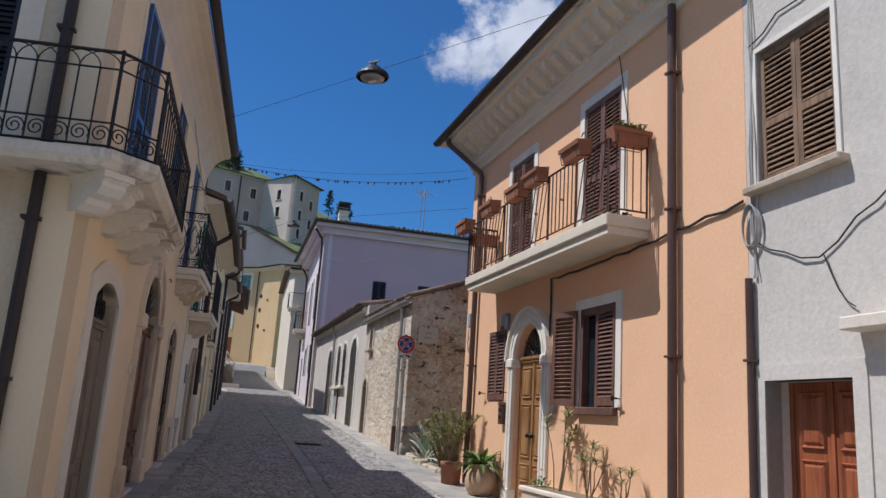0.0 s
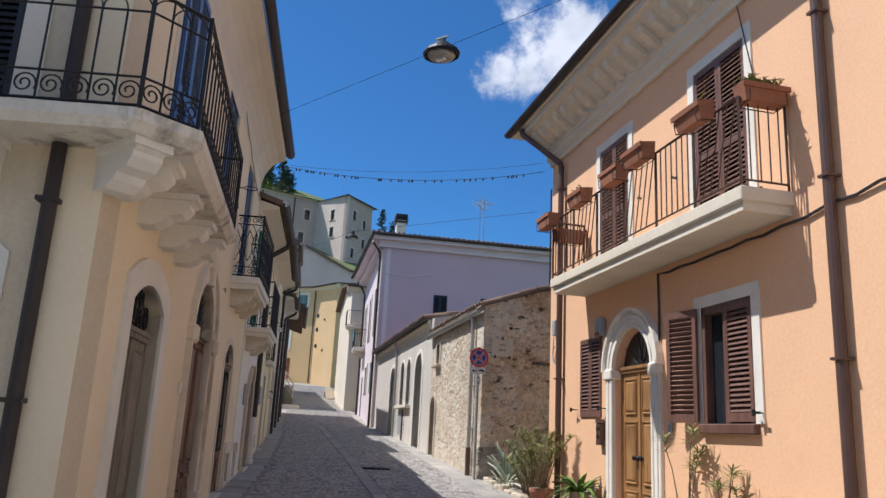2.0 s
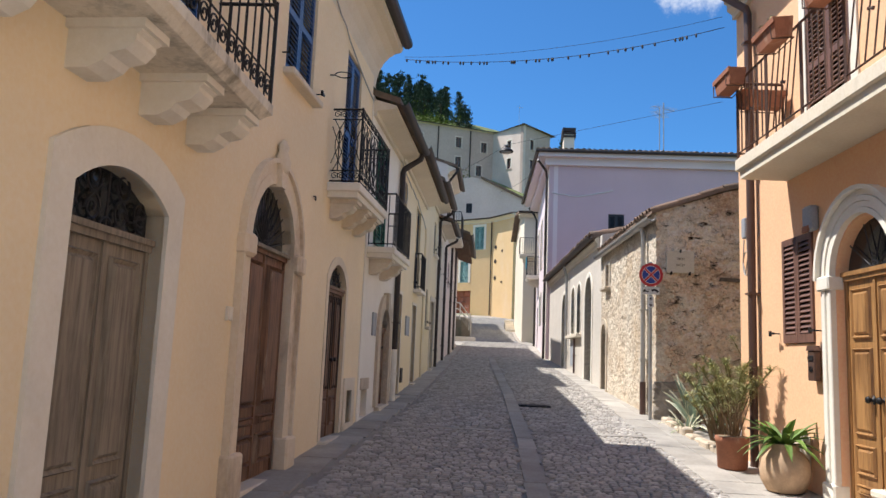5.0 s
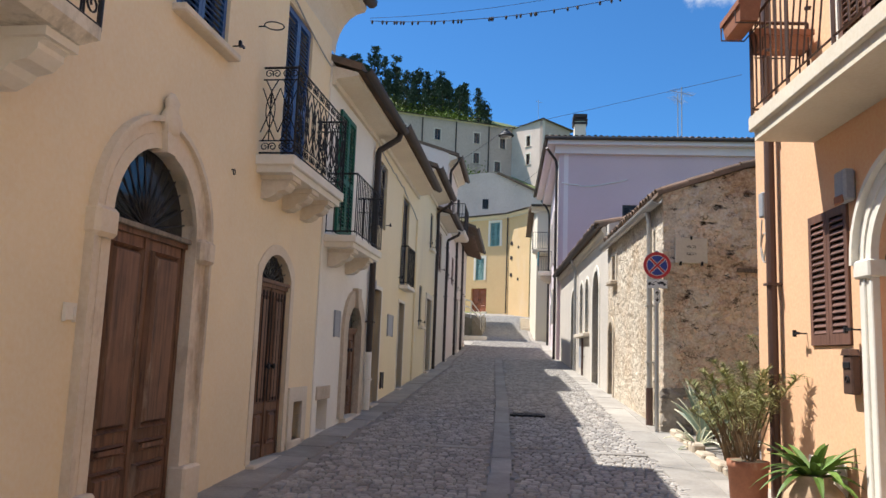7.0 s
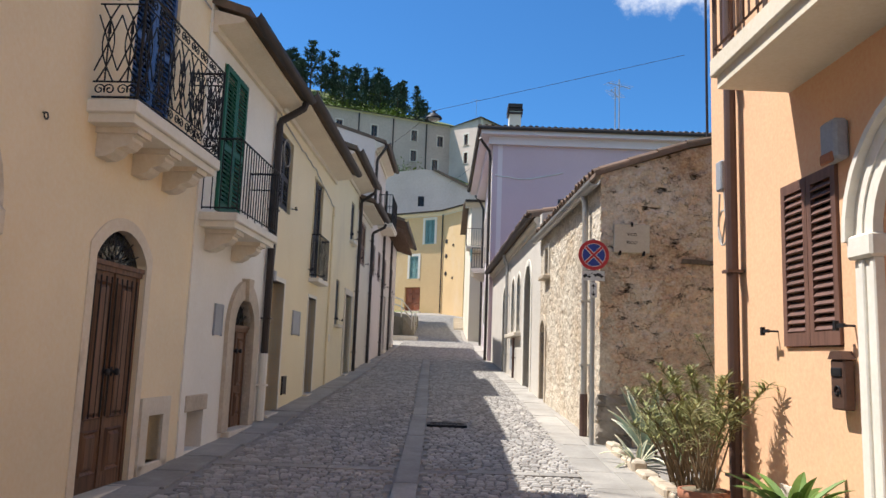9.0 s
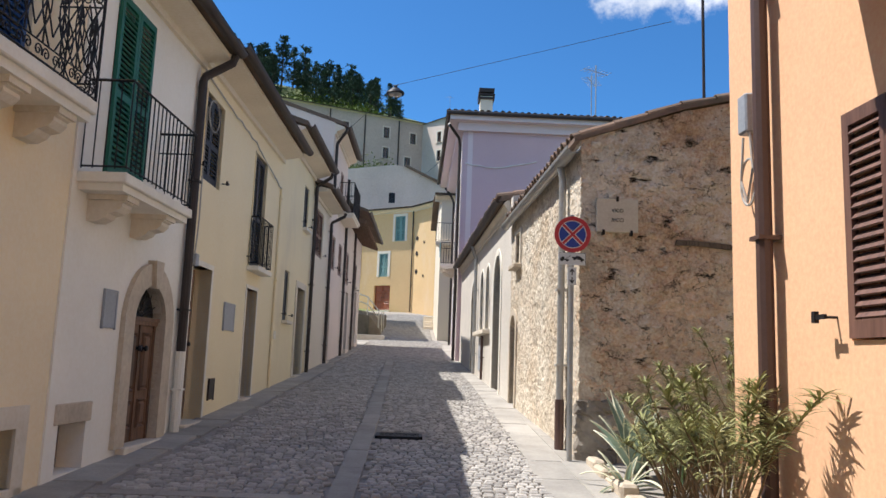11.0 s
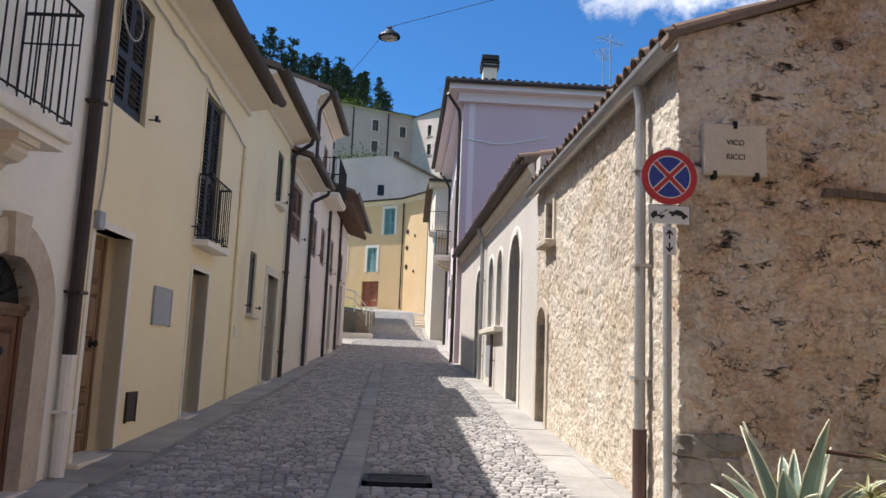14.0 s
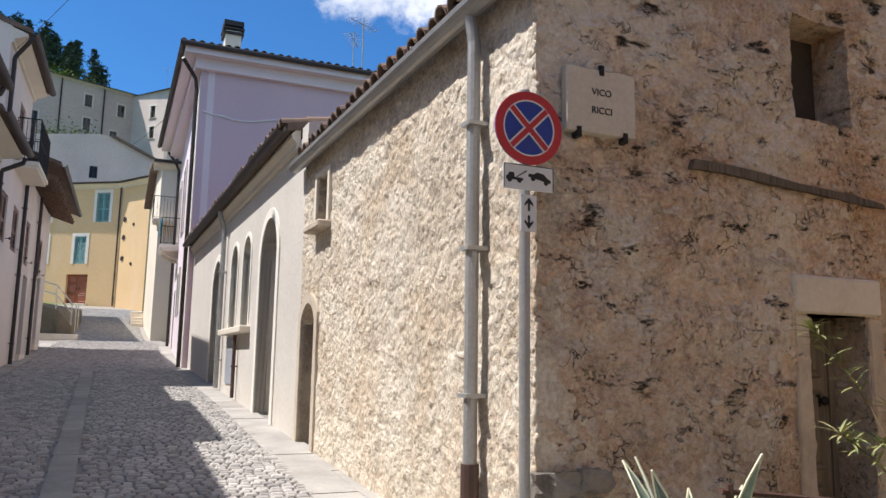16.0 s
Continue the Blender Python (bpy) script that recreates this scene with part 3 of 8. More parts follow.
def house(p, q, depth, zb, top, mat, holes, label, eave=None, over=0.45, pitch=0.32, ends=(0.25, 0.25), gut=DARKPIPE, soffit=True, sides=(True, True), roofmat=None, cove=0.0):
    """A house whose front runs from p to q: pierced front wall, side and back walls, roof, soffit, gutter."""
    L = length(p, q)
    h = thing("house", facade(p, q), label, "house")
    part("wall", pierced([(0, zb), (L, zb), (L, top), (0, top)], holes, 0, 0.35), mat, h)
    ze = eave if eave is not None else top
    under = lambda y: ze + 0.02 + pitch * (min(y, depth - y) + over)
    for k, on in zip((0, 1), sides):
        if on:
            x0, x1 = (0.003, 0.3) if k == 0 else (L - 0.3, L - 0.003)
            bm = bmesh.new()
            a = [bm.verts.new((x0, y, z)) for y, z in ((0.35, zb), (depth, zb), (depth, under(depth)), (depth / 2, under(depth / 2)), (0.004, under(0.004)), (0.004, top + 0.002), (0.35, top + 0.002))]
            b = [bm.verts.new((x1, v.co.y, v.co.z)) for v in a]
            bm.faces.new(a)
            bm.faces.new(b[::-1])
            for i in range(len(a)):
                j = (i + 1) % len(a)
                bm.faces.new((a[i], a[j], b[j], b[i]))
            part("side_wall", bm, mat, h)
    part("back_wall", boxm(0.3, L - 0.3, depth - 0.3, depth, zb, top), mat, h)
    roof_slab(h, L, depth, ze + 0.02, over, pitch, *ends, mat=roofmat)
    if soffit:
        bm = bmesh.new()
        if cove:
            prof = [(0.0, top - cove)] + [(-(over - 0.06) * (1 - math.cos(a)), top - cove + (cove - 0.02 + ze - top) * math.sin(a)) for a in (0.3, 0.6, 0.9, 1.2, 1.5)] + [(-(over - 0.06), ze), (0.0, ze)]
        else:
            prof = [(0.0, top - 0.12), (-0.05, top - 0.12), (-0.05, top - 0.04), (-(over - 0.06), ze - 0.05), (-(over - 0.06), ze), (0.0, ze + 0.1)]
        rings = [[bm.verts.new((x, y, z)) for y, z in prof] for x in (-ends[0] + 0.02, L + ends[1] - 0.02)]
        n = len(prof)
        for k in range(n):
            bm.faces.new((rings[0][k], rings[0][(k + 1) % n], rings[1][(k + 1) % n], rings[1][k]))
        bm.faces.new(rings[0])
        bm.faces.new(rings[1][::-1])
        part("soffit", bm, SOFFIT, h, "painted plaster soffit under the eaves", smooth=False)
    if gut:
        gutter(h, -ends[0], L + ends[1], -over - 0.06, ze + 0.06, mat=gut)
    return h


COUNT = {"door": 0, "window": 0}


def numbered(kind):
    COUNT[kind] += 1
    return f"{kind}_{COUNT[kind]}"


def surround(parent, w, spring, rise, width, proud, mat, z0=0.0, label="stone surround", key=None, name="surround"):
    inner, outer = arch(w, spring, rise, 14, z0), arch(w + 2 * width, spring + (width if not rise else width * 0.75 if rise < 0.36 * w else 0.0), (rise + width * (0.25 if rise < 0.36 * w else 1.0)) if rise else 0, 14, z0)
    ob = part(name, band(bmesh.new(), inner, outer, -proud, 0.16), mat, parent, label)
    if key:
        t = spring + rise
        part("keystone", prism(bmesh.new(), [(-0.07, t - 0.03), (0.07, t - 0.03), (0.11, t + width + key), (-0.11, t + width + key)], -proud - 0.05, 0.05), mat, parent, label)
    return ob


def bevel_disc(x, r, y, z):
    """A domed round plate facing the street."""
    bm = bmesh.new()
    lathe(bm, [(r, 0), (r, 0.012), (r * 0.6, 0.03), (r * 0.3, 0.05), (0.004, 0.052)], 16)
    bmesh.ops.rotate(bm, verts=bm.verts[:], cent=(0, 0, 0), matrix=Matrix.Rotation(radians(90), 3, "X"))
    bmesh.ops.translate(bm, verts=bm.verts[:], vec=(x, y + 0.045, z))
    return bm


def leaf(parent, x0, x1, z0, z1, y, mat, rows=(0.3, 0.7), name="door_leaf", panel_mat=None, label="", relief=1.0):
    """One leaf of a panelled door with raised panels."""
    d = part(name, boxm(x0 + 0.004, x1 - 0.004, y, y + 0.045, z0, z1, bevel=0.004), mat, parent, label)
    cuts = [z0 + 0.1] + [z0 + (z1 - z0) * f for f in rows] + [z1 - 0.03]
    for a, b in zip(cuts, cuts[1:]):
        bm = bmesh.new()
        m = 0.075
        xa, xb, za, zb = x0 + m, x1 - m, a + 0.035, b - 0.05
        o = [bm.verts.new((x, y - 0.002, z)) for x, z in ((xa, za), (xb, za), (xb, zb), (xa, zb))]
        k = [bm.verts.new((x, y - 0.026 * relief, z)) for x, z in ((xa + .012, za + .012), (xb - .012, za + .012), (xb - .012, zb - .012), (xa + .012, zb - .012))]
        k2 = [bm.verts.new((x, y - 0.004, z)) for x, z in ((xa + .035, za + .035), (xb - .035, za + .035), (xb - .035, zb - .035), (xa + .035, zb - .035))]
        k3 = [bm.verts.new((x, y - 0.028 * relief, z)) for x, z in ((xa + .06, za + .06), (xb - .06, za + .06), (xb - .06, zb - .06), (xa + .06, zb - .06))]
        for p_, q_ in ((o, k), (k, k2), (k2, k3)):
            for i in range(4):
                bm.faces.new((p_[i], p_[(i + 1) % 4], q_[(i + 1) % 4], q_[i]))
        bm.faces.new(k3)
        part("panel", bm, panel_mat or mat, d)
    return d


def knob(parent, x, z, y, mat=IRON):
    bm = bmesh.new()
    lathe(bm, [(0.045, 0), (0.047, 0.008), (0.016, 0.014), (0.016, 0.03), (0.034, 0.045), (0.026, 0.065)], 12)
    bmesh.ops.rotate(bm, verts=bm.verts[:], cent=(0, 0, 0), matrix=Matrix.Rotation(radians(90), 3, "X"))
    bmesh.ops.translate(bm, verts=bm.verts[:], vec=(x, y, z))
    part("knob", bm, mat, parent, "dark iron knob", smooth=True)


def fanlight(parent, w, z0, rise, y, mat=IRON, spokes=7, scroll=True, spring=None, curve=0.0):
    """Arched glazing over a door with a wrought iron grille."""
    pts = arch(w - 0.01, spring, curve, 16, z0)
    g = part("fanlight", prism(bmesh.new(), pts, y + 0.03, y + 0.04), GLASS, parent, "dark glass fanlight")
    bm = bmesh.new()
    r = rise
    for k in range(1, spokes):
        a = math.pi * k / spokes
        bar(bm, (0.06 * math.cos(a), y, z0 + 0.05 * math.sin(a)), (w * 0.48 * math.cos(a), y, z0 + r * 0.95 * math.sin(a)), 0.007, 5)
    tube(bm, [(0.07 * math.cos(math.pi * k / 8), y, z0 + 0.01 + 0.07 * math.sin(math.pi * k / 8)) for k in range(9)], 0.008, 5)
    if scroll == "volutes":
        # large S-curves that roll up at both ends, side by side
        for cx, s, f in ((-0.36, 1, 0.62), (-0.15, -1, 0.95), (0.15, 1, 0.95), (0.36, -1, 0.62)):
            R = 0.085 * w
            for cz, turn in ((z0 + R + 0.02, 1), (z0 + rise * f - R * 0.6, -1)):
                tube(bm, [(cx * w + s * turn * R * (1 - 0.82 * j / 22) * math.cos(j * 0.42 + 1.2), y, cz + R * (1 - 0.82 * j / 22) * math.sin(j * 0.42 + 1.2) * turn) for j in range(23)], 0.009, 5)
            tube(bm, [(cx * w + s * R * 0.9 * math.cos(math.pi * j / 10), y, z0 + R + (rise * f - 1.6 * R) * j / 10) for j in range(11)], 0.009, 5)
        bar(bm, (0, y, z0), (0, y, z0 + rise * 0.97), 0.008, 5)
    elif scroll:
        for k in range(spokes):
            a = math.pi * (k + 0.5) / spokes
            cx, cz, s = w * 0.34 * math.cos(a), z0 + r * 0.68 * math.sin(a), 0.055
            tube(bm, [(cx + s * (1 - j / 16) * math.cos(a + j * 0.6), y, cz + s * (1 - j / 16) * math.sin(a + j * 0.6)) for j in range(15)], 0.006, 4)
    part("grille", bm, mat, g, "curled wrought iron grille")
    return g


def slat_mesh(w, mat, name="slat"):
    bm = boxm(-w / 2, w / 2, -0.006, 0.006, -0.026, 0.026)
    bmesh.ops.rotate(bm, verts=bm.verts[:], cent=(0, 0, 0), matrix=Matrix.Rotation(radians(-38), 3, "X"))
    return finish(bm, mat, name)


def shutter(parent, w, h, mat, at, mid=True, pitch=0.052, label="louvred shutter leaf"):
    """A louvred leaf, hinged at its own x = 0, w wide, h high, in its own frame."""
    bm = bmesh.new()
    s = 0.055
    for x0, x1, z0, z1 in ((0, s, 0, h), (w - s, w, 0, h), (s, w - s, 0, 0.09), (s, w - s, h - 0.07, h)) + (((s, w - s, h * 0.42, h * 0.42 + 0.07),) if mid else ()):
        box(bm, x0, x1, 0, 0.035, z0, z1)
    f = part("shutter", bm, mat, parent, label, at=at)
    spans = [(0.09, h * 0.42), (h * 0.42 + 0.07, h - 0.07)] if mid else [(0.09, h - 0.07)]
    me = slat_mesh(w - 2 * s + 0.01, mat)
    for a, b in spans:
        n = max(2, int((b - a) / pitch))
        for k in range(n):
            part("slat", me, mat, f, at=Matrix.Translation((w / 2, 0.018, a + (k + 0.5) * (b - a) / n)))
    return f


def hook(parent, x, z, mat=IRON):
    bm = bmesh.new()
    bar(bm, (x, 0.0, z), (x, -0.09, z), 0.008, 5)
    box(bm, x - 0.05, x + 0.05, -0.1, -0.085, z - 0.012, z + 0.012)
    box(bm, x - 0.06, x - 0.03, -0.105, -0.08, z - 0.03, z + 0.03)
    part("shutter_stop", bm, mat, parent, "black iron shutter stop")


def window(m, w, h, label, mat=DARKWOOD, frame_mat=None, fw=0.0, sill=None, shut="closed", proud=0.02, frame_label="painted plaster surround", hooks=True, mid=True, category="window", recess=0.03):
    """A window or glazed door standing on the pose m: surround, sill, casement with glass, louvred shutters."""
    t = thing(numbered("window"), m, label, category, kind="structure")
    if fw:
        part("surround", band(bmesh.new(), arch(w, h, 0), arch(w + 2 * fw, h + fw, 0), -proud, 0.02), frame_mat or LIMEWHITE, t, frame_label)
    if sill:
        sm = sill if not isinstance(sill, bool) else LIME
        part("sill", boxm(-w / 2 - fw - 0.06, w / 2 + fw + 0.06, -0.12, 0.12, -0.07, 0.0, bevel=0.012), sm, t, "projecting stone sill")
    bm = bmesh.new()
    for x0, x1, z0, z1 in ((-w / 2, -w / 2 + 0.06, 0, h), (w / 2 - 0.06, w / 2, 0, h), (-0.045, 0.045, 0.06, h - 0.06), (-w / 2 + 0.06, w / 2 - 0.06, 0, 0.06), (-w / 2 + 0.06, w / 2 - 0.06, h - 0.06, h)):
        box(bm, x0, x1, 0.16, 0.21, z0, z1)
    c = part("casement", bm, mat, t)
    for s in (-1, 1):
        part("pane", boxm(min(s * 0.045, s * (w / 2 - 0.06)), max(s * 0.045, s * (w / 2 - 0.06)), 0.18, 0.188, 0.06, h - 0.06), GLASS, c, "dark window glass")
    if shut == "closed":
        for s in (-1, 1):
            at = Matrix.Translation((-w / 2 + 0.01 if s < 0 else 0.003, recess, 0.01))
            shutter(t, w / 2 - 0.013, h - 0.02, mat, at, mid)
    if hooks:
        for s in (-1, 1):
            hook(t, s * (w / 2 + fw + 0.12), 0.12)
    return t


def door(m, w, h, label, mat, rise=0.0, recess=0.2, leaves=2, rows=(0.32, 0.72), fan=0.0, sur=None, step=True, transom=True, panel_mat=None, fan_scroll=True, spokes=7, knobs=True, relief=1.0):
    """A door standing on the pose m. h is the height of the leaves; above them a transom and an arched fanlight."""
    t = thing(numbered("door"), m, label, "door", kind="structure")
    if sur:
        surround(t, w, h + fan, rise, *sur[:3], label=sur[3], key=sur[4] if len(sur) > 4 else None)
    bm = bmesh.new()
    for s in (-1, 1):
        box(bm, min(s * w / 2, s * (w / 2 - 0.05)), max(s * w / 2, s * (w / 2 - 0.05)), recess - 0.01, recess + 0.06, 0, h)
    if transom:
        box(bm, -w / 2, w / 2, recess - 0.03, recess + 0.06, h, h + 0.07)
        box(bm, -w / 2, w / 2, recess - 0.05, recess - 0.01, h + 0.045, h + 0.085)
    part("door_frame", bm, mat, t)
    a = w / 2 - 0.05
    if leaves == 2:
        for s in (-1, 1):
            d = leaf(t, -a if s < 0 else 0.0, 0.0 if s < 0 else a, 0.01, h, recess, mat, rows, panel_mat=panel_mat, relief=relief)
            if knobs:
                knob(d, s * 0.09, 1.0, recess - 0.005)
        part("cover_strip", boxm(-0.02, 0.02, recess - 0.015, recess + 0.01, 0.02, h), mat, t)
    else:
        d = leaf(t, -a, a, 0.01, h, recess, mat, rows, panel_mat=panel_mat, relief=relief)
        knob(d, a - 0.1, 1.0, recess - 0.005)
    if rise:
        fanlight(t, w, h + 0.07, max(0.1, rise + fan - 0.07), recess, spokes=spokes, scroll=fan_scroll, spring=h + fan, curve=rise)
    if step:
        part("threshold", boxm(-w / 2 - 0.08, w / 2 + 0.08, -0.1, recess + 0.05, -0.16, 0.005, bevel=0.012), LIME, t, "worn limestone threshold")
    return t


def on(f, u, z, y=0.0):
    return f @ Matrix.Translation((u, y, z))


# The yellow corner house: street front and side front.
A0, A1 = (-1.38, 6.8), (-0.88, 15.5)
S0, S1 = (-6.0, 7.4), (-1.38, 6.8)
FA, FS = facade(A0, A1), facade(S0, S1)
LA, LS = length(A0, A1), length(S0, S1)
TOPA = 6.45
holes = [hole(1.64, 0.2, arch(1.12, 2.26, 0.19)), hole(4.44, 0.36, arch(1.28, 2.2, 0.64)), hole(7.17, 0.5, arch(0.94, 1.98, 0.26)),
         hole(8.1, 0.62, arch(0.34, 0.45, 0)), hole(1.85, 3.47, arch(0.95, 2.25, 0)), hole(4.95, 4.42, arch(1.0, 1.55, 0)), hole(7.45, 3.72, arch(0.9, 1.98, 0))]
house_a = thing("house", FA, "ochre stuccoed corner house with dark gutters", "house")
part("wall", pierced([(0, -0.5), (LA, -0.5), (LA, TOPA), (0, TOPA)], [h for h in holes], 0, 0.35), OCHRE, house_a, "ochre stucco street front")
side_holes = [hole(3.38, 0.15, arch(1.0, 2.2, 0.22)), hole(3.45, 3.47, arch(0.95, 2.25, 0))]
fs_local = FA.inverted() @ FS
ob = part("side_wall", pierced([(-3, -0.5), (LS, -0.5), (LS, TOPA), (-3, TOPA)], side_holes, 0, 0.35), OCHRE_SHADED, house_a, "ochre stucco side front, greyed for its shade", at=fs_local)
part("back_wall", boxm(0.4, LA - 0.02, 6.5, 6.8, -0.5, TOPA), OCHRE, house_a)
part("party_wall", boxm(LA - 0.3, LA - 0.004, 0.36, 6.5, -0.5, 8.0), OCHRE, house_a)
# eaves all round the corner: cove, gutter, roof
bm = bmesh.new()
inv = FA.inverted()
def loc(x, y, z):
    return inv @ Vector((x, y, z))
OV = 0.42
wall_line = [Vector((A1[0], A1[1] + 0.2)), Vector(A0), Vector((-9.0, 7.79))]
out_line = [Vector((A1[0] + OV, A1[1] + 0.2)), Vector((A0[0] + OV - 0.02, A0[1] - OV)), Vector((-9.0, 7.79 - OV))]
prof = [(0.0, TOPA - 0.62)] + [((1 - math.cos(a)), TOPA - 0.62 + 0.62 * math.sin(a)) for a in (0.25, 0.5, 0.75, 1.0, 1.25, 1.5)] + [(1.0, TOPA + 0.06), (0.0, TOPA + 0.06)]
rings = [[bm.verts.new(loc(*(w.lerp(o, f)), z)) for f, z in prof] for w, o in zip(wall_line, out_line)]
for a, b in zip(rings, rings[1:]):
    for k in range(len(prof)):
        bm.faces.new((a[k], a[(k + 1) % len(prof)], b[(k + 1) % len(prof)], b[k]))
bm.faces.new(rings[0])
bm.faces.new(rings[-1][::-1])
part("cornice", bm, SOFFIT, house_a, "cream plaster cove under the eaves", smooth=False)
bm = bmesh.new()
tube(bm, [loc(o.x + d, o.y - d2, TOPA + 0.14) for o, d, d2 in zip(out_line, (0.07, 0.07, 0), (0, 0.07, 0.07))], 0.085, 8)
part("gutter", bm, DARKPIPE, house_a, "dark half-round gutter", smooth=True)
bm = bmesh.new()
eave = [loc(o.x, o.y, TOPA + 0.1) for o in out_line] + [loc(-9.0, 15.7, TOPA + 0.1)]
ridge = [loc(-5.0, 15.7, TOPA + 1.9), loc(-5.0, 11.0, TOPA + 1.9), loc(-9.0, 11.2, TOPA + 1.9)]
ev, rv = [bm.verts.new(p) for p in eave], [bm.verts.new(p) for p in ridge]
bm.faces.new((ev[0], ev[1], rv[1], rv[0]))
bm.faces.new((ev[1], ev[2], rv[2], rv[1]))
bm.faces.new((rv[0], rv[1], rv[2], ev[3]))
bm.faces.new((ev[3], rv[2], ev[2]))
bm.faces.new((ev[0], rv[0], ev[3]))
bm.faces.new((ev[0], ev[3], ev[2], ev[1]))
part("roof", bm, TILEFIELD, house_a, "hipped clay tile roof")
bm = bmesh.new()
pp = [fs_local @ Vector(v) for v in ((LS - 0.3, -0.07, 0.0), (LS - 0.3, -0.07, 3.3), (LS - 0.3, -0.07, TOPA - 0.5), (LS - 0.3, -OV, TOPA))]
tube(bm, pp, 0.05, 10)
pipe = part("downpipe", bm, DARKPIPE, house_a, "dark downpipe", smooth=False)
for z in (1.6, 2.9, 4.6):
    c = fs_local @ Vector((LS - 0.3, -0.06, z))
    part("pipe_clip", boxm(c.x - 0.06, c.x + 0.06, c.y - 0.06, c.y + 0.08, z - 0.015, z + 0.015), DARKPIPE, pipe)

door(on(FA, 1.64, 0.2), 1.12, 2.0, "weathered grey wooden double door with arched iron fanlight", GREYWOOD, rise=0.19, fan=0.26, recess=0.1, spokes=1, fan_scroll="volutes",
     sur=(0.22, 0.03, LIMEWHITE, "broad pale plaster surround"), rows=(0.3,), knobs=False)
door(on(FA, 4.44, 0.36), 1.28, 2.14, "ornate brown panelled double door under a round arch", WORNBROWN, rise=0.64, fan=0.06, recess=0.07,
     sur=(0.11, 0.035, STAINEDSTONE, "moulded worn limestone surround", 0.14), rows=(0.22, 0.3), knobs=False, relief=1.7, spokes=14, fan_scroll=False)
d2 = bpy.data.objects[f"door_{COUNT['door']}"]
part("outer_moulding", band(bmesh.new(), arch(1.50, 2.2, 0.75, 18), arch(1.70, 2.2, 0.85, 18), -0.03, 0.05), STAINEDSTONE, d2, "outer stone moulding")
part("bead", band(bmesh.new(), arch(1.69, 2.2, 0.845, 18), arch(1.78, 2.2, 0.89, 18), -0.07, 0.02), STAINEDSTONE, d2, "projecting stone bead")
for s_ in (-1, 1):
    part("impost", boxm(s_ * 0.775 - 0.13, s_ * 0.775 + 0.13, -0.10, 0.06, 2.03, 2.24, bevel=0.03), STAINEDSTONE, d2, "carved stone impost")
    part("base_block", boxm(s_ * 0.775 - 0.15, s_ * 0.775 + 0.15, -0.10, 0.06, -0.1, 0.34, bevel=0.02), STAINEDSTONE, d2, "stone base block")
part("crest", lathe(bmesh.new(), [(0.02, -0.12), (0.10, -0.08), (0.13, 0.02), (0.07, 0.12), (0.09, 0.17), (0.03, 0.24)], 14), STAINEDSTONE, d2, "carved crest", smooth=True, at=Matrix.Translation((0, -0.05, 3.06)) @ Matrix.Diagonal((1, 0.6, 1, 1)))
d3 = door(on(FA, 7.17, 0.5), 0.94, 1.86, "brown slatted door with arched iron fanlight", BROWNWOOD, rise=0.26, fan=0.12, recess=0.055,
          sur=(0.11, 0.012, STAINEDSTONE, "flat stone surround"), rows=(0.3,))
for k in range(9):
    part("iron_bar", bar(bmesh.new(), (-0.38 + k * 0.095, 0.03, 0.62), (-0.38 + k * 0.095, 0.03, 1.82), 0.008, 6), IRON, d3, "thin vertical iron bar")
window(on(FA, 1.85, 3.47), 0.95, 2.25, "tall balcony door with blue shutters", BLUEWOOD, PALE, 0.1, hooks=False, recess=-0.06)
window(on(FA, 4.95, 4.42), 1.0, 1.55, "window with blue louvred shutters and stone sill", BLUEWOOD, sill=LIME)
window(on(FA, 7.45, 3.72), 0.9, 1.98, "balcony door with dark blue shutters", BLUEWOOD, hooks=False)
window(on(FS, 3.45, 3.47), 0.95, 2.25, "tall balcony door with slate-black shutters", BLACKWOOD, PALE, 0.2, hooks=False)
door(on(FS, 3.38, 0.15), 1.0, 2.2, "dark arched door in a pale surround", BLACKWOOD, rise=0.22, recess=0.2, sur=(0.26, 0.03, LIMEWHITE, "broad pale plaster surround"), transom=False)
for leaf_ in [o for o in d2.children if o.name.startswith("door_leaf")]:
    x_ = sum(v.co.x for v in leaf_.data.vertices) / len(leaf_.data.vertices)
    part("escutcheon", bevel_disc(x_, 0.075, 0.06, 1.16), IRON, leaf_, "dark iron handle plate")
    part("ring_pull", tube(bmesh.new(), [(x_ + 0.055 * math.cos(k * math.tau / 16), 0.04, 1.14 + 0.085 * math.sin(k * math.tau / 16)) for k in range(16)], 0.013, 6, closed=True), IRON, leaf_, "heavy iron ring pull")
part("weathered_rail", boxm(-0.63, 0.63, 0.0, 0.035, 2.18, 2.22, bevel=0.006), GREYWOOD, d2, "bleached transom rail")


# The narrow white house.
W0, W1 = (-0.86, 15.5), (-0.72, 18.4)
FW = facade(W0, W1)
house_w = house(W0, W1, 7, -0.2, 5.45, WHITEWASH, [hole(1.9, 0.72, arch(0.85, 1.32, 0.36)), hole(0.95, 3.35, arch(0.85, 1.8, 0)), hole(0.45, 0.62, arch(0.5, 0.42, 0))],
                "narrow whitewashed house with one balcony", eave=5.5, over=0.42, ends=(-0.02, 0.12))
door(on(FW, 1.9, 0.72), 0.85, 1.25, "brown wooden double door under a stone arch", BROWNWOOD, rise=0.36, fan=0.07, recess=0.07, sur=(0.24, 0.05, WORNSTONE, "worn stone arch with keystone", 0.03), rows=(0.4,), fan_scroll=False)
window(on(FW, 0.95, 3.35), 0.85, 1.8, "balcony door with green louvred shutters", GREENWOOD, hooks=False, recess=-0.04)

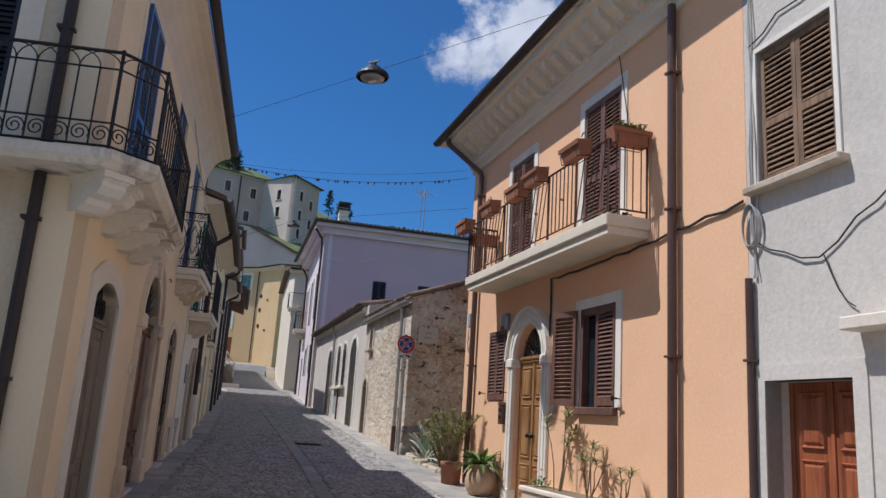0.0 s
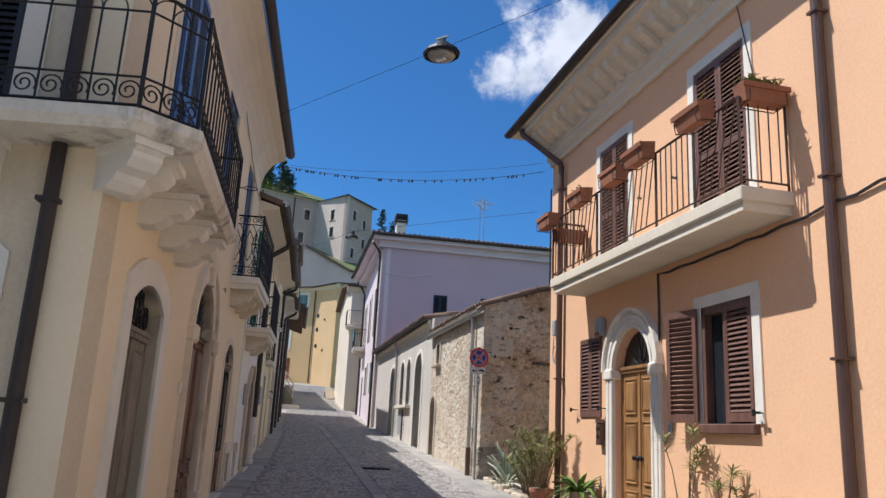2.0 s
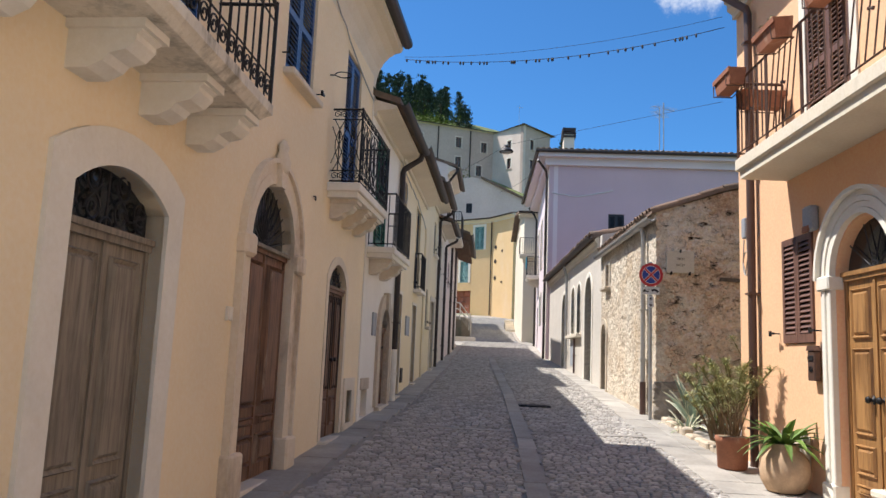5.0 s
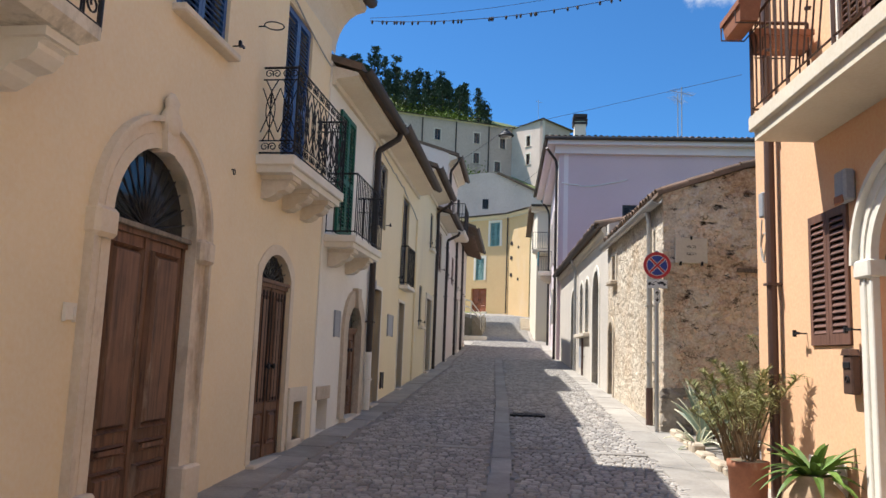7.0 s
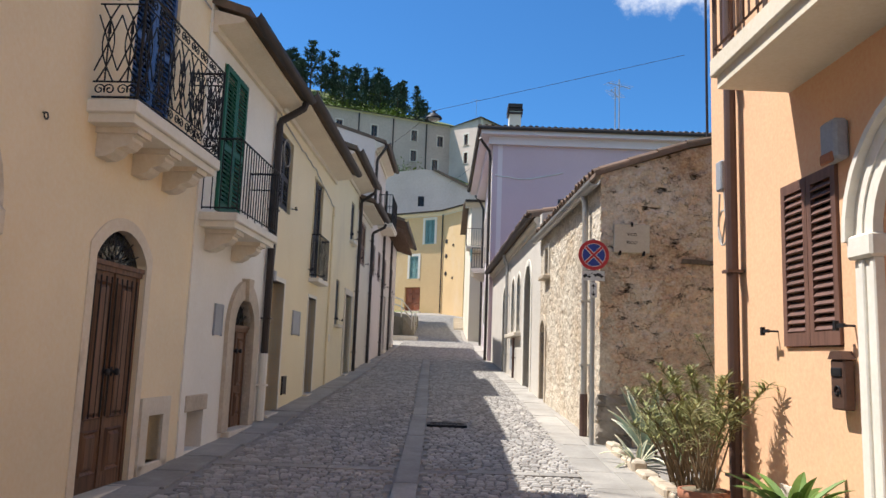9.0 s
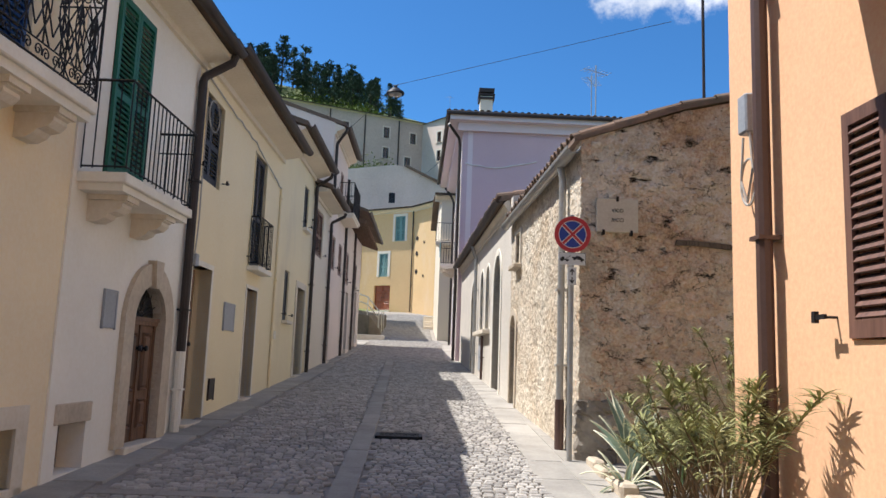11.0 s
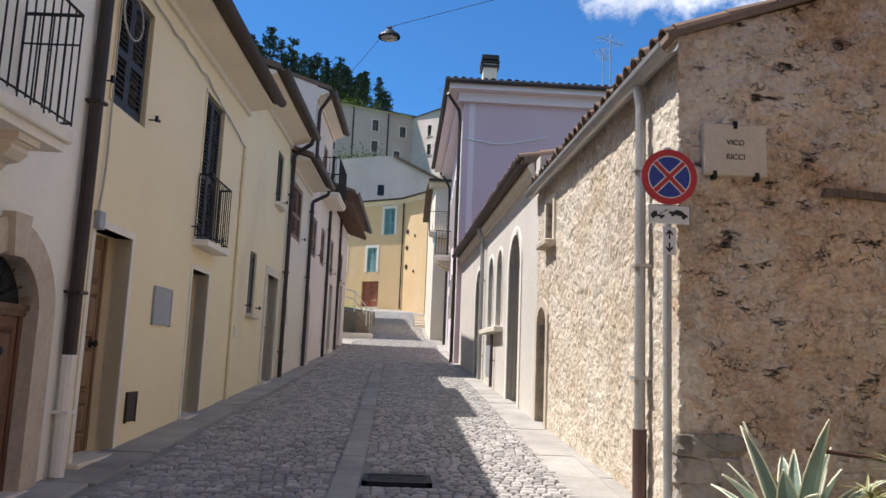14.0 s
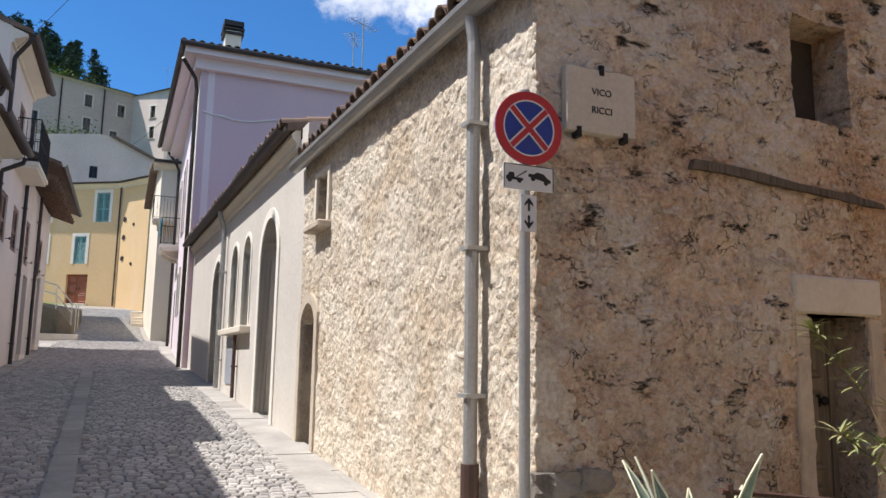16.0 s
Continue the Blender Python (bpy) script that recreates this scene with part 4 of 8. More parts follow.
# The cream houses.
C0, C1, C2 = (-0.72, 18.4), (-0.58, 23.7), (-0.48, 27.6)
FC, FC2 = facade(C0, C1), facade(C1, C2)
house_c = house(C0, C1, 8, 0.2, 5.55, CREAM, [hole(0.73, 0.8, arch(0.84, 2.02, 0)), hole(0.73, 3.96, arch(0.82, 1.16, 0)), hole(3.55, 3.15, arch(0.85, 1.9, 0)), hole(3.52, 0.97, arch(0.72, 1.8, 0))],
                "cream stuccoed terraced house with dark shutters", eave=5.62, over=0.45, ends=(-0.05, 0.05))
door(on(FC, 0.73, 0.8), 0.84, 2.02, "brown panelled wooden door in a stone frame", TANWOOD, recess=0.24, leaves=1, transom=False, sur=(0.07, 0.012, LIMEWHITE, "thin stone frame"), rows=(0.25, 0.5, 0.75))
door(on(FC, 3.52, 0.97), 0.72, 1.8, "plain brown wooden door", BROWNWOOD, recess=0.24, leaves=1, transom=False, sur=(0.06, 0.012, LIMEWHITE, "thin stone frame"))
window(on(FC, 0.73, 3.96), 0.82, 1.16, "window with slate-black louvred shutters", BLACKWOOD, fw=0.03, frame_mat=CREAM)
fw_ = window(on(FC, 3.55, 3.15), 0.85, 1.9, "french window with slate-black shutters and small iron rail", BLACKWOOD, fw=0.03, frame_mat=CREAM)
house_c2 = house(C1, C2, 8, 0.2, 6.1, CREAM, [hole(1.15, 2.4, arch(0.5, 1.03, 0)), hole(2.8, 1.25, arch(1.0, 1.95, 0)), hole(2.9, 4.6, arch(0.6, 1.0, 0))],
                 "cream stuccoed terraced house with grey garage door", eave=6.2, over=0.45, ends=(0.0, 0.05))
window(on(FC2, 1.15, 2.4), 0.5, 1.03, "small window with dark shutters", BLACKWOOD, sill=LIME, mid=False)
window(on(FC2, 2.9, 4.6), 0.6, 1.0, "small upper window with closed dark shutters", BLACKWOOD, sill=LIMEWHITE, mid=False)
door(on(FC2, 2.8, 1.25), 1.0, 1.95, "grey wooden door in a stone frame", GREYMETAL, recess=0.2, leaves=1, transom=False, sur=(0.14, 0.03, LIME, "stone door frame"))

# Farther houses of the row.
D0, D1, E1, F1 = (-0.48, 27.6), (-0.41, 30.5), (-0.34, 34.3), (-0.25, 41.0)
FD, FE, FF = facade(D0, D1), facade(D1, E1), facade(E1, F1)
house_d = house(D0, D1, 8, 0.6, 5.75, PALE, [hole(1.2, 4.25, arch(1.2, 1.2, 0)), hole(0.55, 2.35, arch(0.35, 0.55, 0))], "pale stuccoed terraced house", eave=5.8, over=0.45, ends=(0.05, 0.1))
window(on(FD, 1.2, 4.25), 1.2, 1.2, "wide window with brown shutters", DARKWOOD)
window(on(FD, 0.55, 2.35), 0.35, 0.55, "tiny window with metal flap", GREYMETAL, shut="open", hooks=False)
house_e = house(D1, E1, 8, 0.9, 8.2, PINKISH, [hole(0.7, 1.55, arch(0.8, 1.5, 0.35)), hole(1.1, 4.25, arch(0.9, 1.0, 0)), hole(2.9, 4.25, arch(0.9, 1.0, 0)), hole(2.4, 6.1, arch(0.8, 1.4, 0))],
                "tall pale pink stuccoed house with high eaves", eave=8.3, over=0.34, ends=(0.02, 0.1))
door(on(FE, 0.7, 1.55), 0.8, 1.5, "arched brown wooden door", BROWNWOOD, rise=0.35, recess=0.2, fan_scroll=False)
for u in (1.1, 2.9):
    window(on(FE, u, 4.25), 0.9, 1.0, "window with brown louvred shutters", DARKWOOD)
window(on(FE, 2.4, 6.1), 0.8, 1.4, "upper window with brown shutters", DARKWOOD, hooks=False)
house_f = house(E1, F1, 8, 1.2, 6.35, GREYWHITE, [hole(1.4, 4.2, arch(0.8, 1.1, 0)), hole(4.6, 4.2, arch(0.8, 1.1, 0)), hole(1.8, 1.95, arch(0.9, 2.0, 0)), hole(5.0, 2.25, arch(0.9, 2.0, 0))],
                "whitish house with wide wooden eaves", eave=6.5, over=0.75, ends=(0.1, 0.4), soffit=False, roofmat=TILEFIELD)
for u in (1.4, 4.6):
    window(on(FF, u, 4.2), 0.8, 1.1, "window with brown louvred shutters", DARKWOOD)
for u, z in ((1.8, 1.95), (5.0, 2.25)):
    door(on(FF, u, z), 0.9, 2.0, "plain brown door", BROWNWOOD, leaves=1, transom=False)
me = finish(boxm(-0.05, 0.05, -0.72, 0.3, -0.07, 0.05), RAWTIMBER, "rafter")
for k in range(14):
    part("rafter", me, RAWTIMBER, house_f, "brown wooden rafter end", at=Matrix.Translation((0.1 + k * 0.5, 0, 6.44)) @ Matrix.Rotation(math.atan(0.32), 4, "X"))
downpipe(house_w, 2.83, 1.7, 5.1, mat=DARKPIPE, r=0.055, bend=(2.95, -0.42, 5.5), label="dark brown downpipe")
downpipe(house_w, 2.83, 0.75, 1.7, mat=WHITEWASH, r=0.055, label="white painted foot of the downpipe")
downpipe(house_c2, 3.85, 1.3, 5.8, mat=DARKPIPE, bend=(3.7, -0.46, 6.15), label="dark brown downpipe")
downpipe(house_d, 2.85, 1.5, 5.4, mat=DARKPIPE, bend=(2.9, -0.45, 5.75), label="dark brown downpipe")
downpipe(house_e, 0.15, 5.9, 7.8, mat=DARKPIPE, bend=(0.0, -0.36, 8.25), label="dark brown downpipe")
downpipe(house_e, 3.7, 1.7, 7.6, mat=DARKPIPE, label="dark brown downpipe")
downpipe(house_f, 3.2, 1.9, 6.3, mat=DARKPIPE, label="dark brown downpipe")

# The orange house.
O0, O1 = (4.28, 13.95), (4.55, 6.0)
FO, LO = facade(O0, O1), length(O0, O1)
house_o = house(O0, O1, 7, -0.4, 6.75, ORANGE, [hole(5.12, 1.78, arch(0.92, 1.27, 0)), hole(3.02, 0.36, arch(1.06, 2.12, 0.53)), hole(1.68, 1.88, arch(0.74, 1.16, 0)), hole(5.15, 3.95, arch(1.0, 1.95, 0)), hole(2.48, 3.95, arch(0.92, 1.9, 0))],
                "orange stuccoed house with white cornice and long balcony", eave=7.0, over=0.62, ends=(0.6, 0.0), soffit=False)
# The white house beside it.
V0, V1 = (4.55, 5.995), (4.72, -4.0)
FV = facade(V0, V1)
house_v = house(V0, V1, 7, -0.8, 7.4, GREYWHITE, [hole(0.66, 3.8, arch(0.95, 1.35, 0)), hole(0.68, 0.16, arch(0.98, 1.86, 0)), hole(3.6, 3.8, arch(0.95, 1.35, 0)), hole(3.6, 1.0, arch(0.95, 1.35, 0)), hole(6.6, 3.8, arch(0.95, 1.35, 0))],
                "whitewashed old house with cables on the wall", eave=7.5, over=0.5, ends=(0.0, 0.3))

# The rubble stone house, gable towards the lane.
R0, R1 = (3.85, 22.6), (4.0, 17.47)
FR, LR = facade(R0, R1), length(R0, R1)
FG = facade((4.0, 17.47), (10.0, 17.47))
house_r = thing("stone_house", FG, "low rubble stone house with roughcast street front", "house")
gable = [(0, 0.1), (6, 0.1), (6, 5.5), (3.9, 5.28), (2.45, 5.0), (1.2, 4.7), (0, 4.3)]
GHOLES = [hole(2.28, 3.57, arch(0.55, 0.74, 0)), hole(2.3, 0.68, arch(0.54, 1.57, 0))]
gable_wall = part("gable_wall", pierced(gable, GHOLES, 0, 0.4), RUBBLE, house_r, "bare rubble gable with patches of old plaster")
bpy.context.view_layer.update()
part("street_wall", pierced([(0, 0.3), (LR, 0.3), (LR, 4.3), (0, 4.3)], [hole(0.4, 0.93, arch(0.56, 1.38, 0.2)), hole(0.8, 3.36, arch(0.42, 0.54, 0))], 0.0, 0.4), ROUGHCAST, house_r, "pale roughcast street front",
     at=FG.inverted() @ FR)
part("back_wall", boxm(5.7, 6, 0.4, 5.1, 0.1, 5.5), RUBBLE, house_r)
bm = bmesh.new()
rp = [(-0.09, 4.27), (1.2, 4.72), (2.45, 5.02), (3.9, 5.3), (6.2, 5.6)]
lo = [[bm.verts.new((x - (0.0292 * yy if x < 0 else 0), yy, z)) for x, z in rp] for yy in (-0.035, 5.2)]
hi = [[bm.verts.new((v.co.x, v.co.y, v.co.z + 0.05)) for v in r] for r in lo]
for k in range(4):
    bm.faces.new((lo[0][k], lo[0][k + 1], lo[1][k + 1], lo[1][k]))
    bm.faces.new((hi[0][k], hi[1][k], hi[1][k + 1], hi[0][k + 1]))
    for i in (0, 1):
        bm.faces.new((lo[i][k], lo[i][k + 1], hi[i][k + 1], hi[i][k]))
for k in (0, 4):
    bm.faces.new((lo[0][k], lo[1][k], hi[1][k], hi[0][k]))
part("roof", bm, TILEFIELD, house_r, "old clay tile roof")

# The low white house with arched openings.
Q0, Q1 = (3.6, 33.75), (3.85, 22.6)
FQ, LQ = facade(Q0, Q1), length(Q0, Q1)
house_q = house(Q0, Q1, 7, 0.3, 4.6, GREYWHITE, [hole(9.23, 1.08, arch(1.1, 2.3, 0.5)), hole(7.53, 2.42, arch(0.66, 1.12, 0.33)), hole(6.35, 2.42, arch(0.66, 1.12, 0.33)), hole(4.35, 1.3, arch(1.1, 2.05, 0.48))],
                "low white stuccoed house with a row of arches", eave=4.68, over=0.17, ends=(0.0, -0.35), gut=DARKPIPE, pitch=0.2)

# The lilac house.
U0, U1 = (3.74, 43.2), (3.48, 33.8)
FU, LU = facade(U0, U1), length(U0, U1)
FU2 = facade((3.48, 33.8), (13.5, 33.8))
house_u = thing("house", FU2, "lilac stuccoed three-storey house with boxed eaves", "house")
part("side_wall", pierced([(0, 0.6), (10, 0.6), (10, 9.8), (0, 9.8)], [hole(u, 6.5, arch(0.62, 0.95, 0)) for u in (2.65, 4.75, 7.3)], 0, 0.35), LILAC, house_u, "lilac stucco side")
u_local = FU2.inverted() @ FU
UWIN = ((1.8, 5.7, 2.1), (4.8, 5.7, 2.1), (7.8, 5.7, 2.1), (4.8, 3.2, 1.3), (7.8, 3.2, 1.3))
part("street_wall", pierced([(0, 0.6), (LU - 0.005, 0.6), (LU - 0.005, 9.8), (0, 9.8)], [hole(u, z, arch(0.9, h, 0)) for u, z, h in UWIN + ((2.0, 2.2, 2.0),)], 0, 0.35), LILAC_LIT, house_u, "lilac street front, paled for sunlight", at=u_local)
part("back_wall", boxm(9.8, 10.0, 0.4, 9.4, 0.6, 9.8), LILAC, house_u)
part("far_wall", boxm(0.4, 9.8, 9.2, 9.4, 0.6, 9.8), LILAC, house_u)
bm = bmesh.new()
box(bm, -0.45, 10.4, -0.45, 9.8, 9.62, 9.8)
box(bm, -0.16, 10.2, -0.16, 9.6, 9.34, 9.63)
part("eave_box", bm, LILAC_LIT, house_u, "boxed lilac eaves, paled for sunlight")
bm = bmesh.new()
e = [bm.verts.new(p) for p in ((-0.5, -0.5, 9.8), (10.5, -0.5, 9.8), (10.5, 9.9, 9.8), (-0.5, 9.9, 9.8))]
e2 = [bm.verts.new((v.co.x, v.co.y, 9.9)) for v in e]
r = [bm.verts.new(p) for p in ((4.4, 4.2, 10.9), (5.4, 5.4, 10.9))]
for i in range(4):
    bm.faces.new((e[i], e[(i + 1) % 4], e2[(i + 1) % 4], e2[i]))
bm.faces.new(e[::-1])
bm.faces.new((e2[0], e2[1], r[0]))
bm.faces.new((e2[1], e2[2], r[1], r[0]))
bm.faces.new((e2[2], e2[3], r[1]))
bm.faces.new((e2[3], e2[0], r[0], r[1]))
part("roof", bm, TILEFIELD, house_u, "hipped clay tile roof")
part("chimney", boxm(0.60, 1.02, 0.5, 1.0, 9.8, 10.8), PALE, house_u, "pale chimney with dark cap")
bm = bmesh.new()
for z0, z1, d in ((10.72, 10.8, 0.06), (10.86, 10.92, 0.07), (10.97, 11.12, 0.05)):
    box(bm, 0.60 - d, 1.02 + d, 0.5 - d, 1.0 + d, z0 - 0.04, z1 - 0.05)
box(bm, 0.64, 0.98, 0.54, 0.96, 10.75, 10.95)
part("chimney_cap", bm, DARKPIPE, house_u, "dark stepped chimney cap")
for u in (2.65, 4.75, 7.3):
    window(on(FU2, u, 6.5), 0.62, 0.95, "small square window with dark shutter", BLACKWOOD, hooks=False, mid=False)
for u, z, h in UWIN:
    window(on(FU, u, z), 0.9, h, "tall window with pale surround", TEAL if h < 1.5 else DARKWOOD, LIMEWHITE, 0.14, hooks=False, proud=0.05)
door(on(FU, 2.0, 2.2), 0.9, 2.0, "dark front door", DARKWOOD, transom=False)

# The pale house past the lilac one, with a corner balcony.
FP2 = facade((3.2, 46.0), (9, 46.0))
house_p = house((3.2, 46.0), (9.2, 46.0), 10, 1.6, 9.55, PALE, [hole(1.25, 7.42, arch(0.9, 1.75, 0)), hole(1.3, 4.8, arch(0.8, 1.1, 0))], "pale cream house with a corner balcony", eave=9.7, over=0.4, ends=(0.35, 0.3), pitch=0.14)
window(on(FP2, 1.25, 7.42), 0.9, 1.75, "balcony door with dark blue shutters", BLUEWOOD, hooks=False)
window(on(FP2, 1.3, 4.8), 0.8, 1.1, "window with green shutters", GREENWOOD, hooks=False)
# Hidden behind the row; added and sized so its shadow covers the ramp.
house_h = house((-2.7, 46.6), (-2.5, 61.0), 8, 1.5, 11.0, PALE, [hole(3.0, 7.6, arch(0.9, 1.6, 0)), hole(8.0, 7.6, arch(0.9, 1.6, 0))], "unseen pale house added to shade the ramp", over=0.35)
for u in (3.0, 8.0):
    window(on(facade((-2.7, 46.6), (-2.5, 61.0)), u, 7.6), 0.9, 1.6, "window with brown shutters", DARKWOOD, hooks=False)

# The yellow house at the top of the street.
Y0, Y1, Y2 = (-8.2, 74.6), (1.75, 68.2), (3.4, 65.6)
FY = facade(Y0, Y1)
LY = length(Y0, Y1)
yh = [hole(LY - 0.9 - u, z, arch(w, h, 0)) for u, z, w, h in ((0.45, 10.9, 0.95, 2.0), (1.9, 8.1, 0.85, 1.85), (1.95, 5.45, 1.55, 1.95), (4.8, 10.9, 0.95, 2.0), (4.8, 8.1, 0.9, 1.85))]
house_y = house(Y0, Y1, 9, 3.0, 13.3, YELLOW, yh, "yellow stuccoed three-storey house facing down the street", eave=13.45, over=0.4, ends=(0.2, 0.0), pitch=0.12)
for u, z, w, h in ((0.45, 10.9, 0.95, 2.0), (1.9, 8.1, 0.85, 1.85), (4.8, 10.9, 0.95, 2.0), (4.8, 8.1, 0.9, 1.85)):
    window(on(FY, LY - 0.9 - u, z), w, h, "tall window with pale teal shutters and white surround", TEAL, LIMEWHITE, 0.2, hooks=False, proud=0.03)
door(on(FY, LY - 2.85, 5.45), 1.55, 1.95, "red-brown double door", REDWOOD, transom=False)
house_y2 = house(Y1, Y2, 6, 3.0, 13.3, YELLOW, [], "yellow stuccoed corner wing with round vents", eave=13.45, over=0.4, ends=(0.0, 0.3), pitch=0.12)
downpipe(house_y, LY - 0.1, 5.3, 13.2, mat=DARKPIPE, label="dark downpipe")

# Buildings high behind.
house_z = thing("house", pose(0, 0, 0), "white-rendered old house with a sloping roofline", "house")
part("wall", pierced([(-9, 6), (9, 6), (9, 16.6), (5.2, 17.6), (0.5, 19.8), (-0.4, 19.9), (-5.0, 19.3), (-9, 19.3)], [hole(-0.6, 16.2, arch(0.6, 1.0, 0))], 80, 80.5), FARWHITE, house_z)
part("roof", prism(bmesh.new(), [(0.5, 19.8), (5.2, 17.6), (9, 16.6), (9, 16.75), (5.2, 17.8), (0.5, 20.0)], 79.7, 88), TILEFIELD, house_z)
part("back_wall", boxm(-9, 9, 88, 88.4, 6, 16.5), FARWHITE, house_z)
window(pose(-0.6, 80.0, 16.2), 0.6, 1.0, "small dark window", BLACKWOOD, hooks=False, mid=False)
# The old town block and tower on the hill.
K0, K1, K2, K3 = (-24.0, 113.0), (2.0, 124.5), (6.6, 119.0), (11.2, 125.0)
FK, FK2, FK3 = facade(K0, K1), facade(K1, K2), facade(K2, K3)
LK, LK2, LK3 = length(K0, K1), length(K1, K2), length(K2, K3)
kw = [(LK - 1.6, 34.5), (LK - 6.0, 34.8), (LK - 6.0, 31.6), (LK - 2.4, 30.6), (LK - 12.5, 34.6), (LK - 12.5, 31.0), (LK - 18.0, 34.6)]
house_k = house(K0, K1, 9, 16, 38.0, FARWALL, [hole(u, z, arch(0.95, 1.7, 0)) for u, z in kw], "long grey-rendered old town house on the hill", over=0.5, pitch=0.25)
for u, z in kw:
    window(on(FK, u, z), 0.95, 1.7, "old window with pale surround", DARKWOOD, FARWHITE, 0.18, hooks=False, shut="open", sill=FARWHITE)
for u in (LK - 4.0, LK - 9.5, LK - 15.0):
    downpipe(house_k, u, 20.0, 37.8, y=-0.1, r=0.09, mat=DARKPIPE, label="dark downpipe")
tower = thing("tower_house", FK2, "tall old stone tower house on the hill", "house")
tw = [(LK2 * 0.55, 34.3), (LK2 * 0.55, 31.4)]
# Paler render on this face: its sunlight is put into the colour.
part("wall", pierced([(0, 16), (LK2, 16), (LK2, 38), (0, 38)], [hole(u, z, arch(0.9, 1.7, 0)) for u, z in tw], 0, 0.5), FARWHITE, tower, "weathered render, tone set per face for its light")
tw3 = [(2.4, 34.4), (2.4, 31.2), (2.4, 28.2), (5.4, 33.6), (5.4, 30.4)]
# Darker render on the face turned from the sun, shade in the colour.
part("street_wall", pierced([(0, 16), (LK3, 16), (LK3, 38), (0, 38)], [hole(u, z, arch(0.9, 1.6, 0)) for u, z in tw3], 0, 0.5), FARWALL, tower, "weathered render, tone set per face for its light", at=FK2.inverted() @ FK3)
bm = bmesh.new()
inv2 = FK2.inverted()
e = [bm.verts.new(inv2 @ Vector((x, y, 37.9))) for x, y in ((1.4, 125.0), (6.6, 118.2), (12.2, 125.2), (6.6, 131))]
t_ = bm.verts.new(inv2 @ Vector((6.8, 124.6, 39.4)))
for i in range(4):
    bm.faces.new((e[i], e[(i + 1) % 4], t_))
bm.faces.new(e[::-1])
part("roof", bm, TILEFIELD, tower, "low hipped tile roof")
for u, z in tw:
    window(on(FK2, u, z), 0.9, 1.7, "old window with pale surround", DARKWOOD, LIMEWHITE, 0.18, hooks=False, shut="open", sill=FARWHITE)
for u, z in tw3:
    window(on(FK3, u, z), 0.9, 1.6, "old window with pale surround", DARKWOOD, FARWHITE, 0.18, hooks=False, shut="open", sill=FARWHITE)

# ---- balconies ----
def lerp(a, b, f):
    return a + (b - a) * f


def corbel(parent, m, w=0.2, d=0.4, h=0.3, mat=LIMEWHITE):
    """A moulded stone bracket; m puts it with its top at the wall under the slab."""
    pts = [(0, 0), (-d, 0), (-d, -h * 0.24), (-d * 0.93, -h * 0.3), (-d * 0.93, -h * 0.42), (-d * 0.80, -h * 0.62), (-d * 0.58, -h * 0.70), (-d * 0.5, -h * 0.85), (-d * 0.3, -h), (0, -h)]
    bm = bmesh.new()
    a = [bm.verts.new((-w / 2, y, z)) for y, z in pts]
    b = [bm.verts.new((w / 2, y, z)) for y, z in pts]
    bm.faces.new(a)
    bm.faces.new(b[::-1])
    for i in range(len(pts)):
        j = (i + 1) % len(pts)
        bm.faces.new((a[i], b[i], b[j], a[j]))
    box(bm, -w / 2 - 0.03, w / 2 + 0.03, -d - 0.03, 0, -h * 0.2, 0.0)
    return part("corbel", bm, mat, parent, "moulded stone corbel", at=m)


def slab_poly(parent, pts, z0, z1, mat, label):
    bm = bmesh.new()
    rows = []
    n = len(pts)
    c = Vector((sum(p[0] for p in pts) / n, sum(p[1] for p in pts) / n))
    for f, z in ((0.96, z0), (0.985, z0 + 0.3 * (z1 - z0)), (1.0, z0 + 0.45 * (z1 - z0)), (1.0, z1)):
        rows.append([bm.verts.new((c.x + (x - c.x) * f, c.y + (y - c.y) * f, z)) for x, y in pts])
    for a, b in zip(rows, rows[1:]):
        for k in range(n):
            bm.faces.new((a[k], a[(k + 1) % n], b[(k + 1) % n], b[k]))
    bm.faces.new(rows[0][::-1])
    bm.faces.new(rows[-1])
    return part("slab", bm, mat, parent, label)


def spiral(r, turns=1.6, n=20, rod=0.006):
    bm = bmesh.new()
    return tube(bm, [((r * (1 - 0.8 * j / n)) * math.cos(turns * math.tau * j / n - 0.5), 0, (r * (1 - 0.8 * j / n)) * math.sin(turns * math.tau * j / n - 0.5)) for j in range(n + 1)], rod, 4)


# the wrap-round balcony: spiral scrolls below, crossing arches above
bal = thing("balcony", pose(0, 0, 0), "wrap-round stone balcony with curled black iron railing", "balcony")
ZA = 3.43
OUT = [(-4.9, 6.85), (-2.9, 6.55), (-1.13, 6.33), (-0.80, 6.62), (-0.74, 9.52)]
slab_poly(bal, [(-4.9, 7.30), *[(x - (0.0 if i < 3 else -0.04), y - 0.04) for i, (x, y) in enumerate(OUT)], (-1.2, 9.55), (-1.34, 6.84)], 3.295, ZA, LICHENSTONE, "weathered stone slab with lichen edge")
for u in (7.0, 7.82, 8.62, 9.3):
    x = lerp(A0[0], A1[0], (u - 6.8) / 8.7)
    corbel(bal, pose(x, u, 3.30, 0, 0, FA.to_euler().z * 57.29578), 0.22, 0.42, 0.27)
for x in (-2.15, -3.1):
    corbel(bal, pose(x, 6.8 + (-1.38 - x) * 0.13, 3.30, 0, 0, FS.to_euler().z * 57.29578), 0.2, 0.36, 0.3)
corbel(bal, pose(-1.36, 6.86, 3.30, 0, 0, 42), 0.22, 0.46, 0.3)
RISE = 0.84
spiral_me = finish(spiral(0.078, 1.7, 24, 0.007), IRON, "scroll")
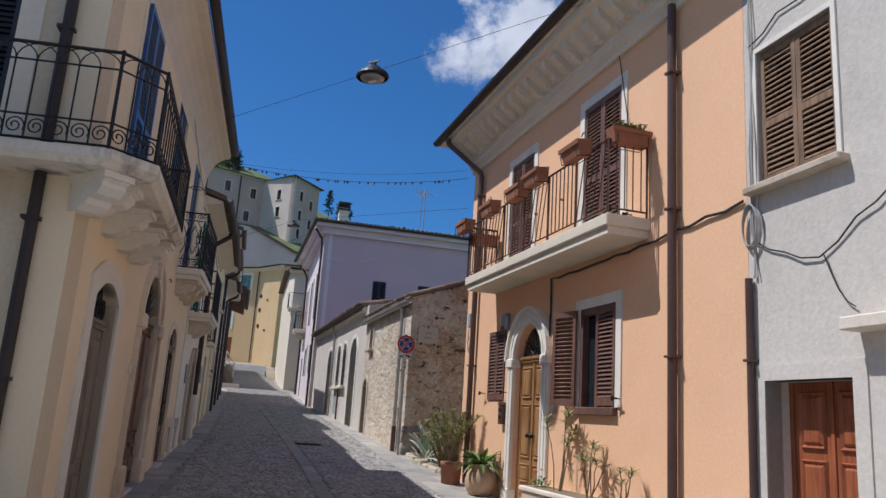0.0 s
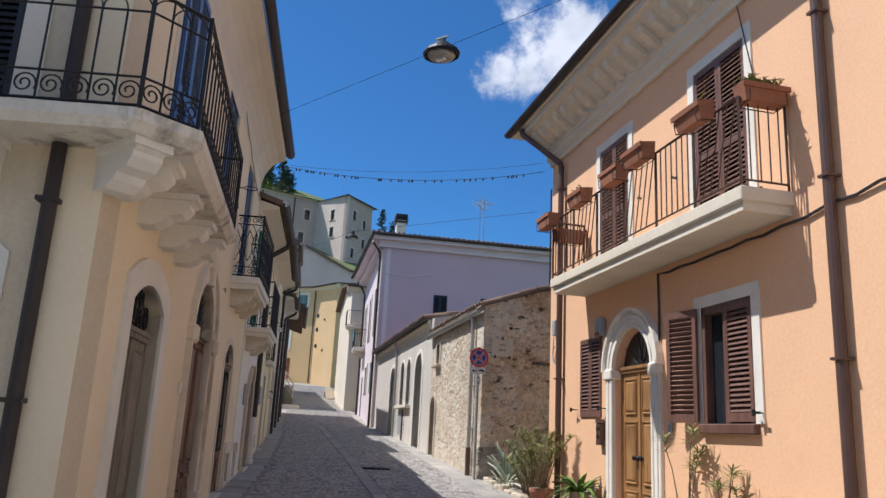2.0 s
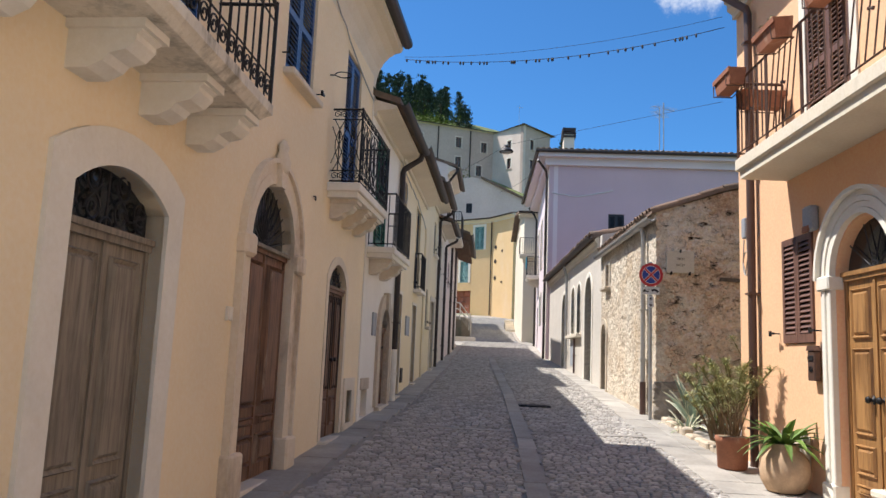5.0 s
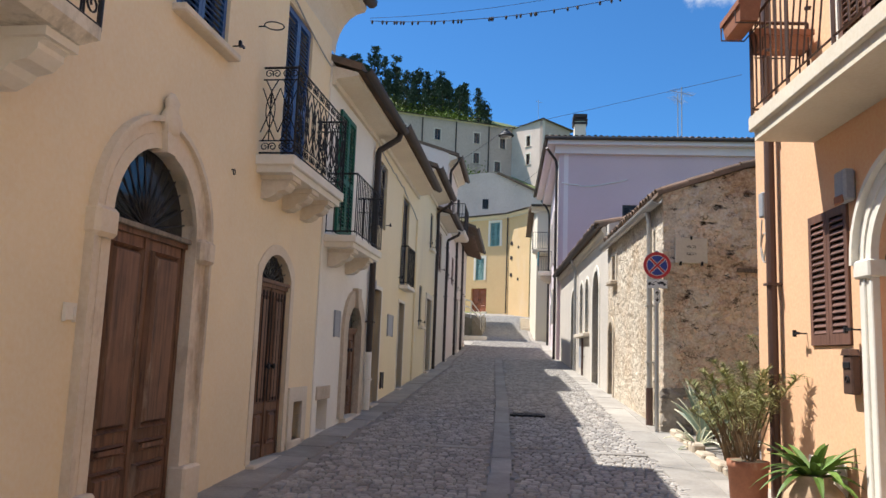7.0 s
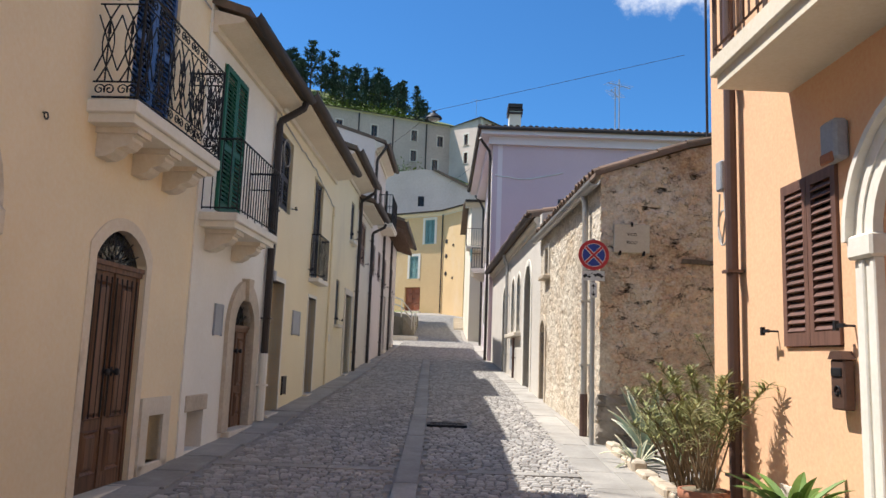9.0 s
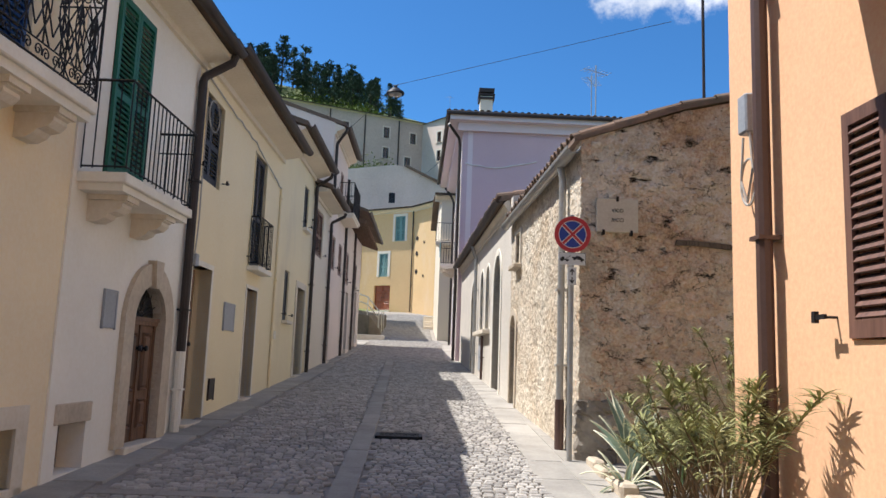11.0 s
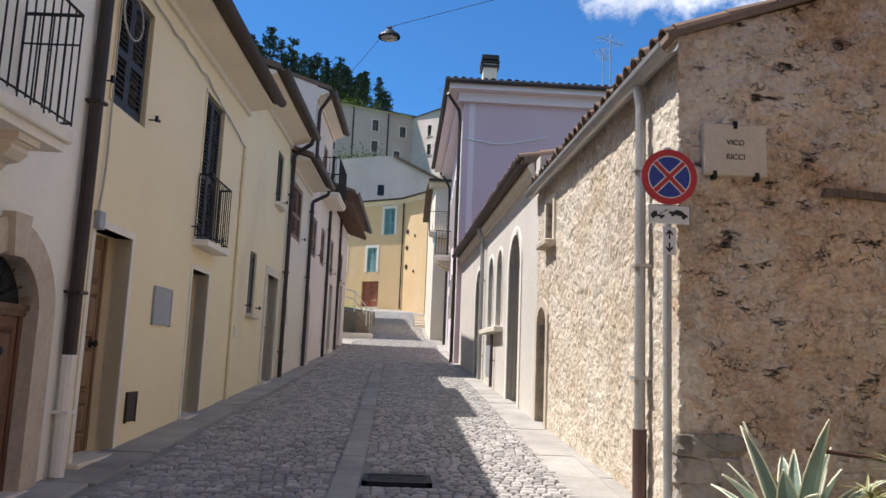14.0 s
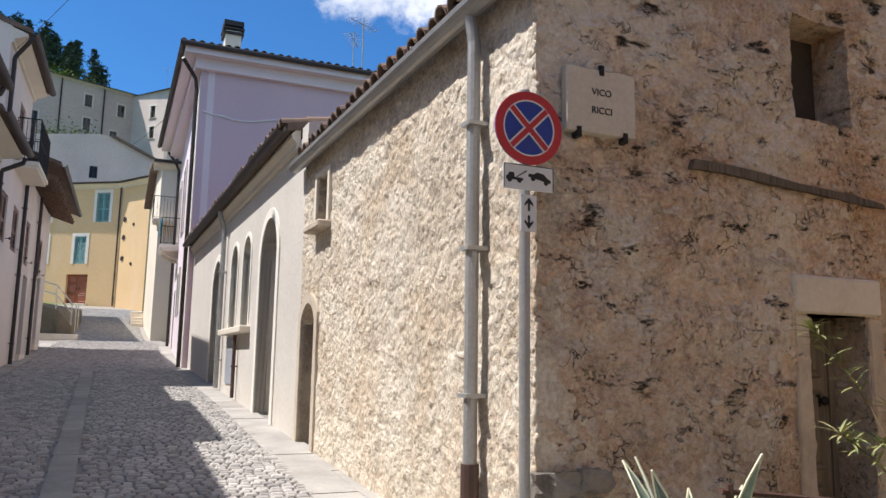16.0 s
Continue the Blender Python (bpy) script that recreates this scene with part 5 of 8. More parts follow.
for (x0, y0), (x1, y1) in zip(OUT, OUT[1:]):
    d = math.hypot(x1 - x0, y1 - y0)
    ang = math.degrees(math.atan2(y1 - y0, x1 - x0))
    top_rail = part("top_rail", bar(bmesh.new(), (x0, y0, ZA + RISE), (x1, y1, ZA + RISE), 0.016, 4), IRON, bal)
    for z, r in ((0.03, 0.011), (0.225, 0.009), (RISE - 0.15, 0.009)):
        part("rail", bar(bmesh.new(), (x0, y0, ZA + z), (x1, y1, ZA + z), r, 4), IRON, top_rail)
    n = max(2, round(d / 0.16))
    step = d / n
    bmesh_bar = finish(bar(bmesh.new(), (0, 0, 0.03), (0, 0, RISE - (0.15 if n > 3 else 0.02)), 0.0075, 6), IRON, "baluster")
    arch_me = finish(tube(bmesh.new(), [(-step * math.cos(math.pi * k / 10), 0, RISE - 0.15 + 0.14 * math.sin(math.pi * k / 10)) for k in range(11)], 0.006, 4), IRON, "top_arch")
    for k in range(n):
        f = k / n
        at = pose(lerp(x0, x1, f), lerp(y0, y1, f), ZA, 0, 0, ang)
        part("baluster", bmesh_bar, IRON, top_rail, at=at)
        if k:
            part("top_arch", arch_me, IRON, top_rail, at=at)
        part("scroll", spiral_me, IRON, top_rail, at=pose(lerp(x0, x1, f + 0.5 / n), lerp(y0, y1, f + 0.5 / n), ZA + 0.127, 0, 0, ang))
for x, y in OUT:
    part("post", bar(bmesh.new(), (x, y, ZA), (x, y, ZA + RISE + 0.02), 0.016, 6), IRON, bal)
part("rail", bar(bmesh.new(), (-0.74, 9.52, ZA + RISE), (-1.2, 9.52, ZA + RISE), 0.016, 4), IRON, bal)
for k in range(1, 4):
    part("baluster", bar(bmesh.new(), (-0.74 - k * 0.12, 9.52, ZA), (-0.74 - k * 0.12, 9.52, ZA + RISE), 0.0075, 6), IRON, bal)


def box_balcony(f, u0, u1, off, zb, zt, label, slab_mat, slab_label, corbels, cw=0.2, ch=0.24):
    t = thing("balcony", on(f, u0, 0), label, "balcony")
    L = u1 - u0
    bm = bmesh.new()
    box(bm, 0, L, -off, 0.04, zb + 0.4 * (zt - zb), zt, bevel=0.01)
    box(bm, 0.04, L - 0.04, -off + 0.04, 0.04, zb, zb + 0.42 * (zt - zb))
    part("slab", bm, slab_mat, t, slab_label)
    for c in corbels:
        corbel(t, pose(c, 0.02, zb), cw, off * 0.82, ch, LIME)
    return t, L


# ornate balcony of the yellow house
b2, L2 = box_balcony(FA, 6.32, 8.24, 0.42, 3.5, 3.68, "stone balcony with ornate black wrought iron railing", LIMEWHITE, "moulded pale stone slab", (0.3, 0.95, 1.6))
H2 = 0.94


def lattice(parent, p, q, z, h):
    """An ornate iron panel between p and q: rails, scroll bands, crossing arcs and a spear."""
    d = (Vector(q) - Vector(p)).length
    ang = math.degrees(math.atan2(q[1] - p[1], q[0] - p[0]))
    base = pose(p[0], p[1], z, 0, 0, ang)
    for zz, r in ((0.02, 0.01), (0.15, 0.008), (h - 0.13, 0.008), (h, 0.014)):
        part("rail", bar(bmesh.new(), (0, 0, zz), (d, 0, zz), r, 4), IRON, parent, at=base)
    n = max(1, round(d / 0.24))
    w = d / n
    sc = finish(spiral(0.05, 1.4, 16, 0.006), IRON, "scroll")
    bm = bmesh.new()
    hh = h - 0.28
    for s in (-1, 1):
        tube(bm, [(w / 2 + s * (w * 0.62) * math.cos(math.pi * (k / 12 - 0.5)) - s * w * 0.36, 0, 0.15 + hh * k / 12) for k in range(13)], 0.0065, 4)
        tube(bm, [(w / 2 - s * w * 0.5, 0, 0.15 + hh * 0.14), (w / 2 + s * w * 0.5, 0, 0.15 + hh * 0.86)], 0.006, 4)
    bar(bm, (w / 2, 0, 0.15), (w / 2, 0, 0.15 + hh * 0.62), 0.007, 5)
    bar(bm, (w / 2, 0, 0.15 + hh * 0.62), (w / 2, 0, 0.15 + hh * 0.85), 0.018, 4, 0.001)
    me = finish(bm, IRON, "lattice_panel")
    for k in range(n):
        part("lattice_panel", me, IRON, parent, "crossing iron arcs with a spear", at=base @ Matrix.Translation((k * w, 0, 0)))
        for zz in (0.085, h - 0.065):
            part("scroll", sc, IRON, parent, at=base @ Matrix.Translation((k * w + w * 0.3, 0, zz)))
            part("scroll", sc, IRON, parent, at=base @ Matrix.Translation((k * w + w * 0.74, 0, zz)) @ Matrix.Rotation(math.pi, 4, "Z"))


lattice(b2, (0.02, -0.02), (0.02, -0.40), 3.68, H2)
lattice(b2, (0.02, -0.40), (L2 - 0.02, -0.40), 3.68, H2)
lattice(b2, (L2 - 0.02, -0.40), (L2 - 0.02, -0.02), 3.68, H2)
for p in ((0.02, -0.4), (L2 - 0.02, -0.4)):
    part("post", bar(bmesh.new(), (*p, 3.68), (*p, 3.68 + H2 + 0.02), 0.014, 6), IRON, b2)


def bar_rail(parent, pts, z, h, gap, mat=IRON, r=0.007, mid=None):
    me = finish(bar(bmesh.new(), (0, 0, 0.03), (0, 0, h), r, 6), mat, "baluster")
    for p, q in zip(pts, pts[1:]):
        p, q = Vector(p), Vector(q)
        top_rail = part("top_rail", bar(bmesh.new(), (*p, z + h), (*q, z + h), 0.014, 4), mat, parent)
        for zz, rr in ((0.05, 0.009),) + (((mid, 0.007),) if mid else ()):
            part("rail", bar(bmesh.new(), (*p, z + zz), (*q, z + zz), rr, 4), mat, top_rail)
        n = max(1, round((q - p).length / gap))
        for k in range(n):
            c = p.lerp(q, k / n)
            part("baluster", me, mat, top_rail, at=Matrix.Translation((c.x, c.y, z)))
    q = pts[-1]
    part("baluster", me, mat, top_rail, at=Matrix.Translation((q[0], q[1], z)))


# balcony of the white house
b3, L3 = box_balcony(FW, 0.06, 1.78, 0.44, 3.08, 3.24, "small stone balcony with plain black iron bars", LIMEWHITE, "moulded pale stone slab", (0.35, 1.3))
bar_rail(b3, [(0.02, -0.02), (0.02, -0.42), (L3 - 0.02, -0.42), (L3 - 0.02, -0.02)], 3.24, 0.84, 0.1)
part("rail", bar(bmesh.new(), (L3 - 0.02, -0.42, 3.86), (L3 - 0.02, -0.02, 3.86), 0.008, 4), IRON, b3)
# small rail of the french window
b5 = thing("balcony", on(FC, 3.05, 0), "shallow stone ledge with bulging black iron rail", "balcony")
part("slab", boxm(0, 1.02, -0.2, 0.02, 3.05, 3.13, bevel=0.01), LIMEWHITE, b5, "thin stone ledge")
bar_rail(b5, [(0.02, -0.02), (0.02, -0.17), (1.0, -0.17), (1.0, -0.02)], 3.13, 0.82, 0.1)

# long balcony of the orange house
bo, LB = box_balcony(FO, 1.43, 6.3, 0.57, 3.70, 3.93, "long concrete balcony with brown iron railing", CONCRETE, "cream painted concrete slab", ())
HB, YB = 0.9, -0.54
for p, q in (((0.03, -0.03), (0.03, YB)), ((0.03, YB), (LB - 0.03, YB)), ((LB - 0.03, YB), (LB - 0.03, -0.03))):
    top_rail = part("top_rail", bar(bmesh.new(), (*p, 3.93 + HB), (*q, 3.93 + HB), 0.018, 4), BROWNIRON, bo)
    part("rail", bar(bmesh.new(), (*p, 4.0), (*q, 4.0), 0.012, 4), BROWNIRON, top_rail)
    if p[0] < q[0]:
        front_rail = top_rail
panels = 6
pw = (LB - 0.06) / panels
up_me = finish(bar(bmesh.new(), (0, 0, 0.07), (0, 0, HB), 0.009, 4), BROWNIRON, "baluster")
dia = bmesh.new()
bar(dia, (0.0, 0, 0.08), (pw / 4, 0, HB - 0.01), 0.008, 4)
dia_me = finish(dia, BROWNIRON, "diagonal_bar")
for k in range(panels + 1):
    part("post", bar(bmesh.new(), (0.03 + k * pw, YB, 3.9), (0.03 + k * pw, YB, 3.93 + HB + 0.01), 0.018, 4), BROWNIRON, bo)
for k in range(panels):
    if k % 2 == 0:
        for j in range(1, 7):
            part("baluster", up_me, BROWNIRON, front_rail, at=Matrix.Translation((0.03 + k * pw + j * pw / 7, YB, 3.93)))
    else:
        for s in range(5):
            part("diagonal_bar", dia_me, BROWNIRON, front_rail, at=Matrix.Translation((0.05 + k * pw + s * pw / 6, YB, 3.93)))
for x in (0.03, LB - 0.03):
    for j in range(1, 5):
        part("baluster", up_me, BROWNIRON, bo, at=Matrix.Translation((x, YB * j / 5, 3.93)))
    part("post", bar(bmesh.new(), (x, -0.03, 3.9), (x, -0.03, 3.93 + HB), 0.016, 4), BROWNIRON, bo)
ROSE = finish(tube(bmesh.new(), [(-0.04, 0, 0), (-0.03, 0, 0.02), (0, 0, 0), (0.03, 0, -0.02), (0.04, 0, 0)], 0.012, 5), BROWNIRON, "rosette")
for k in range(panels):
    part("rosette", ROSE, BROWNIRON, front_rail, at=Matrix.Translation((0.03 + (k + 0.5) * pw, YB, 4.4)))


# ---- plants ----
def blade(bm, p, way, length_, width, droop=0.3, segs=4, fold=0.15):
    """One leaf: a tapering, drooping blade with a folded midrib."""
    p, way = Vector(p), Vector(way).normalized()
    side = way.cross(Vector((0, 0, 1)))
    side = side.normalized() if side.length > 0.01 else Vector((1, 0, 0))
    rows = []
    for k in range(segs + 1):
        f = k / segs
        w = width * (0.35 + 1.3 * f - 1.65 * f * f) if f < 1 else 0.0
        c = p + way * length_ * f + Vector((0, 0, -droop * length_ * f * f))
        n = side.cross(way)
        rows.append([bm.verts.new(c - side * w / 2 + n * fold * w), bm.verts.new(c), bm.verts.new(c + side * w / 2 + n * fold * w)])
    for a, b in zip(rows, rows[1:]):
        for k in (0, 1):
            bm.faces.new((a[k], a[k + 1], b[k + 1], b[k]))


def rand_way(r, up=0.2):
    a = r.uniform(0, math.tau)
    return Vector((math.cos(a), math.sin(a), r.uniform(-0.2, 1.0) + up))


def oleander(name, m, stems, height, spread, leaves, label, seed, leafmat=LEAF, leaf_len=0.13, lean=(0, 0), tips=False):
    r = random.Random(seed)
    t = thing(name, m, label, "plant")
    lbm = bmesh.new()
    for s in range(stems):
        a = r.uniform(0, math.tau)
        top = Vector((math.cos(a) * spread * r.uniform(0.3, 1) + lean[0], math.sin(a) * spread * r.uniform(0.3, 1) + lean[1], height * r.uniform(0.55, 1)))
        pts = [Vector((0.04 * math.cos(a), 0.04 * math.sin(a), 0)).lerp(top, f) + Vector((r.uniform(-.02, .02), r.uniform(-.02, .02), 0.12 * height * math.sin(f * 3.1))) for f in (0, .25, .5, .75, 1)]
        part("stem", tube(bmesh.new(), pts, 0.009, 5, taper=0.4), STEM, t)
        for k in range(leaves // stems):
            f = 1 - 0.3 * r.random() ** 2 if tips else 0.3 + 0.7 * r.random() ** 0.6
            i = min(3, int(f * 4))
            c = pts[i].lerp(pts[i + 1], f * 4 - i)
            blade(lbm, c, rand_way(r), leaf_len * r.uniform(0.7, 1.3), leaf_len * 0.17, 0.25, 3)
    part("foliage", lbm, leafmat, t, "narrow pointed leaves, some yellowed")
    return t


def pot(m, profile, label, mat, name="plant_pot"):
    t = thing(name, m, label, "pot")
    part("body", lathe(bmesh.new(), profile, 28), mat, t, smooth=True)
    part("soil", lathe(bmesh.new(), [(0.01, profile[-3][1]), (profile[-3][0] * 0.97, profile[-3][1]), (0.01, profile[-3][1] + 0.01)], 16), EARTH, t)
    return t


# flower boxes on the rail
r = random.Random(3)
def flower_box(x, y, z, rz, label, plants, tilt=0):
    t = thing("flower_box", on(FO, 1.43 + x, z, y) @ pose(0, 0, 0, tilt, 0, rz), label, "flower box", "flower boxes on the balcony")
    bm = bmesh.new()
    w, d, h = 0.5, 0.19, 0.18
    lo = [bm.verts.new((sx * w * 0.43, sy * d * 0.4, 0)) for sx, sy in ((-1, -1), (1, -1), (1, 1), (-1, 1))]
    hi = [bm.verts.new((sx * w * 0.5, sy * d * 0.5, h)) for sx, sy in ((-1, -1), (1, -1), (1, 1), (-1, 1))]
    inn = [bm.verts.new((sx * w * 0.47, sy * d * 0.44, h)) for sx, sy in ((-1, -1), (1, -1), (1, 1), (-1, 1))]
    dn = [bm.verts.new((sx * w * 0.46, sy * d * 0.43, h - 0.05)) for sx, sy in ((-1, -1), (1, -1), (1, 1), (-1, 1))]
    for a, b in ((lo, hi), (hi, inn), (inn, dn)):
        for k in range(4):
            bm.faces.new((a[k], a[(k + 1) % 4], b[(k + 1) % 4], b[k]))
    bm.faces.new(lo[::-1])
    bm.faces.new(dn)
    part("box", bm, TERRACOTTA, t)
    part("rim", box(bmesh.new(), -w / 2 - 0.012, w / 2 + 0.012, -d / 2 - 0.012, -d / 2 + 0.004, h - 0.05, h + 0.003), TERRACOTTA, t)
    part("bracket", tube(bmesh.new(), [(-0.2, -d / 2 - 0.02, 0.1), (-0.2, -d / 2 - 0.02, -0.015), (-0.2, d / 2, -0.015), (0.2, d / 2, -0.015), (0.2, -d / 2 - 0.02, -0.015), (0.2, -d / 2 - 0.02, 0.1)], 0.008, 4), BROWNIRON, t)
    if plants:
        lb = bmesh.new()
        for k in range(plants):
            c = (r.uniform(-w * 0.42, w * 0.42), r.uniform(-0.06, 0.06), h - 0.03 + r.uniform(0, 0.1))
            blade(lb, c, rand_way(r, 0.6), r.uniform(0.08, 0.17), 0.045, 0.4, 2)
        part("foliage", lb, LEAF, t, "sparse dry green leaves")
    return t


for x, y, z, rz, lab, pl, ti in ((LB - 0.02, -0.29, 4.78, 90, "terracotta flower box with trailing green plants", 150, 0), (LB - 0.55, YB - 0.14, 4.72, 0, "terracotta flower box tilted on the rail", 6, 10),
                              (LB - 1.75, YB - 0.14, 4.73, 0, "terracotta flower box with dry soil", 5, 8), (LB - 2.45, YB - 0.13, 4.70, 0, "small terracotta flower box", 8, 0),
                              (LB - 3.5, YB - 0.13, 4.72, 0, "terracotta flower box with a few shoots", 14, 6), (LB - 4.72, YB - 0.13, 4.70, 0, "terracotta flower box at the rail end", 5, 0),
                              (LB - 4.78, -0.3, 4.52, 90, "terracotta flower box hung on the side rail", 5, 0)):
    flower_box(x, y, z, rz, lab, pl, ti)

# ---- the orange house: openings and fittings ----
t = thing(numbered("window"), on(FO, 5.12, 1.78), "ground floor window, one brown shutter swung open", "window", kind="structure")
w, h = 0.92, 1.27
part("surround", band(bmesh.new(), arch(w, h, 0), arch(w + 0.26, h + 0.13, 0), -0.02, 0.02), LIMEWHITE, t, "white painted band")
part("sill", boxm(-w / 2 - 0.02, w / 2 + 0.04, -0.07, 0.1, -0.1, 0.0, bevel=0.01), DARKWOOD, t, "brown wooden sill")
bm = bmesh.new()
for a in ((-w / 2, -w / 2 + 0.07, 0, h), (w / 2 - 0.07, w / 2, 0, h), (-w / 2, w / 2, h - 0.09, h), (-0.05, 0.05, 0, h)):
    box(bm, a[0], a[1], -0.01, 0.1, a[2], a[3])
cas = part("casement", bm, DARKWOOD, t)
part("pane", boxm(-w / 2 + 0.07, w / 2 - 0.07, 0.08, 0.088, 0, h), GLASS, cas, "dark window glass")
part("curtain", prism(bmesh.new(), [(-w / 2 + 0.07, 0.0), (-0.03, 0.0), (-0.03, h - 0.1), (-w / 2 + 0.07, h - 0.1)], 0.14, 0.15), LINEN, t, "beige curtain behind the glass")
shutter(t, w / 2, h - 0.02, DARKWOOD, pose(-w / 2 - 0.02, -0.045, 0.01, 0, 0, 180 + 14), False, label="open louvred shutter leaf")
shutter(t, w / 2, h - 0.06, DARKWOOD, pose(0.0, -0.03, 0.02), False, label="closed louvred shutter leaf")
hook(t, w / 2 + 0.12, 0.1)
hook(t, -w / 2 - 0.4, 0.35)
t = window(on(FO, 1.68, 1.88), 0.74, 1.16, "small window with closed brown louvred shutters", DARKWOOD, mid=False, recess=-0.02)
window(on(FO, 5.15, 3.95), 1.0, 1.95, "balcony door with brown louvred shutters in a white band", DARKWOOD, LIMEWHITE, 0.13, recess=-0.01)
window(on(FO, 2.48, 3.95), 0.92, 1.9, "balcony door with brown louvred shutters in a white band", DARKWOOD, LIMEWHITE, 0.13, recess=-0.01)
d = door(on(FO, 3.02, 0.36), 1.06, 2.1, "honey-coloured panelled front door in a fluted stone arch", HONEYWOOD, rise=0.53, fan=0.02, recess=0.09, rows=(0.13, 0.3, 0.72), fan_scroll=False, spokes=5)
for s in (-1, 1):
    bm = bmesh.new()
    for k in range(4):
        box(bm, s * 0.535 + s * k * 0.055 - (0.05 if s < 0 else 0), s * 0.535 + s * k * 0.055 + (0.05 if s > 0 else 0), -0.06 + 0.012 * (k % 2), 0.08, 0.18, 2.02, bevel=0.008)
    box(bm, s * 0.645 - 0.12, s * 0.645 + 0.12, -0.08, 0.08, 0.0, 0.19, bevel=0.015)
    box(bm, s * 0.645 - 0.125, s * 0.645 + 0.125, -0.085, 0.08, 2.02, 2.16, bevel=0.015)
    part("pilaster", bm, LIMEWHITE, d, "fluted white stone pilaster")
for k in range(4):
    a, b = 1.07 + 0.11 * k, 1.07 + 0.11 * (k + 1) - 0.012
    part("archivolt", band(bmesh.new(), arch(a, 2.14, a / 2, 18, 2.13), arch(b, 2.14, b / 2, 18, 2.13), -0.06 + 0.012 * (k % 2), 0.08), LIMEWHITE, d, "moulded white stone arch")
part("cornice", band(bmesh.new(), arch(1.50, 2.14, 0.75, 18, 2.13), arch(1.58, 2.14, 0.79, 18, 2.13), -0.1, 0.05), LIMEWHITE, d, "moulded white stone arch")
# cornice with brackets
bm = bmesh.new()
prof = [(0, 6.3), (-0.05, 6.3), (-0.05, 6.36), (-0.12, 6.42), (-0.12, 6.5), (-0.16, 6.52), (-0.16, 6.62), (-0.5, 6.86), (-0.56, 6.86), (-0.56, 7.0), (0, 7.0)]
rings = [[bm.verts.new((x, y, z)) for y, z in prof] for x in (-0.02, LO - 0.004)]
for k in range(len(prof)):
    j = (k + 1) % len(prof)
    bm.faces.new((rings[0][k], rings[0][j], rings[1][j], rings[1][k]))
bm.faces.new(rings[0])
bm.faces.new(rings[1][::-1])
part("cornice", bm, SOFFIT, house_o, "white moulded cornice")
den = bmesh.new()
da = [(-0.14, 6.54), (-0.26, 6.56), (-0.30, 6.62), (-0.42, 6.68), (-0.46, 6.76), (-0.46, 6.88), (-0.14, 6.88)]
v0, v1 = [den.verts.new((-0.06, *p)) for p in da], [den.verts.new((0.06, *p)) for p in da]
den.faces.new(v0)
den.faces.new(v1[::-1])
for k in range(len(da)):
    j = (k + 1) % len(da)
    den.faces.new((v0[k], v1[k], v1[j], v0[j]))
den_me = finish(den, CONCRETE, "bracket")
for k in range(24):
    part("bracket", den_me, CONCRETE, house_o, "scrolled plaster bracket", at=Matrix.Translation((0.2 + k * 0.325, 0, 0)))
bm = bmesh.new()
box(bm, -0.55, LO, -0.62, 0.1, 6.98, 7.02)
part("eave_board", bm, SOFFIT, house_o, "white painted eave board")
downpipe(house_o, 6.85, 0.2, 6.35, mat=COPPER, r=0.05, y=-0.08, label="brown copper downpipe")
downpipe(house_o, 0.6, 0.4, 6.1, mat=COPPER, r=0.05, y=-0.08, bend=(0.0, -0.62, 6.95), label="brown copper downpipe")
downpipe(house_v, 0.06, 0.1, 2.95, mat=COPPER, r=0.035, y=-0.05, label="brown cable conduit")

mb = thing("mailbox", on(FO, 2.1, 1.5, -0.012), "dark brown cast metal mailbox on the wall", "mailbox")
bm = boxm(-0.075, 0.075, -0.07, 0, 0, 0.3, bevel=0.01)
prism(bm, [(-0.085, 0.3), (0.085, 0.3), (0.05, 0.35), (-0.05, 0.35)], -0.08, 0)
part("body", bm, BROWNIRON, mb)
part("flap", boxm(-0.055, 0.055, -0.08, -0.068, 0.2, 0.25, bevel=0.004), IRON, mb)
part("badge", spiral(0.04, 1.2, 12, 0.006), IRON, mb, at=Matrix.Translation((0, -0.075, 0.11)))
num = thing("house_number", on(FO, 3.98, 2.44, -0.006), "small white house number plate with a brown rim", "sign")
part("plate", boxm(-0.075, 0.075, -0.012, 0, 0, 0.15, bevel=0.004), SIGNWHITE, num)


def letters(text, size, mat, parent, at, name="lettering", depth=0.002):
    cu = bpy.data.curves.new(name, "FONT")
    cu.body, cu.size, cu.align_x, cu.extrude = text, size, "CENTER", depth
    tmp = bpy.data.objects.new(name, cu)
    me = bpy.data.meshes.new_from_object(tmp)
    bpy.data.objects.remove(tmp)
    me.materials.clear()
    me.materials.append(mat)
    ob = new(name, me)
    ob.parent = parent
    ob.matrix_basis = at @ pose(0, 0, 0, 90, 0, 0)
    return ob


letters("15", 0.1, BROWNIRON, num, Matrix.Translation((0, -0.014, 0.04)))
bell = thing("door_bell", on(FO, 3.95, 1.68, -0.006), "small grey door bell panel", "door bell")
part("panel", boxm(-0.04, 0.04, -0.025, 0, 0, 0.16, bevel=0.006), GREYMETAL, bell)
part("button", boxm(-0.015, 0.015, -0.032, -0.02, 0.1, 0.12), SIGNWHITE, bell)
alarm = thing("wall_siren", on(FO, 2.12, 3.02, -0.006), "grey siren box with orange lens on the wall", "siren")
part("body", boxm(-0.09, 0.09, -0.1, 0, 0, 0.26, bevel=0.02), GREYMETAL, alarm)
part("lens", boxm(-0.07, 0.07, -0.115, -0.09, -0.02, 0.05, bevel=0.01), TERRACOTTA, alarm, "orange lens")
ebox = thing("junction_box", on(FO, 0.35, 3.22, -0.006), "grey plastic junction box with looped cable", "junction box")
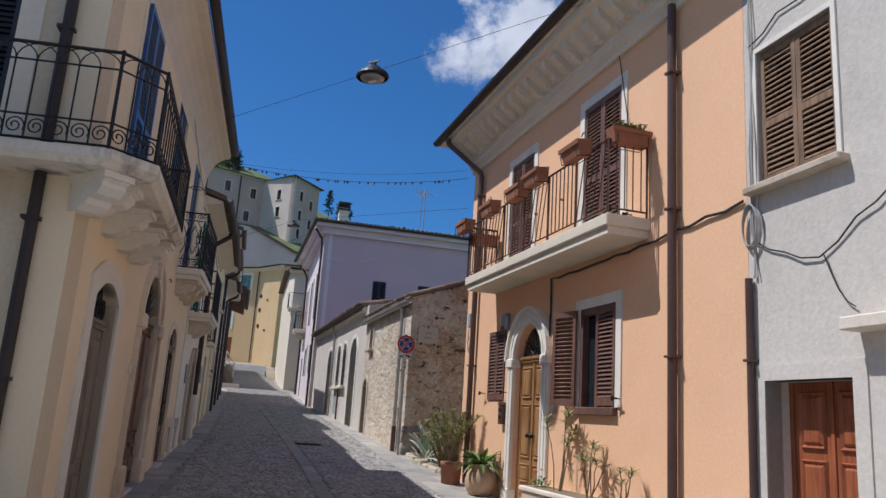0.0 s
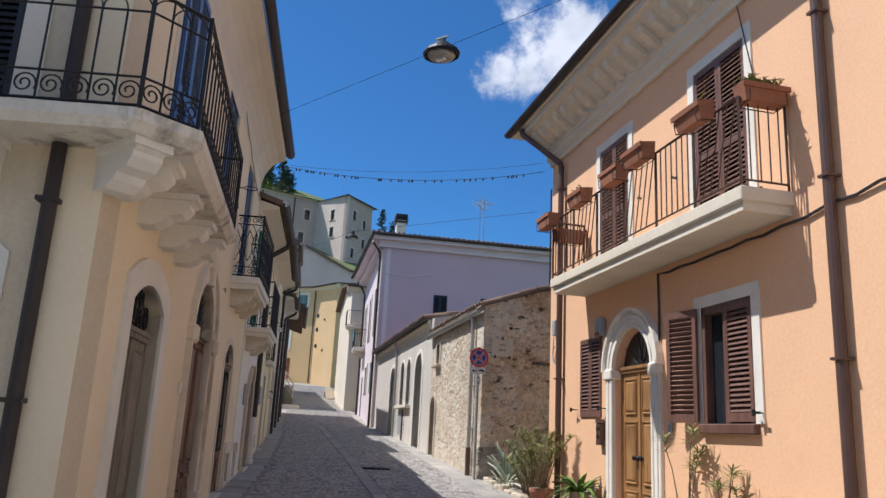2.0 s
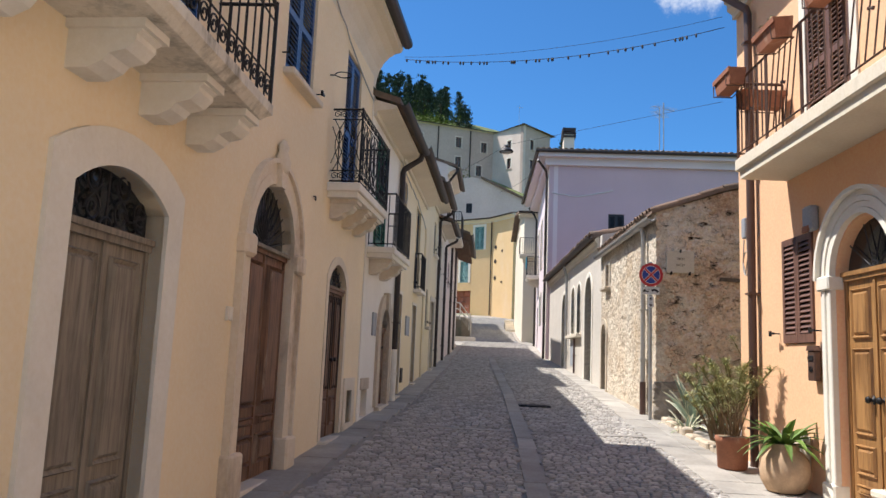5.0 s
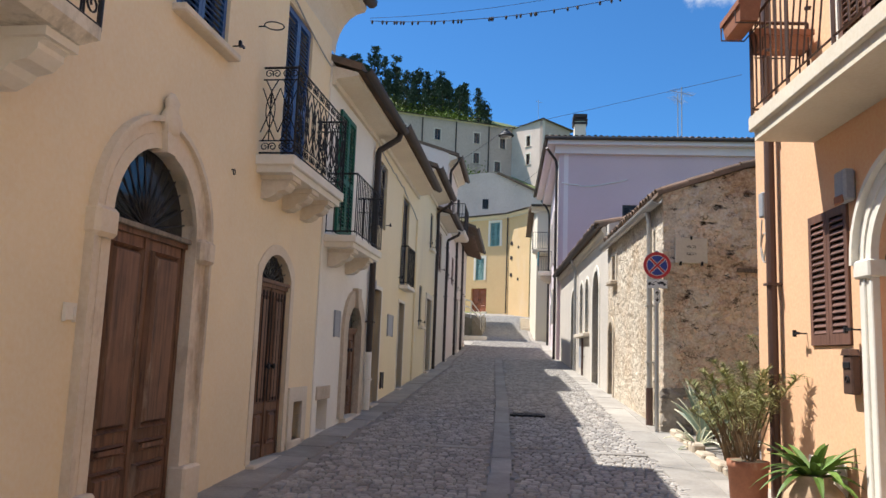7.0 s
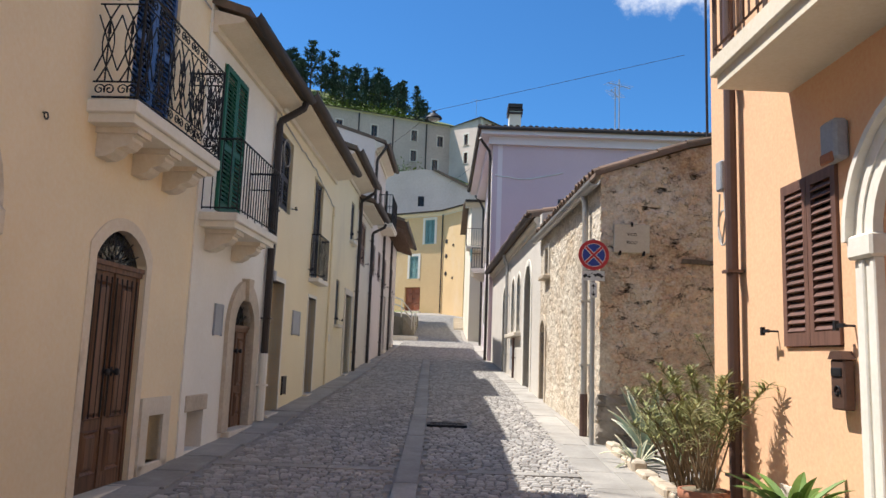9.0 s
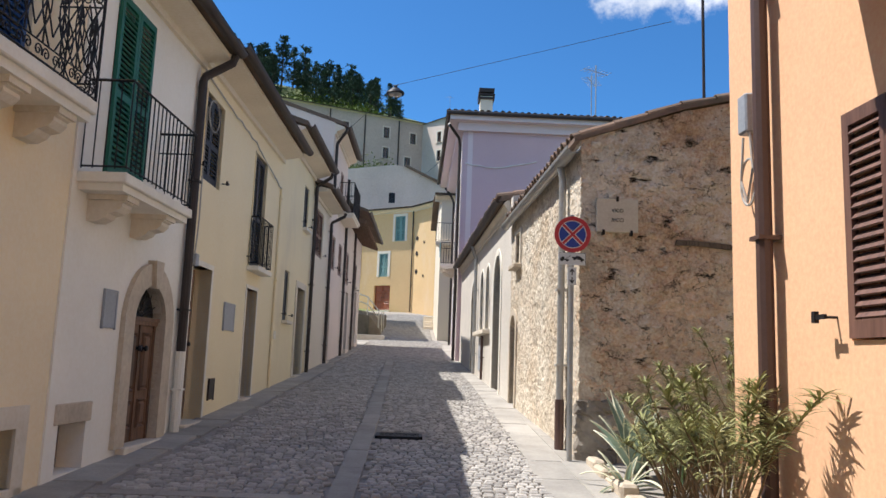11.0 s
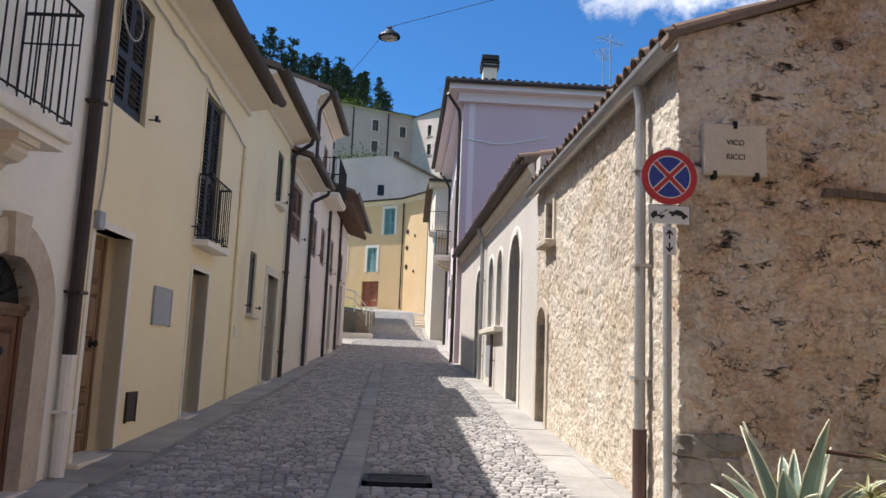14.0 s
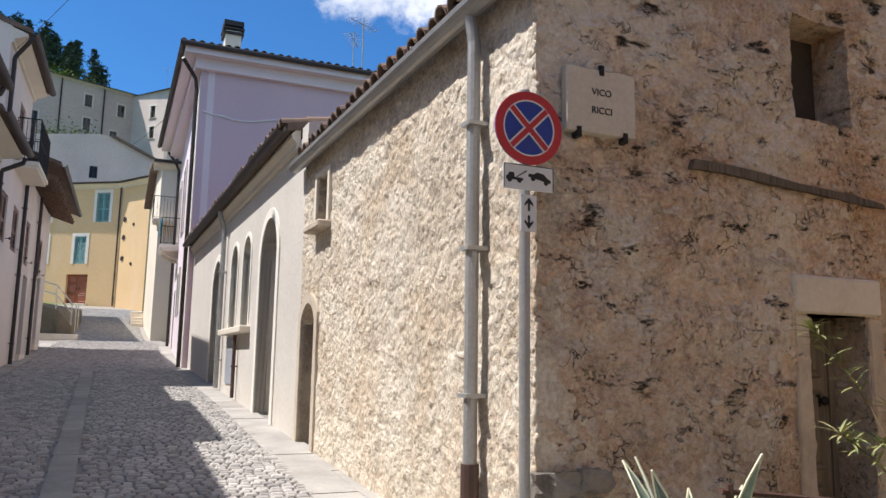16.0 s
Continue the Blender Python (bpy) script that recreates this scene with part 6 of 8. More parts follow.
part("body", boxm(-0.06, 0.06, -0.08, 0, 0, 0.26, bevel=0.012), GREYMETAL, ebox)
part("cable", tube(bmesh.new(), [(0.05, -0.05, 0), (0.1, -0.06, -0.25), (0.02, -0.06, -0.45), (-0.06, -0.06, -0.3), (-0.02, -0.06, -0.02)], 0.009, 5), GREYCABLE, ebox)
part("loop", tube(bmesh.new(), [(0.02 + 0.1 * math.cos(k * math.tau / 20), -0.05, -0.32 + 0.15 * math.sin(k * math.tau / 20)) for k in range(20)], 0.009, 5, closed=True), GREYCABLE, ebox)
plq = thing("wall_slab", on(FO, 1.55, 0.62, -0.012), "grey stone slab set in the wall", "slab")
part("slab", boxm(-0.35, 0.35, -0.01, 0, 0, 0.32, bevel=0.004), LIME, plq)


def wall_cable(f, pts, r_, mat, label, name="cable"):
    t = thing(name, f, label, "cable")
    full = []
    for (u0, z0), (u1, z1) in zip(pts, pts[1:]):
        n = max(2, int(abs(u1 - u0) / 0.25))
        for k in range(n):
            s = k / n
            full.append((lerp(u0, u1, s), -0.025 - 0.006 * math.sin(7 * u0 + 9 * s), lerp(z0, z1, s) - 0.03 * math.sin(math.pi * (s * max(1, n // 2) % 1))))
    full.append((pts[-1][0], -0.025, pts[-1][1]))
    part("strand", tube(bmesh.new(), full, r_, 5), mat, t)
    return t


wall_cable(FO, [(3.75, 2.7), (3.75, 3.62), (6.1, 3.64), (6.8, 3.68), (7.93, 3.72)], 0.016, CABLE, "dark cable running along the orange wall")
wall_cable(FO, [(5.6, 6.3), (5.85, 5.2)], 0.007, CABLE, "thin dark cable hanging to the balcony")
for k, (a, b, c) in enumerate(((0.08, 0.12, 0.10), (0.14, 0.10, 0.16), (0.05, 0.16, 0.08))):
    wall_cable(FV, [(a, 7.0), (b, 5.4), (a + 0.03, 4.2), (c, 3.4), (b, 2.95)], 0.008, GREYCABLE, "grey cable hanging down the white wall")
wall_cable(FV, [(0.1, 5.25), (0.5, 5.42), (1.6, 5.5)], 0.008, CABLE, "dark cable over the window")
wall_cable(FV, [(0.12, 3.3), (0.5, 3.12), (0.9, 3.0), (1.3, 3.25), (1.7, 3.45)], 0.008, CABLE, "dark sagging cable on the white wall")
wall_cable(FV, [(0.95, 3.02), (1.1, 2.7), (1.25, 2.55)], 0.006, CABLE, "dark cable end on the white wall")
coil = thing("cable_coil", on(FV, 0.1, 3.42, -0.03), "coil of grey cable hung on the wall", "cable")
for k in range(4):
    bm = bmesh.new()
    tube(bm, [(0.13 * math.cos(j * math.tau / 20) * (1 - 0.08 * k), -0.012 * k, 0.2 * math.sin(j * math.tau / 20) + 0.01 * k) for j in range(20)], 0.008, 5, closed=True)
    part("loop", bm, GREYCABLE, coil)
window(on(FV, 0.66, 3.8), 0.95, 1.35, "window with weathered brown louvred shutters and stone sill", TANWOOD, LIMEWHITE, 0.05, sill=WORNSTONE, hooks=False)
for u in (3.6, 6.6):
    window(on(FV, u, 3.8), 0.95, 1.35, "window with weathered brown louvred shutters", TANWOOD, LIMEWHITE, 0.05, sill=WORNSTONE, hooks=False)
window(on(FV, 3.6, 1.0), 0.95, 1.35, "ground floor window with brown shutters", TANWOOD, LIMEWHITE, 0.05, sill=WORNSTONE, hooks=False)
door(on(FV, 0.68, 0.16), 0.98, 1.86, "red-brown varnished panelled double door", REDWOOD, recess=0.25, transom=True, rows=(0.35, 0.68), sur=(0.14, 0.015, GREYWHITE, "plain plaster band"), knobs=False)
part("ledge", boxm(1.25, 2.4, -0.2, 0.02, 2.35, 2.45, bevel=0.01), LIME, house_v, "projecting stone ledge")

# ---- the stone house: details ----
def roughen(ob, size, amp, scale):
    """Cuts the front of a wall fine and works it uneven."""
    me = ob.data
    bm = bmesh.new()
    bm.from_mesh(me)
    for _ in range(9):
        long = [e for e in bm.edges if e.calc_length() > size and all(abs(v.co.y) < 0.001 for v in e.verts)]
        if not long:
            break
        bmesh.ops.subdivide_edges(bm, edges=long, cuts=1)
        bmesh.ops.triangulate(bm, faces=[f for f in bm.faces if len(f.verts) > 3])
    for v in bm.verts:
        if abs(v.co.y) < 0.001:
            c = Vector((v.co.x, 0.0, v.co.z)) + Vector((ob.matrix_basis.translation.y, 0, 0))
            a = noise.fractal(c * scale, 0.7, 2.0, 6)
            b = noise.noise(c * scale * 0.35)
            k = noise.fractal(c * scale * 2.7 + Vector((7.3, 0, 1.1)), 0.8, 2.0, 4)
            v.co.y -= amp * (0.9 * a + 0.5 * b + 0.35 * k)
    bm.to_mesh(me)
    bm.free()


roughen(gable_wall, 0.036, 0.030, 4.0)
for o in house_r.children:
    if o.name.startswith("street_wall"):
        roughen(o, 0.032, 0.014, 7.0)
FRL = FG.inverted() @ FR
post = thing("sign_post", pose(3.88, 17.38, street_z(17.2)), "no stopping sign over tow-away plates on a grey pole", "road sign")
zz = street_z(17.2)
part("pole", bar(bmesh.new(), (0, 0, -0.05), (0, 0, 2.72), 0.03, 14), ZINC, post, "galvanised steel pole", smooth=False)


def disc(r0, r1, y0, y1, z, n=40):
    bm = bmesh.new()
    if r0 <= 0:
        return prism(bm, [(r1 * math.cos(k * math.tau / n), z + r1 * math.sin(k * math.tau / n)) for k in range(n)], y0, y1)
    rows = [[bm.verts.new((rr * math.cos(k * math.tau / n), y, z + rr * math.sin(k * math.tau / n))) for k in range(n)] for rr, y in ((r0, y0), (r1, y0), (r1, y1), (r0, y1))]
    for a, b in zip(rows, rows[1:] + rows[:1]):
        for k in range(n):
            bm.faces.new((a[k], a[(k + 1) % n], b[(k + 1) % n], b[k]))
    return bm


ZS = 3.16 - zz
plate = part("sign_disc", disc(0, 0.203, -0.048, -0.036, ZS), SIGNBLUE, post, "round blue disc with red ring and cross")
part("ring", disc(0.158, 0.205, -0.052, -0.047, ZS), SIGNRED, plate, "red ring")
part("white_line", disc(0.150, 0.159, -0.0515, -0.047, ZS), SIGNWHITE, plate, "thin white line")
for a in (45, -45):
    ca, sa = math.cos(radians(a)), math.sin(radians(a))
    for wd, yy, mt, nm in ((0.024, -0.0505, SIGNWHITE, "white_edge"), (0.0145, -0.0535, SIGNRED, "cross_bar")):
        yy -= 0.0008 * (a > 0)
        part(nm, prism(bmesh.new(), [(x * ca - z * sa, ZS + x * sa + z * ca) for x, z in ((-0.153, -wd), (0.153, -wd), (0.153, wd), (-0.153, wd))], yy, -0.0475), mt, plate)
pl = part("tow_plate", boxm(-0.155, 0.155, -0.046, -0.036, 2.815 - zz, 2.955 - zz, bevel=0.004), SIGNWHITE, post, "white tow-away plate")
bm = bmesh.new()
zc = 2.865 - zz
prism(bm, [(-0.138, zc), (-0.035, zc), (-0.035, zc + 0.012), (-0.088, zc + 0.014), (-0.092, zc + 0.04), (-0.118, zc + 0.04), (-0.128, zc + 0.022), (-0.138, zc + 0.018)], -0.049, -0.0465)
prism(bm, [(-0.085, zc + 0.012), (-0.077, zc + 0.012), (-0.012, zc + 0.052), (-0.016, zc + 0.058)], -0.049, -0.0465)
prism(bm, [(-0.004, zc + 0.026), (0.132, zc - 0.002), (0.136, zc + 0.014), (0.112, zc + 0.026), (0.092, zc + 0.046), (0.05, zc + 0.054), (0.03, zc + 0.04), (0.0, zc + 0.042)], -0.049, -0.0465)
for x, z in ((-0.117, -0.002), (-0.058, -0.002), (0.025, 0.016), (0.105, -0.002)):
    prism(bm, [(x + 0.013 * math.cos(k * math.tau / 12), zc + z + 0.013 * math.sin(k * math.tau / 12)) for k in range(12)], -0.0495, -0.0465)
part("pictogram", bm, BLACKINK, pl, "black tow truck and car")
part("border", band(bmesh.new(), [(-0.148, 2.822 - zz), (-0.148, 2.948 - zz), (0.148, 2.948 - zz), (0.148, 2.822 - zz)], [(-0.152, 2.818 - zz), (-0.152, 2.952 - zz), (0.152, 2.952 - zz), (0.152, 2.818 - zz)], -0.048, -0.0465), BLACKINK, pl)
pl = part("arrow_plate", boxm(-0.05, 0.05, -0.046, -0.036, 2.59 - zz, 2.79 - zz, bevel=0.004), SIGNWHITE, post, "white plate with two black arrows")
for s in (-1, 1):
    zc = 2.69 - zz
    part("arrow", prism(bmesh.new(), [(-0.006, zc + s * 0.012), (0.006, zc + s * 0.012), (0.006, zc + s * 0.055), (0.026, zc + s * 0.038), (0.026, zc + s * 0.052), (0, zc + s * 0.085), (-0.026, zc + s * 0.052), (-0.026, zc + s * 0.038), (-0.006, zc + s * 0.055)], -0.049, -0.0465), BLACKINK, pl)
part("clamp", boxm(-0.04, 0.04, -0.036, 0.034, ZS - 0.02, ZS + 0.02), GREYMETAL, post)

plaque = thing("street_plaque", on(FG, 0.41, 3.415, -0.03), "pale stone street name plaque held by iron clips", "sign")
part("plate", boxm(-0.24, 0.24, -0.03, 0.03, -0.195, 0.195, bevel=0.006), PLAQUE, plaque)
letters("VICO", 0.058, BLACKINK, plaque, Matrix.Translation((0, -0.032, 0.035)))
letters("RICCI", 0.058, BLACKINK, plaque, Matrix.Translation((0, -0.032, -0.075)))
for x, z in ((-0.16, -0.2), (0.16, -0.2), (0, 0.19)):
    part("clip", boxm(x - 0.014, x + 0.014, -0.04, 0.03, z - 0.03, z + 0.03), IRON, plaque)
part("hood", prism(bmesh.new(), [(-0.1, 0.2), (0.1, 0.2), (0.08, 0.25), (0, 0.28), (-0.08, 0.25)], -0.02, 0.03), RUBBLE, plaque, "dark stone above the plaque")
OLDTIMBER = wood("cracked_old_timber", (0.15, 0.115, 0.085), (0.045, 0.032, 0.024), 0.85, 6.0, 0.6)
beam = thing("wall_beam", on(FG, 1.09, 3.135, -0.02), "cracked old timber beam set in the rubble wall", "beam")
part("timber", prism(bmesh.new(), [(0, -0.03), (0.25, -0.03), (0.6, -0.055), (1.0, -0.08), (1.35, -0.11), (1.7, -0.125), (1.68, -0.09), (1.3, -0.05), (0.9, -0.03), (0.5, 0.012), (0.2, 0.03), (0.02, 0.032)], -0.012, 0.06), OLDTIMBER, beam)
part("lintel", boxm(1.9, 2.7, -0.025, 0.3, 2.25, 2.5, bevel=0.015), LIME, house_r, "pale stone lintel")
for x in (1.9, 2.58):
    part("jamb", boxm(x, x + 0.13, -0.012, 0.3, 0.68, 2.24, bevel=0.012), WORNSTONE, house_r, "stone jamb")
d = door(on(FG, 2.3, 0.68), 0.5, 1.55, "old grey plank door in the gable", GREYWOOD, leaves=1, transom=False, step=False, recess=0.28)
dw = thing(numbered("window"), on(FG, 2.28, 3.57), "unglazed opening backed by a room-dark sheet", "window", kind="structure")
# Near-black sheet: the darkness of the room is put into its colour.
part("board", boxm(-0.27, 0.27, 0.3, 0.33, 0, 0.74), DARKROOM, dw, "dark sheet standing in for the unlit room")
d = door(on(FR, 0.4, 0.93), 0.56, 1.4, "narrow arched grey door in a stone frame", GREYWOOD, rise=0.2, leaves=1, transom=False, recess=0.2, sur=(0.11, 0.025, WORNSTONE, "worn stone arch"), fan_scroll=False, spokes=3)
w_ = thing(numbered("window"), on(FR, 0.8, 3.36), "small deep window with stone sill", "window", kind="structure")
part("surround", band(bmesh.new(), arch(0.42, 0.54, 0), arch(0.56, 0.6, 0), -0.03, 0.2), LIME, w_, "stone frame")
part("sill", boxm(-0.3, 0.3, -0.14, 0.1, -0.08, 0.0, bevel=0.015), WORNSTONE, w_, "worn stone sill")
part("board", boxm(-0.21, 0.21, 0.22, 0.25, 0, 0.54), DARKWOOD, w_, "dark wooden board")
gut = bmesh.new()
n = 8
rows = []
for x in (-0.15, LR + 0.1):
    rows.append([gut.verts.new((x, -0.11 + rr * math.cos(math.pi + k * math.pi / n), 4.2 + rr * math.sin(math.pi + k * math.pi / n))) for rr in (0.085, 0.073) for k in (range(n + 1) if rr == 0.085 else range(n, -1, -1))])
m_ = len(rows[0])
for k in range(m_):
    gut.faces.new((rows[0][k], rows[0][(k + 1) % m_], rows[1][(k + 1) % m_], rows[1][k]))
for q_ in rows:
    gut.faces.new(q_)
part("gutter", gut, ZINC, house_r, "weathered zinc gutter", at=FRL)
for x in (0.9, 2.3, 3.7, 4.9):
    part("gutter_bracket", boxm(x - 0.012, x + 0.012, -0.2, 0.0, 4.2, 4.215), ZINC, house_r, at=FRL)
bm = bmesh.new()
tube(bm, [(LR - 0.62, -0.08, 1.25), (LR - 0.62, -0.08, 3.95), (LR - 0.62, -0.09, 4.02), (LR - 0.62, -0.11, 4.14)], 0.043, 12)
pipe = part("downpipe", bm, ZINC, house_r, "weathered zinc downpipe", at=FRL)
for z in (1.7, 2.6, 3.4):
    part("pipe_clip", boxm(LR - 0.68, LR - 0.56, -0.14, 0.02, z - 0.013, z + 0.013), ZINC, pipe)
part("downpipe", bar(bmesh.new(), (LR - 0.62, -0.08, 0.6), (LR - 0.62, -0.08, 1.3), 0.056, 12), COPPER, house_r, "brown cast iron foot of the downpipe", at=FRL)

# roof tiles along the edges
def tile_mesh(r0=0.09, r1=0.075, ln=0.42, th=0.014):
    bm = bmesh.new()
    n = 6
    rows = []
    for y, rad in ((0, r0), (ln, r1)):
        for rr in (rad, rad - th):
            rows.append([bm.verts.new((rr * math.cos(math.pi * k / n), y, rr * math.sin(math.pi * k / n))) for k in range(n + 1)])
    for k in range(n):
        for a, b in ((0, 2), (1, 3), (0, 1), (2, 3)):
            bm.faces.new((rows[a][k], rows[a][k + 1], rows[b][k + 1], rows[b][k]))
    return finish(bm, TILE, "tile")


TILES = tile_mesh()
r = random.Random(11)


def tile_row(parent, base, x0, x1, y, z, slope, n_rows=2, pitch=0.2):
    x = x0
    while x < x1:
        for k in range(n_rows):
            part("tile", TILES, TILE, parent, at=base @ pose(x + r.uniform(-.015, .015), y + k * 0.34 * math.cos(slope) + r.uniform(-.02, .02), z + k * 0.34 * math.sin(slope) + r.uniform(-.008, .008), math.degrees(slope) + r.uniform(-2, 2), r.uniform(-4, 4), r.uniform(-3, 3)))
        x += pitch


tile_row(house_r, FRL, 0.05, LR + 0.1, -0.1, 4.31, 0.32, 3)
x = 0.1
for (xa, za), (xb, zb_) in zip(((0.0, 4.36), (1.2, 4.78), (2.45, 5.08), (3.9, 5.36)), ((1.2, 4.78), (2.45, 5.08), (3.9, 5.36), (6.0, 5.65))):
    n = int((xb - xa) / 0.36)
    for k in range(n):
        f = k / n
        sl = math.atan2(zb_ - za, xb - xa)
        for y in (0.06, 0.24):
            part("tile", TILES, TILE, house_r, at=pose(lerp(xa, xb, f), y, lerp(za, zb_, f) - 0.02, 0, 0, -90) @ pose(0, 0, 0, math.degrees(sl), r.uniform(-4, 4), r.uniform(-3, 3)))
tile_row(house_q, Matrix(), -0.1, LQ - 0.3, -0.24, 4.78, 0.2, 3)
tile_row(house_u, Matrix(), -0.5, 10.4, -0.5, 9.86, 0.25, 1, 0.22)
tile_row(house_u, u_local, -0.3, LU + 0.4, -0.5, 9.86, 0.25, 1, 0.22)
mast = thing("aerial_mast", on(FG, 1.64, 4.7, 0.5), "thin dark aerial mast on the roof", "aerial")
part("pole", bar(bmesh.new(), (0, 0, 0), (0, 0, 2.6), 0.02, 8), DARKPIPE, mast)

# ---- the low white house: doors, sills, pipes ----
door(on(FQ, 9.23, 1.08), 1.1, 2.25, "tall grey plank double door under a round arch", GREYWOOD, rise=0.5, fan=0.05, recess=0.3, fan_scroll=False, rows=(0.25, 0.5, 0.75), sur=(0.14, 0.02, LIMEWHITE, "pale plaster band"))
door(on(FQ, 4.35, 1.3), 1.1, 2.0, "grey double door under a round arch", GREYWOOD, rise=0.48, fan=0.05, recess=0.3, fan_scroll=False, sur=(0.12, 0.02, LIMEWHITE, "pale plaster band"))
for u in (7.53, 6.35):
    t = thing(numbered("window"), on(FQ, u, 2.42), "narrow arched window with grey pane", "window", kind="structure")
    surround(t, 0.66, 1.12, 0.33, 0.07, 0.015, LIMEWHITE, label="pale plaster band")
    part("pane", prism(bmesh.new(), arch(0.66, 1.12, 0.33)[0:], 0.25, 0.26), GLASS, t, "dull grey glass")
    bm = boxm(-0.02, 0.02, 0.22, 0.25, 0, 1.4)
    for z in (0.4, 0.8, 1.12):
        box(bm, -0.31, 0.31, 0.22, 0.25, z, z + 0.03)
    part("casement", bm, GREYWOOD, t)
part("ledge", boxm(5.85, 8.05, -0.16, 0.02, 2.32, 2.42, bevel=0.012), LIME, house_q, "stone ledge under the windows")
bm = boxm(6.0, 6.9, -0.02, 0.02, 1.5, 2.28)
part("panel", bm, GREYMETAL, house_q, "grey metal hatch")
downpipe(house_q, 5.4, 1.4, 4.3, mat=ZINC, y=-0.08, bend=(5.5, -0.2, 4.62), label="zinc downpipe")
downpipe(house_q, 7.1, 1.3, 2.3, mat=COPPER, y=-0.06, r=0.03, label="brown conduit")
bm = bmesh.new()
tube(bm, [(LU - 0.25, -0.08, 1.6), (LU - 0.25, -0.08, 8.9), (LU - 0.15, -0.12, 9.15), (LU + 0.3, -0.48, 9.5)], 0.05, 10)
part("downpipe", bm, DARKPIPE, house_u, "dark downpipe with a swan neck", at=u_local)
bm = bmesh.new()
tube(bm, [(0.2, -0.08, 1.9), (0.2, -0.08, 8.8), (0.1, -0.2, 9.1), (0.0, -0.48, 9.5)], 0.05, 10)
part("downpipe", bm, DARKPIPE, house_u, "dark downpipe with a swan neck", at=u_local)
bm = bmesh.new()
tube(bm, [(10.5, -0.54, 9.82), (-0.54, -0.54, 9.82), (-0.54, 9.9, 9.82)], 0.07, 8)
part("gutter", bm, DARKPIPE, house_u, "dark gutter")
part("corner_band", boxm(LU - 0.5, LU - 0.02, -0.015, 0.02, 1.2, 9.2), LIMEWHITE, house_u, "white corner band", at=u_local)
bg_, Lg = box_balcony(FU, 0.9, 2.7, 0.6, 5.5, 5.68, "stone balcony on the lilac house", LIMEWHITE, "pale stone slab", (0.2, 1.3))
bar_rail(bg_, [(0.02, -0.02), (0.02, -0.57), (Lg - 0.02, -0.57), (Lg - 0.02, -0.02)], 5.68, 0.9, 0.12)
bp, Lp = box_balcony(FP2, -0.25, 2.6, 0.6, 7.2, 7.38, "corner balcony with slender iron rail", PALE, "pale stone slab", (0.3, 1.6))
bar_rail(bp, [(0.02, 0.5), (0.02, -0.57), (Lp - 0.02, -0.57), (Lp - 0.02, -0.02)], 7.38, 0.9, 0.12)
towel = thing("towel", on(FU, 2.3, 6.15, -0.62), "turquoise cloth hung over the balcony rail", "cloth")
part("cloth", box(bmesh.new(), -0.25, 0.2, -0.015, 0.015, -0.12, 0.42, bevel=0.006), TOWEL, towel)

# ---- plants and pots by the walls ----
planter = thing("stone_planter", on(FO, 3.85, 0), "long low grey stone planter along the orange wall", "planter")
pz = street_z(8.9)
part("body", box(bmesh.new(), 0.0, 2.6, -0.42, -0.012, pz - 0.1, pz + 0.40, bevel=0.015), WORNSTONE, planter)
part("rim", box(bmesh.new(), -0.03, 2.63, -0.45, -0.012, pz + 0.40, pz + 0.46, bevel=0.012), LIME, planter)
part("soil", boxm(0.06, 2.54, -0.38, -0.05, pz + 0.45, pz + 0.465), EARTH, planter)
oleander("oleander", on(FO, 4.55, pz + 0.46, -0.22), 5, 1.05, 0.30, 150, "young oleander with sparse whorls of narrow leaves", 21, leaf_len=0.17, tips=True)
oleander("oleander", on(FO, 5.35, pz + 0.46, -0.22), 6, 0.62, 0.34, 170, "low oleander with narrow green leaves", 22, leaf_len=0.16, tips=True)
oleander("oleander", on(FO, 6.1, pz + 0.46, -0.22), 4, 0.42, 0.2, 80, "small dry oleander shoot", 23, leaf_len=0.13, tips=True)
gz_ = thing("geranium", on(FO, 4.05, pz + 0.46, -0.24), "small geranium with red blossoms", "plant")
bm, rb, r = bmesh.new(), bmesh.new(), random.Random(5)
for k in range(60):
    blade(bm, (r.uniform(-.12, .12), r.uniform(-.1, .1), r.uniform(0.0, 0.12)), rand_way(r, 0.3), r.uniform(0.05, 0.09), 0.05, 0.3, 2)
for c in ((-0.06, -0.05, 0.17), (0.05, -0.08, 0.2), (0.0, 0.02, 0.22)):
    for k in range(16):
        blade(rb, c, rand_way(r, 0.2), 0.035, 0.03, 0.2, 2)
part("foliage", bm, LEAFB, gz_, "round green leaves")
part("blossom", rb, RED, gz_, "bright red blossom")

POT1 = [(0.14, 0), (0.165, 0.02), (0.18, 0.3), (0.19, 0.31), (0.19, 0.37), (0.165, 0.37), (0.16, 0.32), (0.01, 0.32)]
pot(pose(3.9, 13.15, street_z(13.15)), POT1, "plain brown terracotta cylinder pot", TERRACOTTA)
POT2 = [(0.14, 0), (0.18, 0.015), (0.235, 0.12), (0.25, 0.22), (0.225, 0.33), (0.165, 0.40), (0.14, 0.42), (0.15, 0.47), (0.14, 0.475), (0.12, 0.43), (0.01, 0.42)]
pot(pose(4.05, 12.0, street_z(12.0)), POT2, "round pale clay pot with a narrow neck", CLAY)


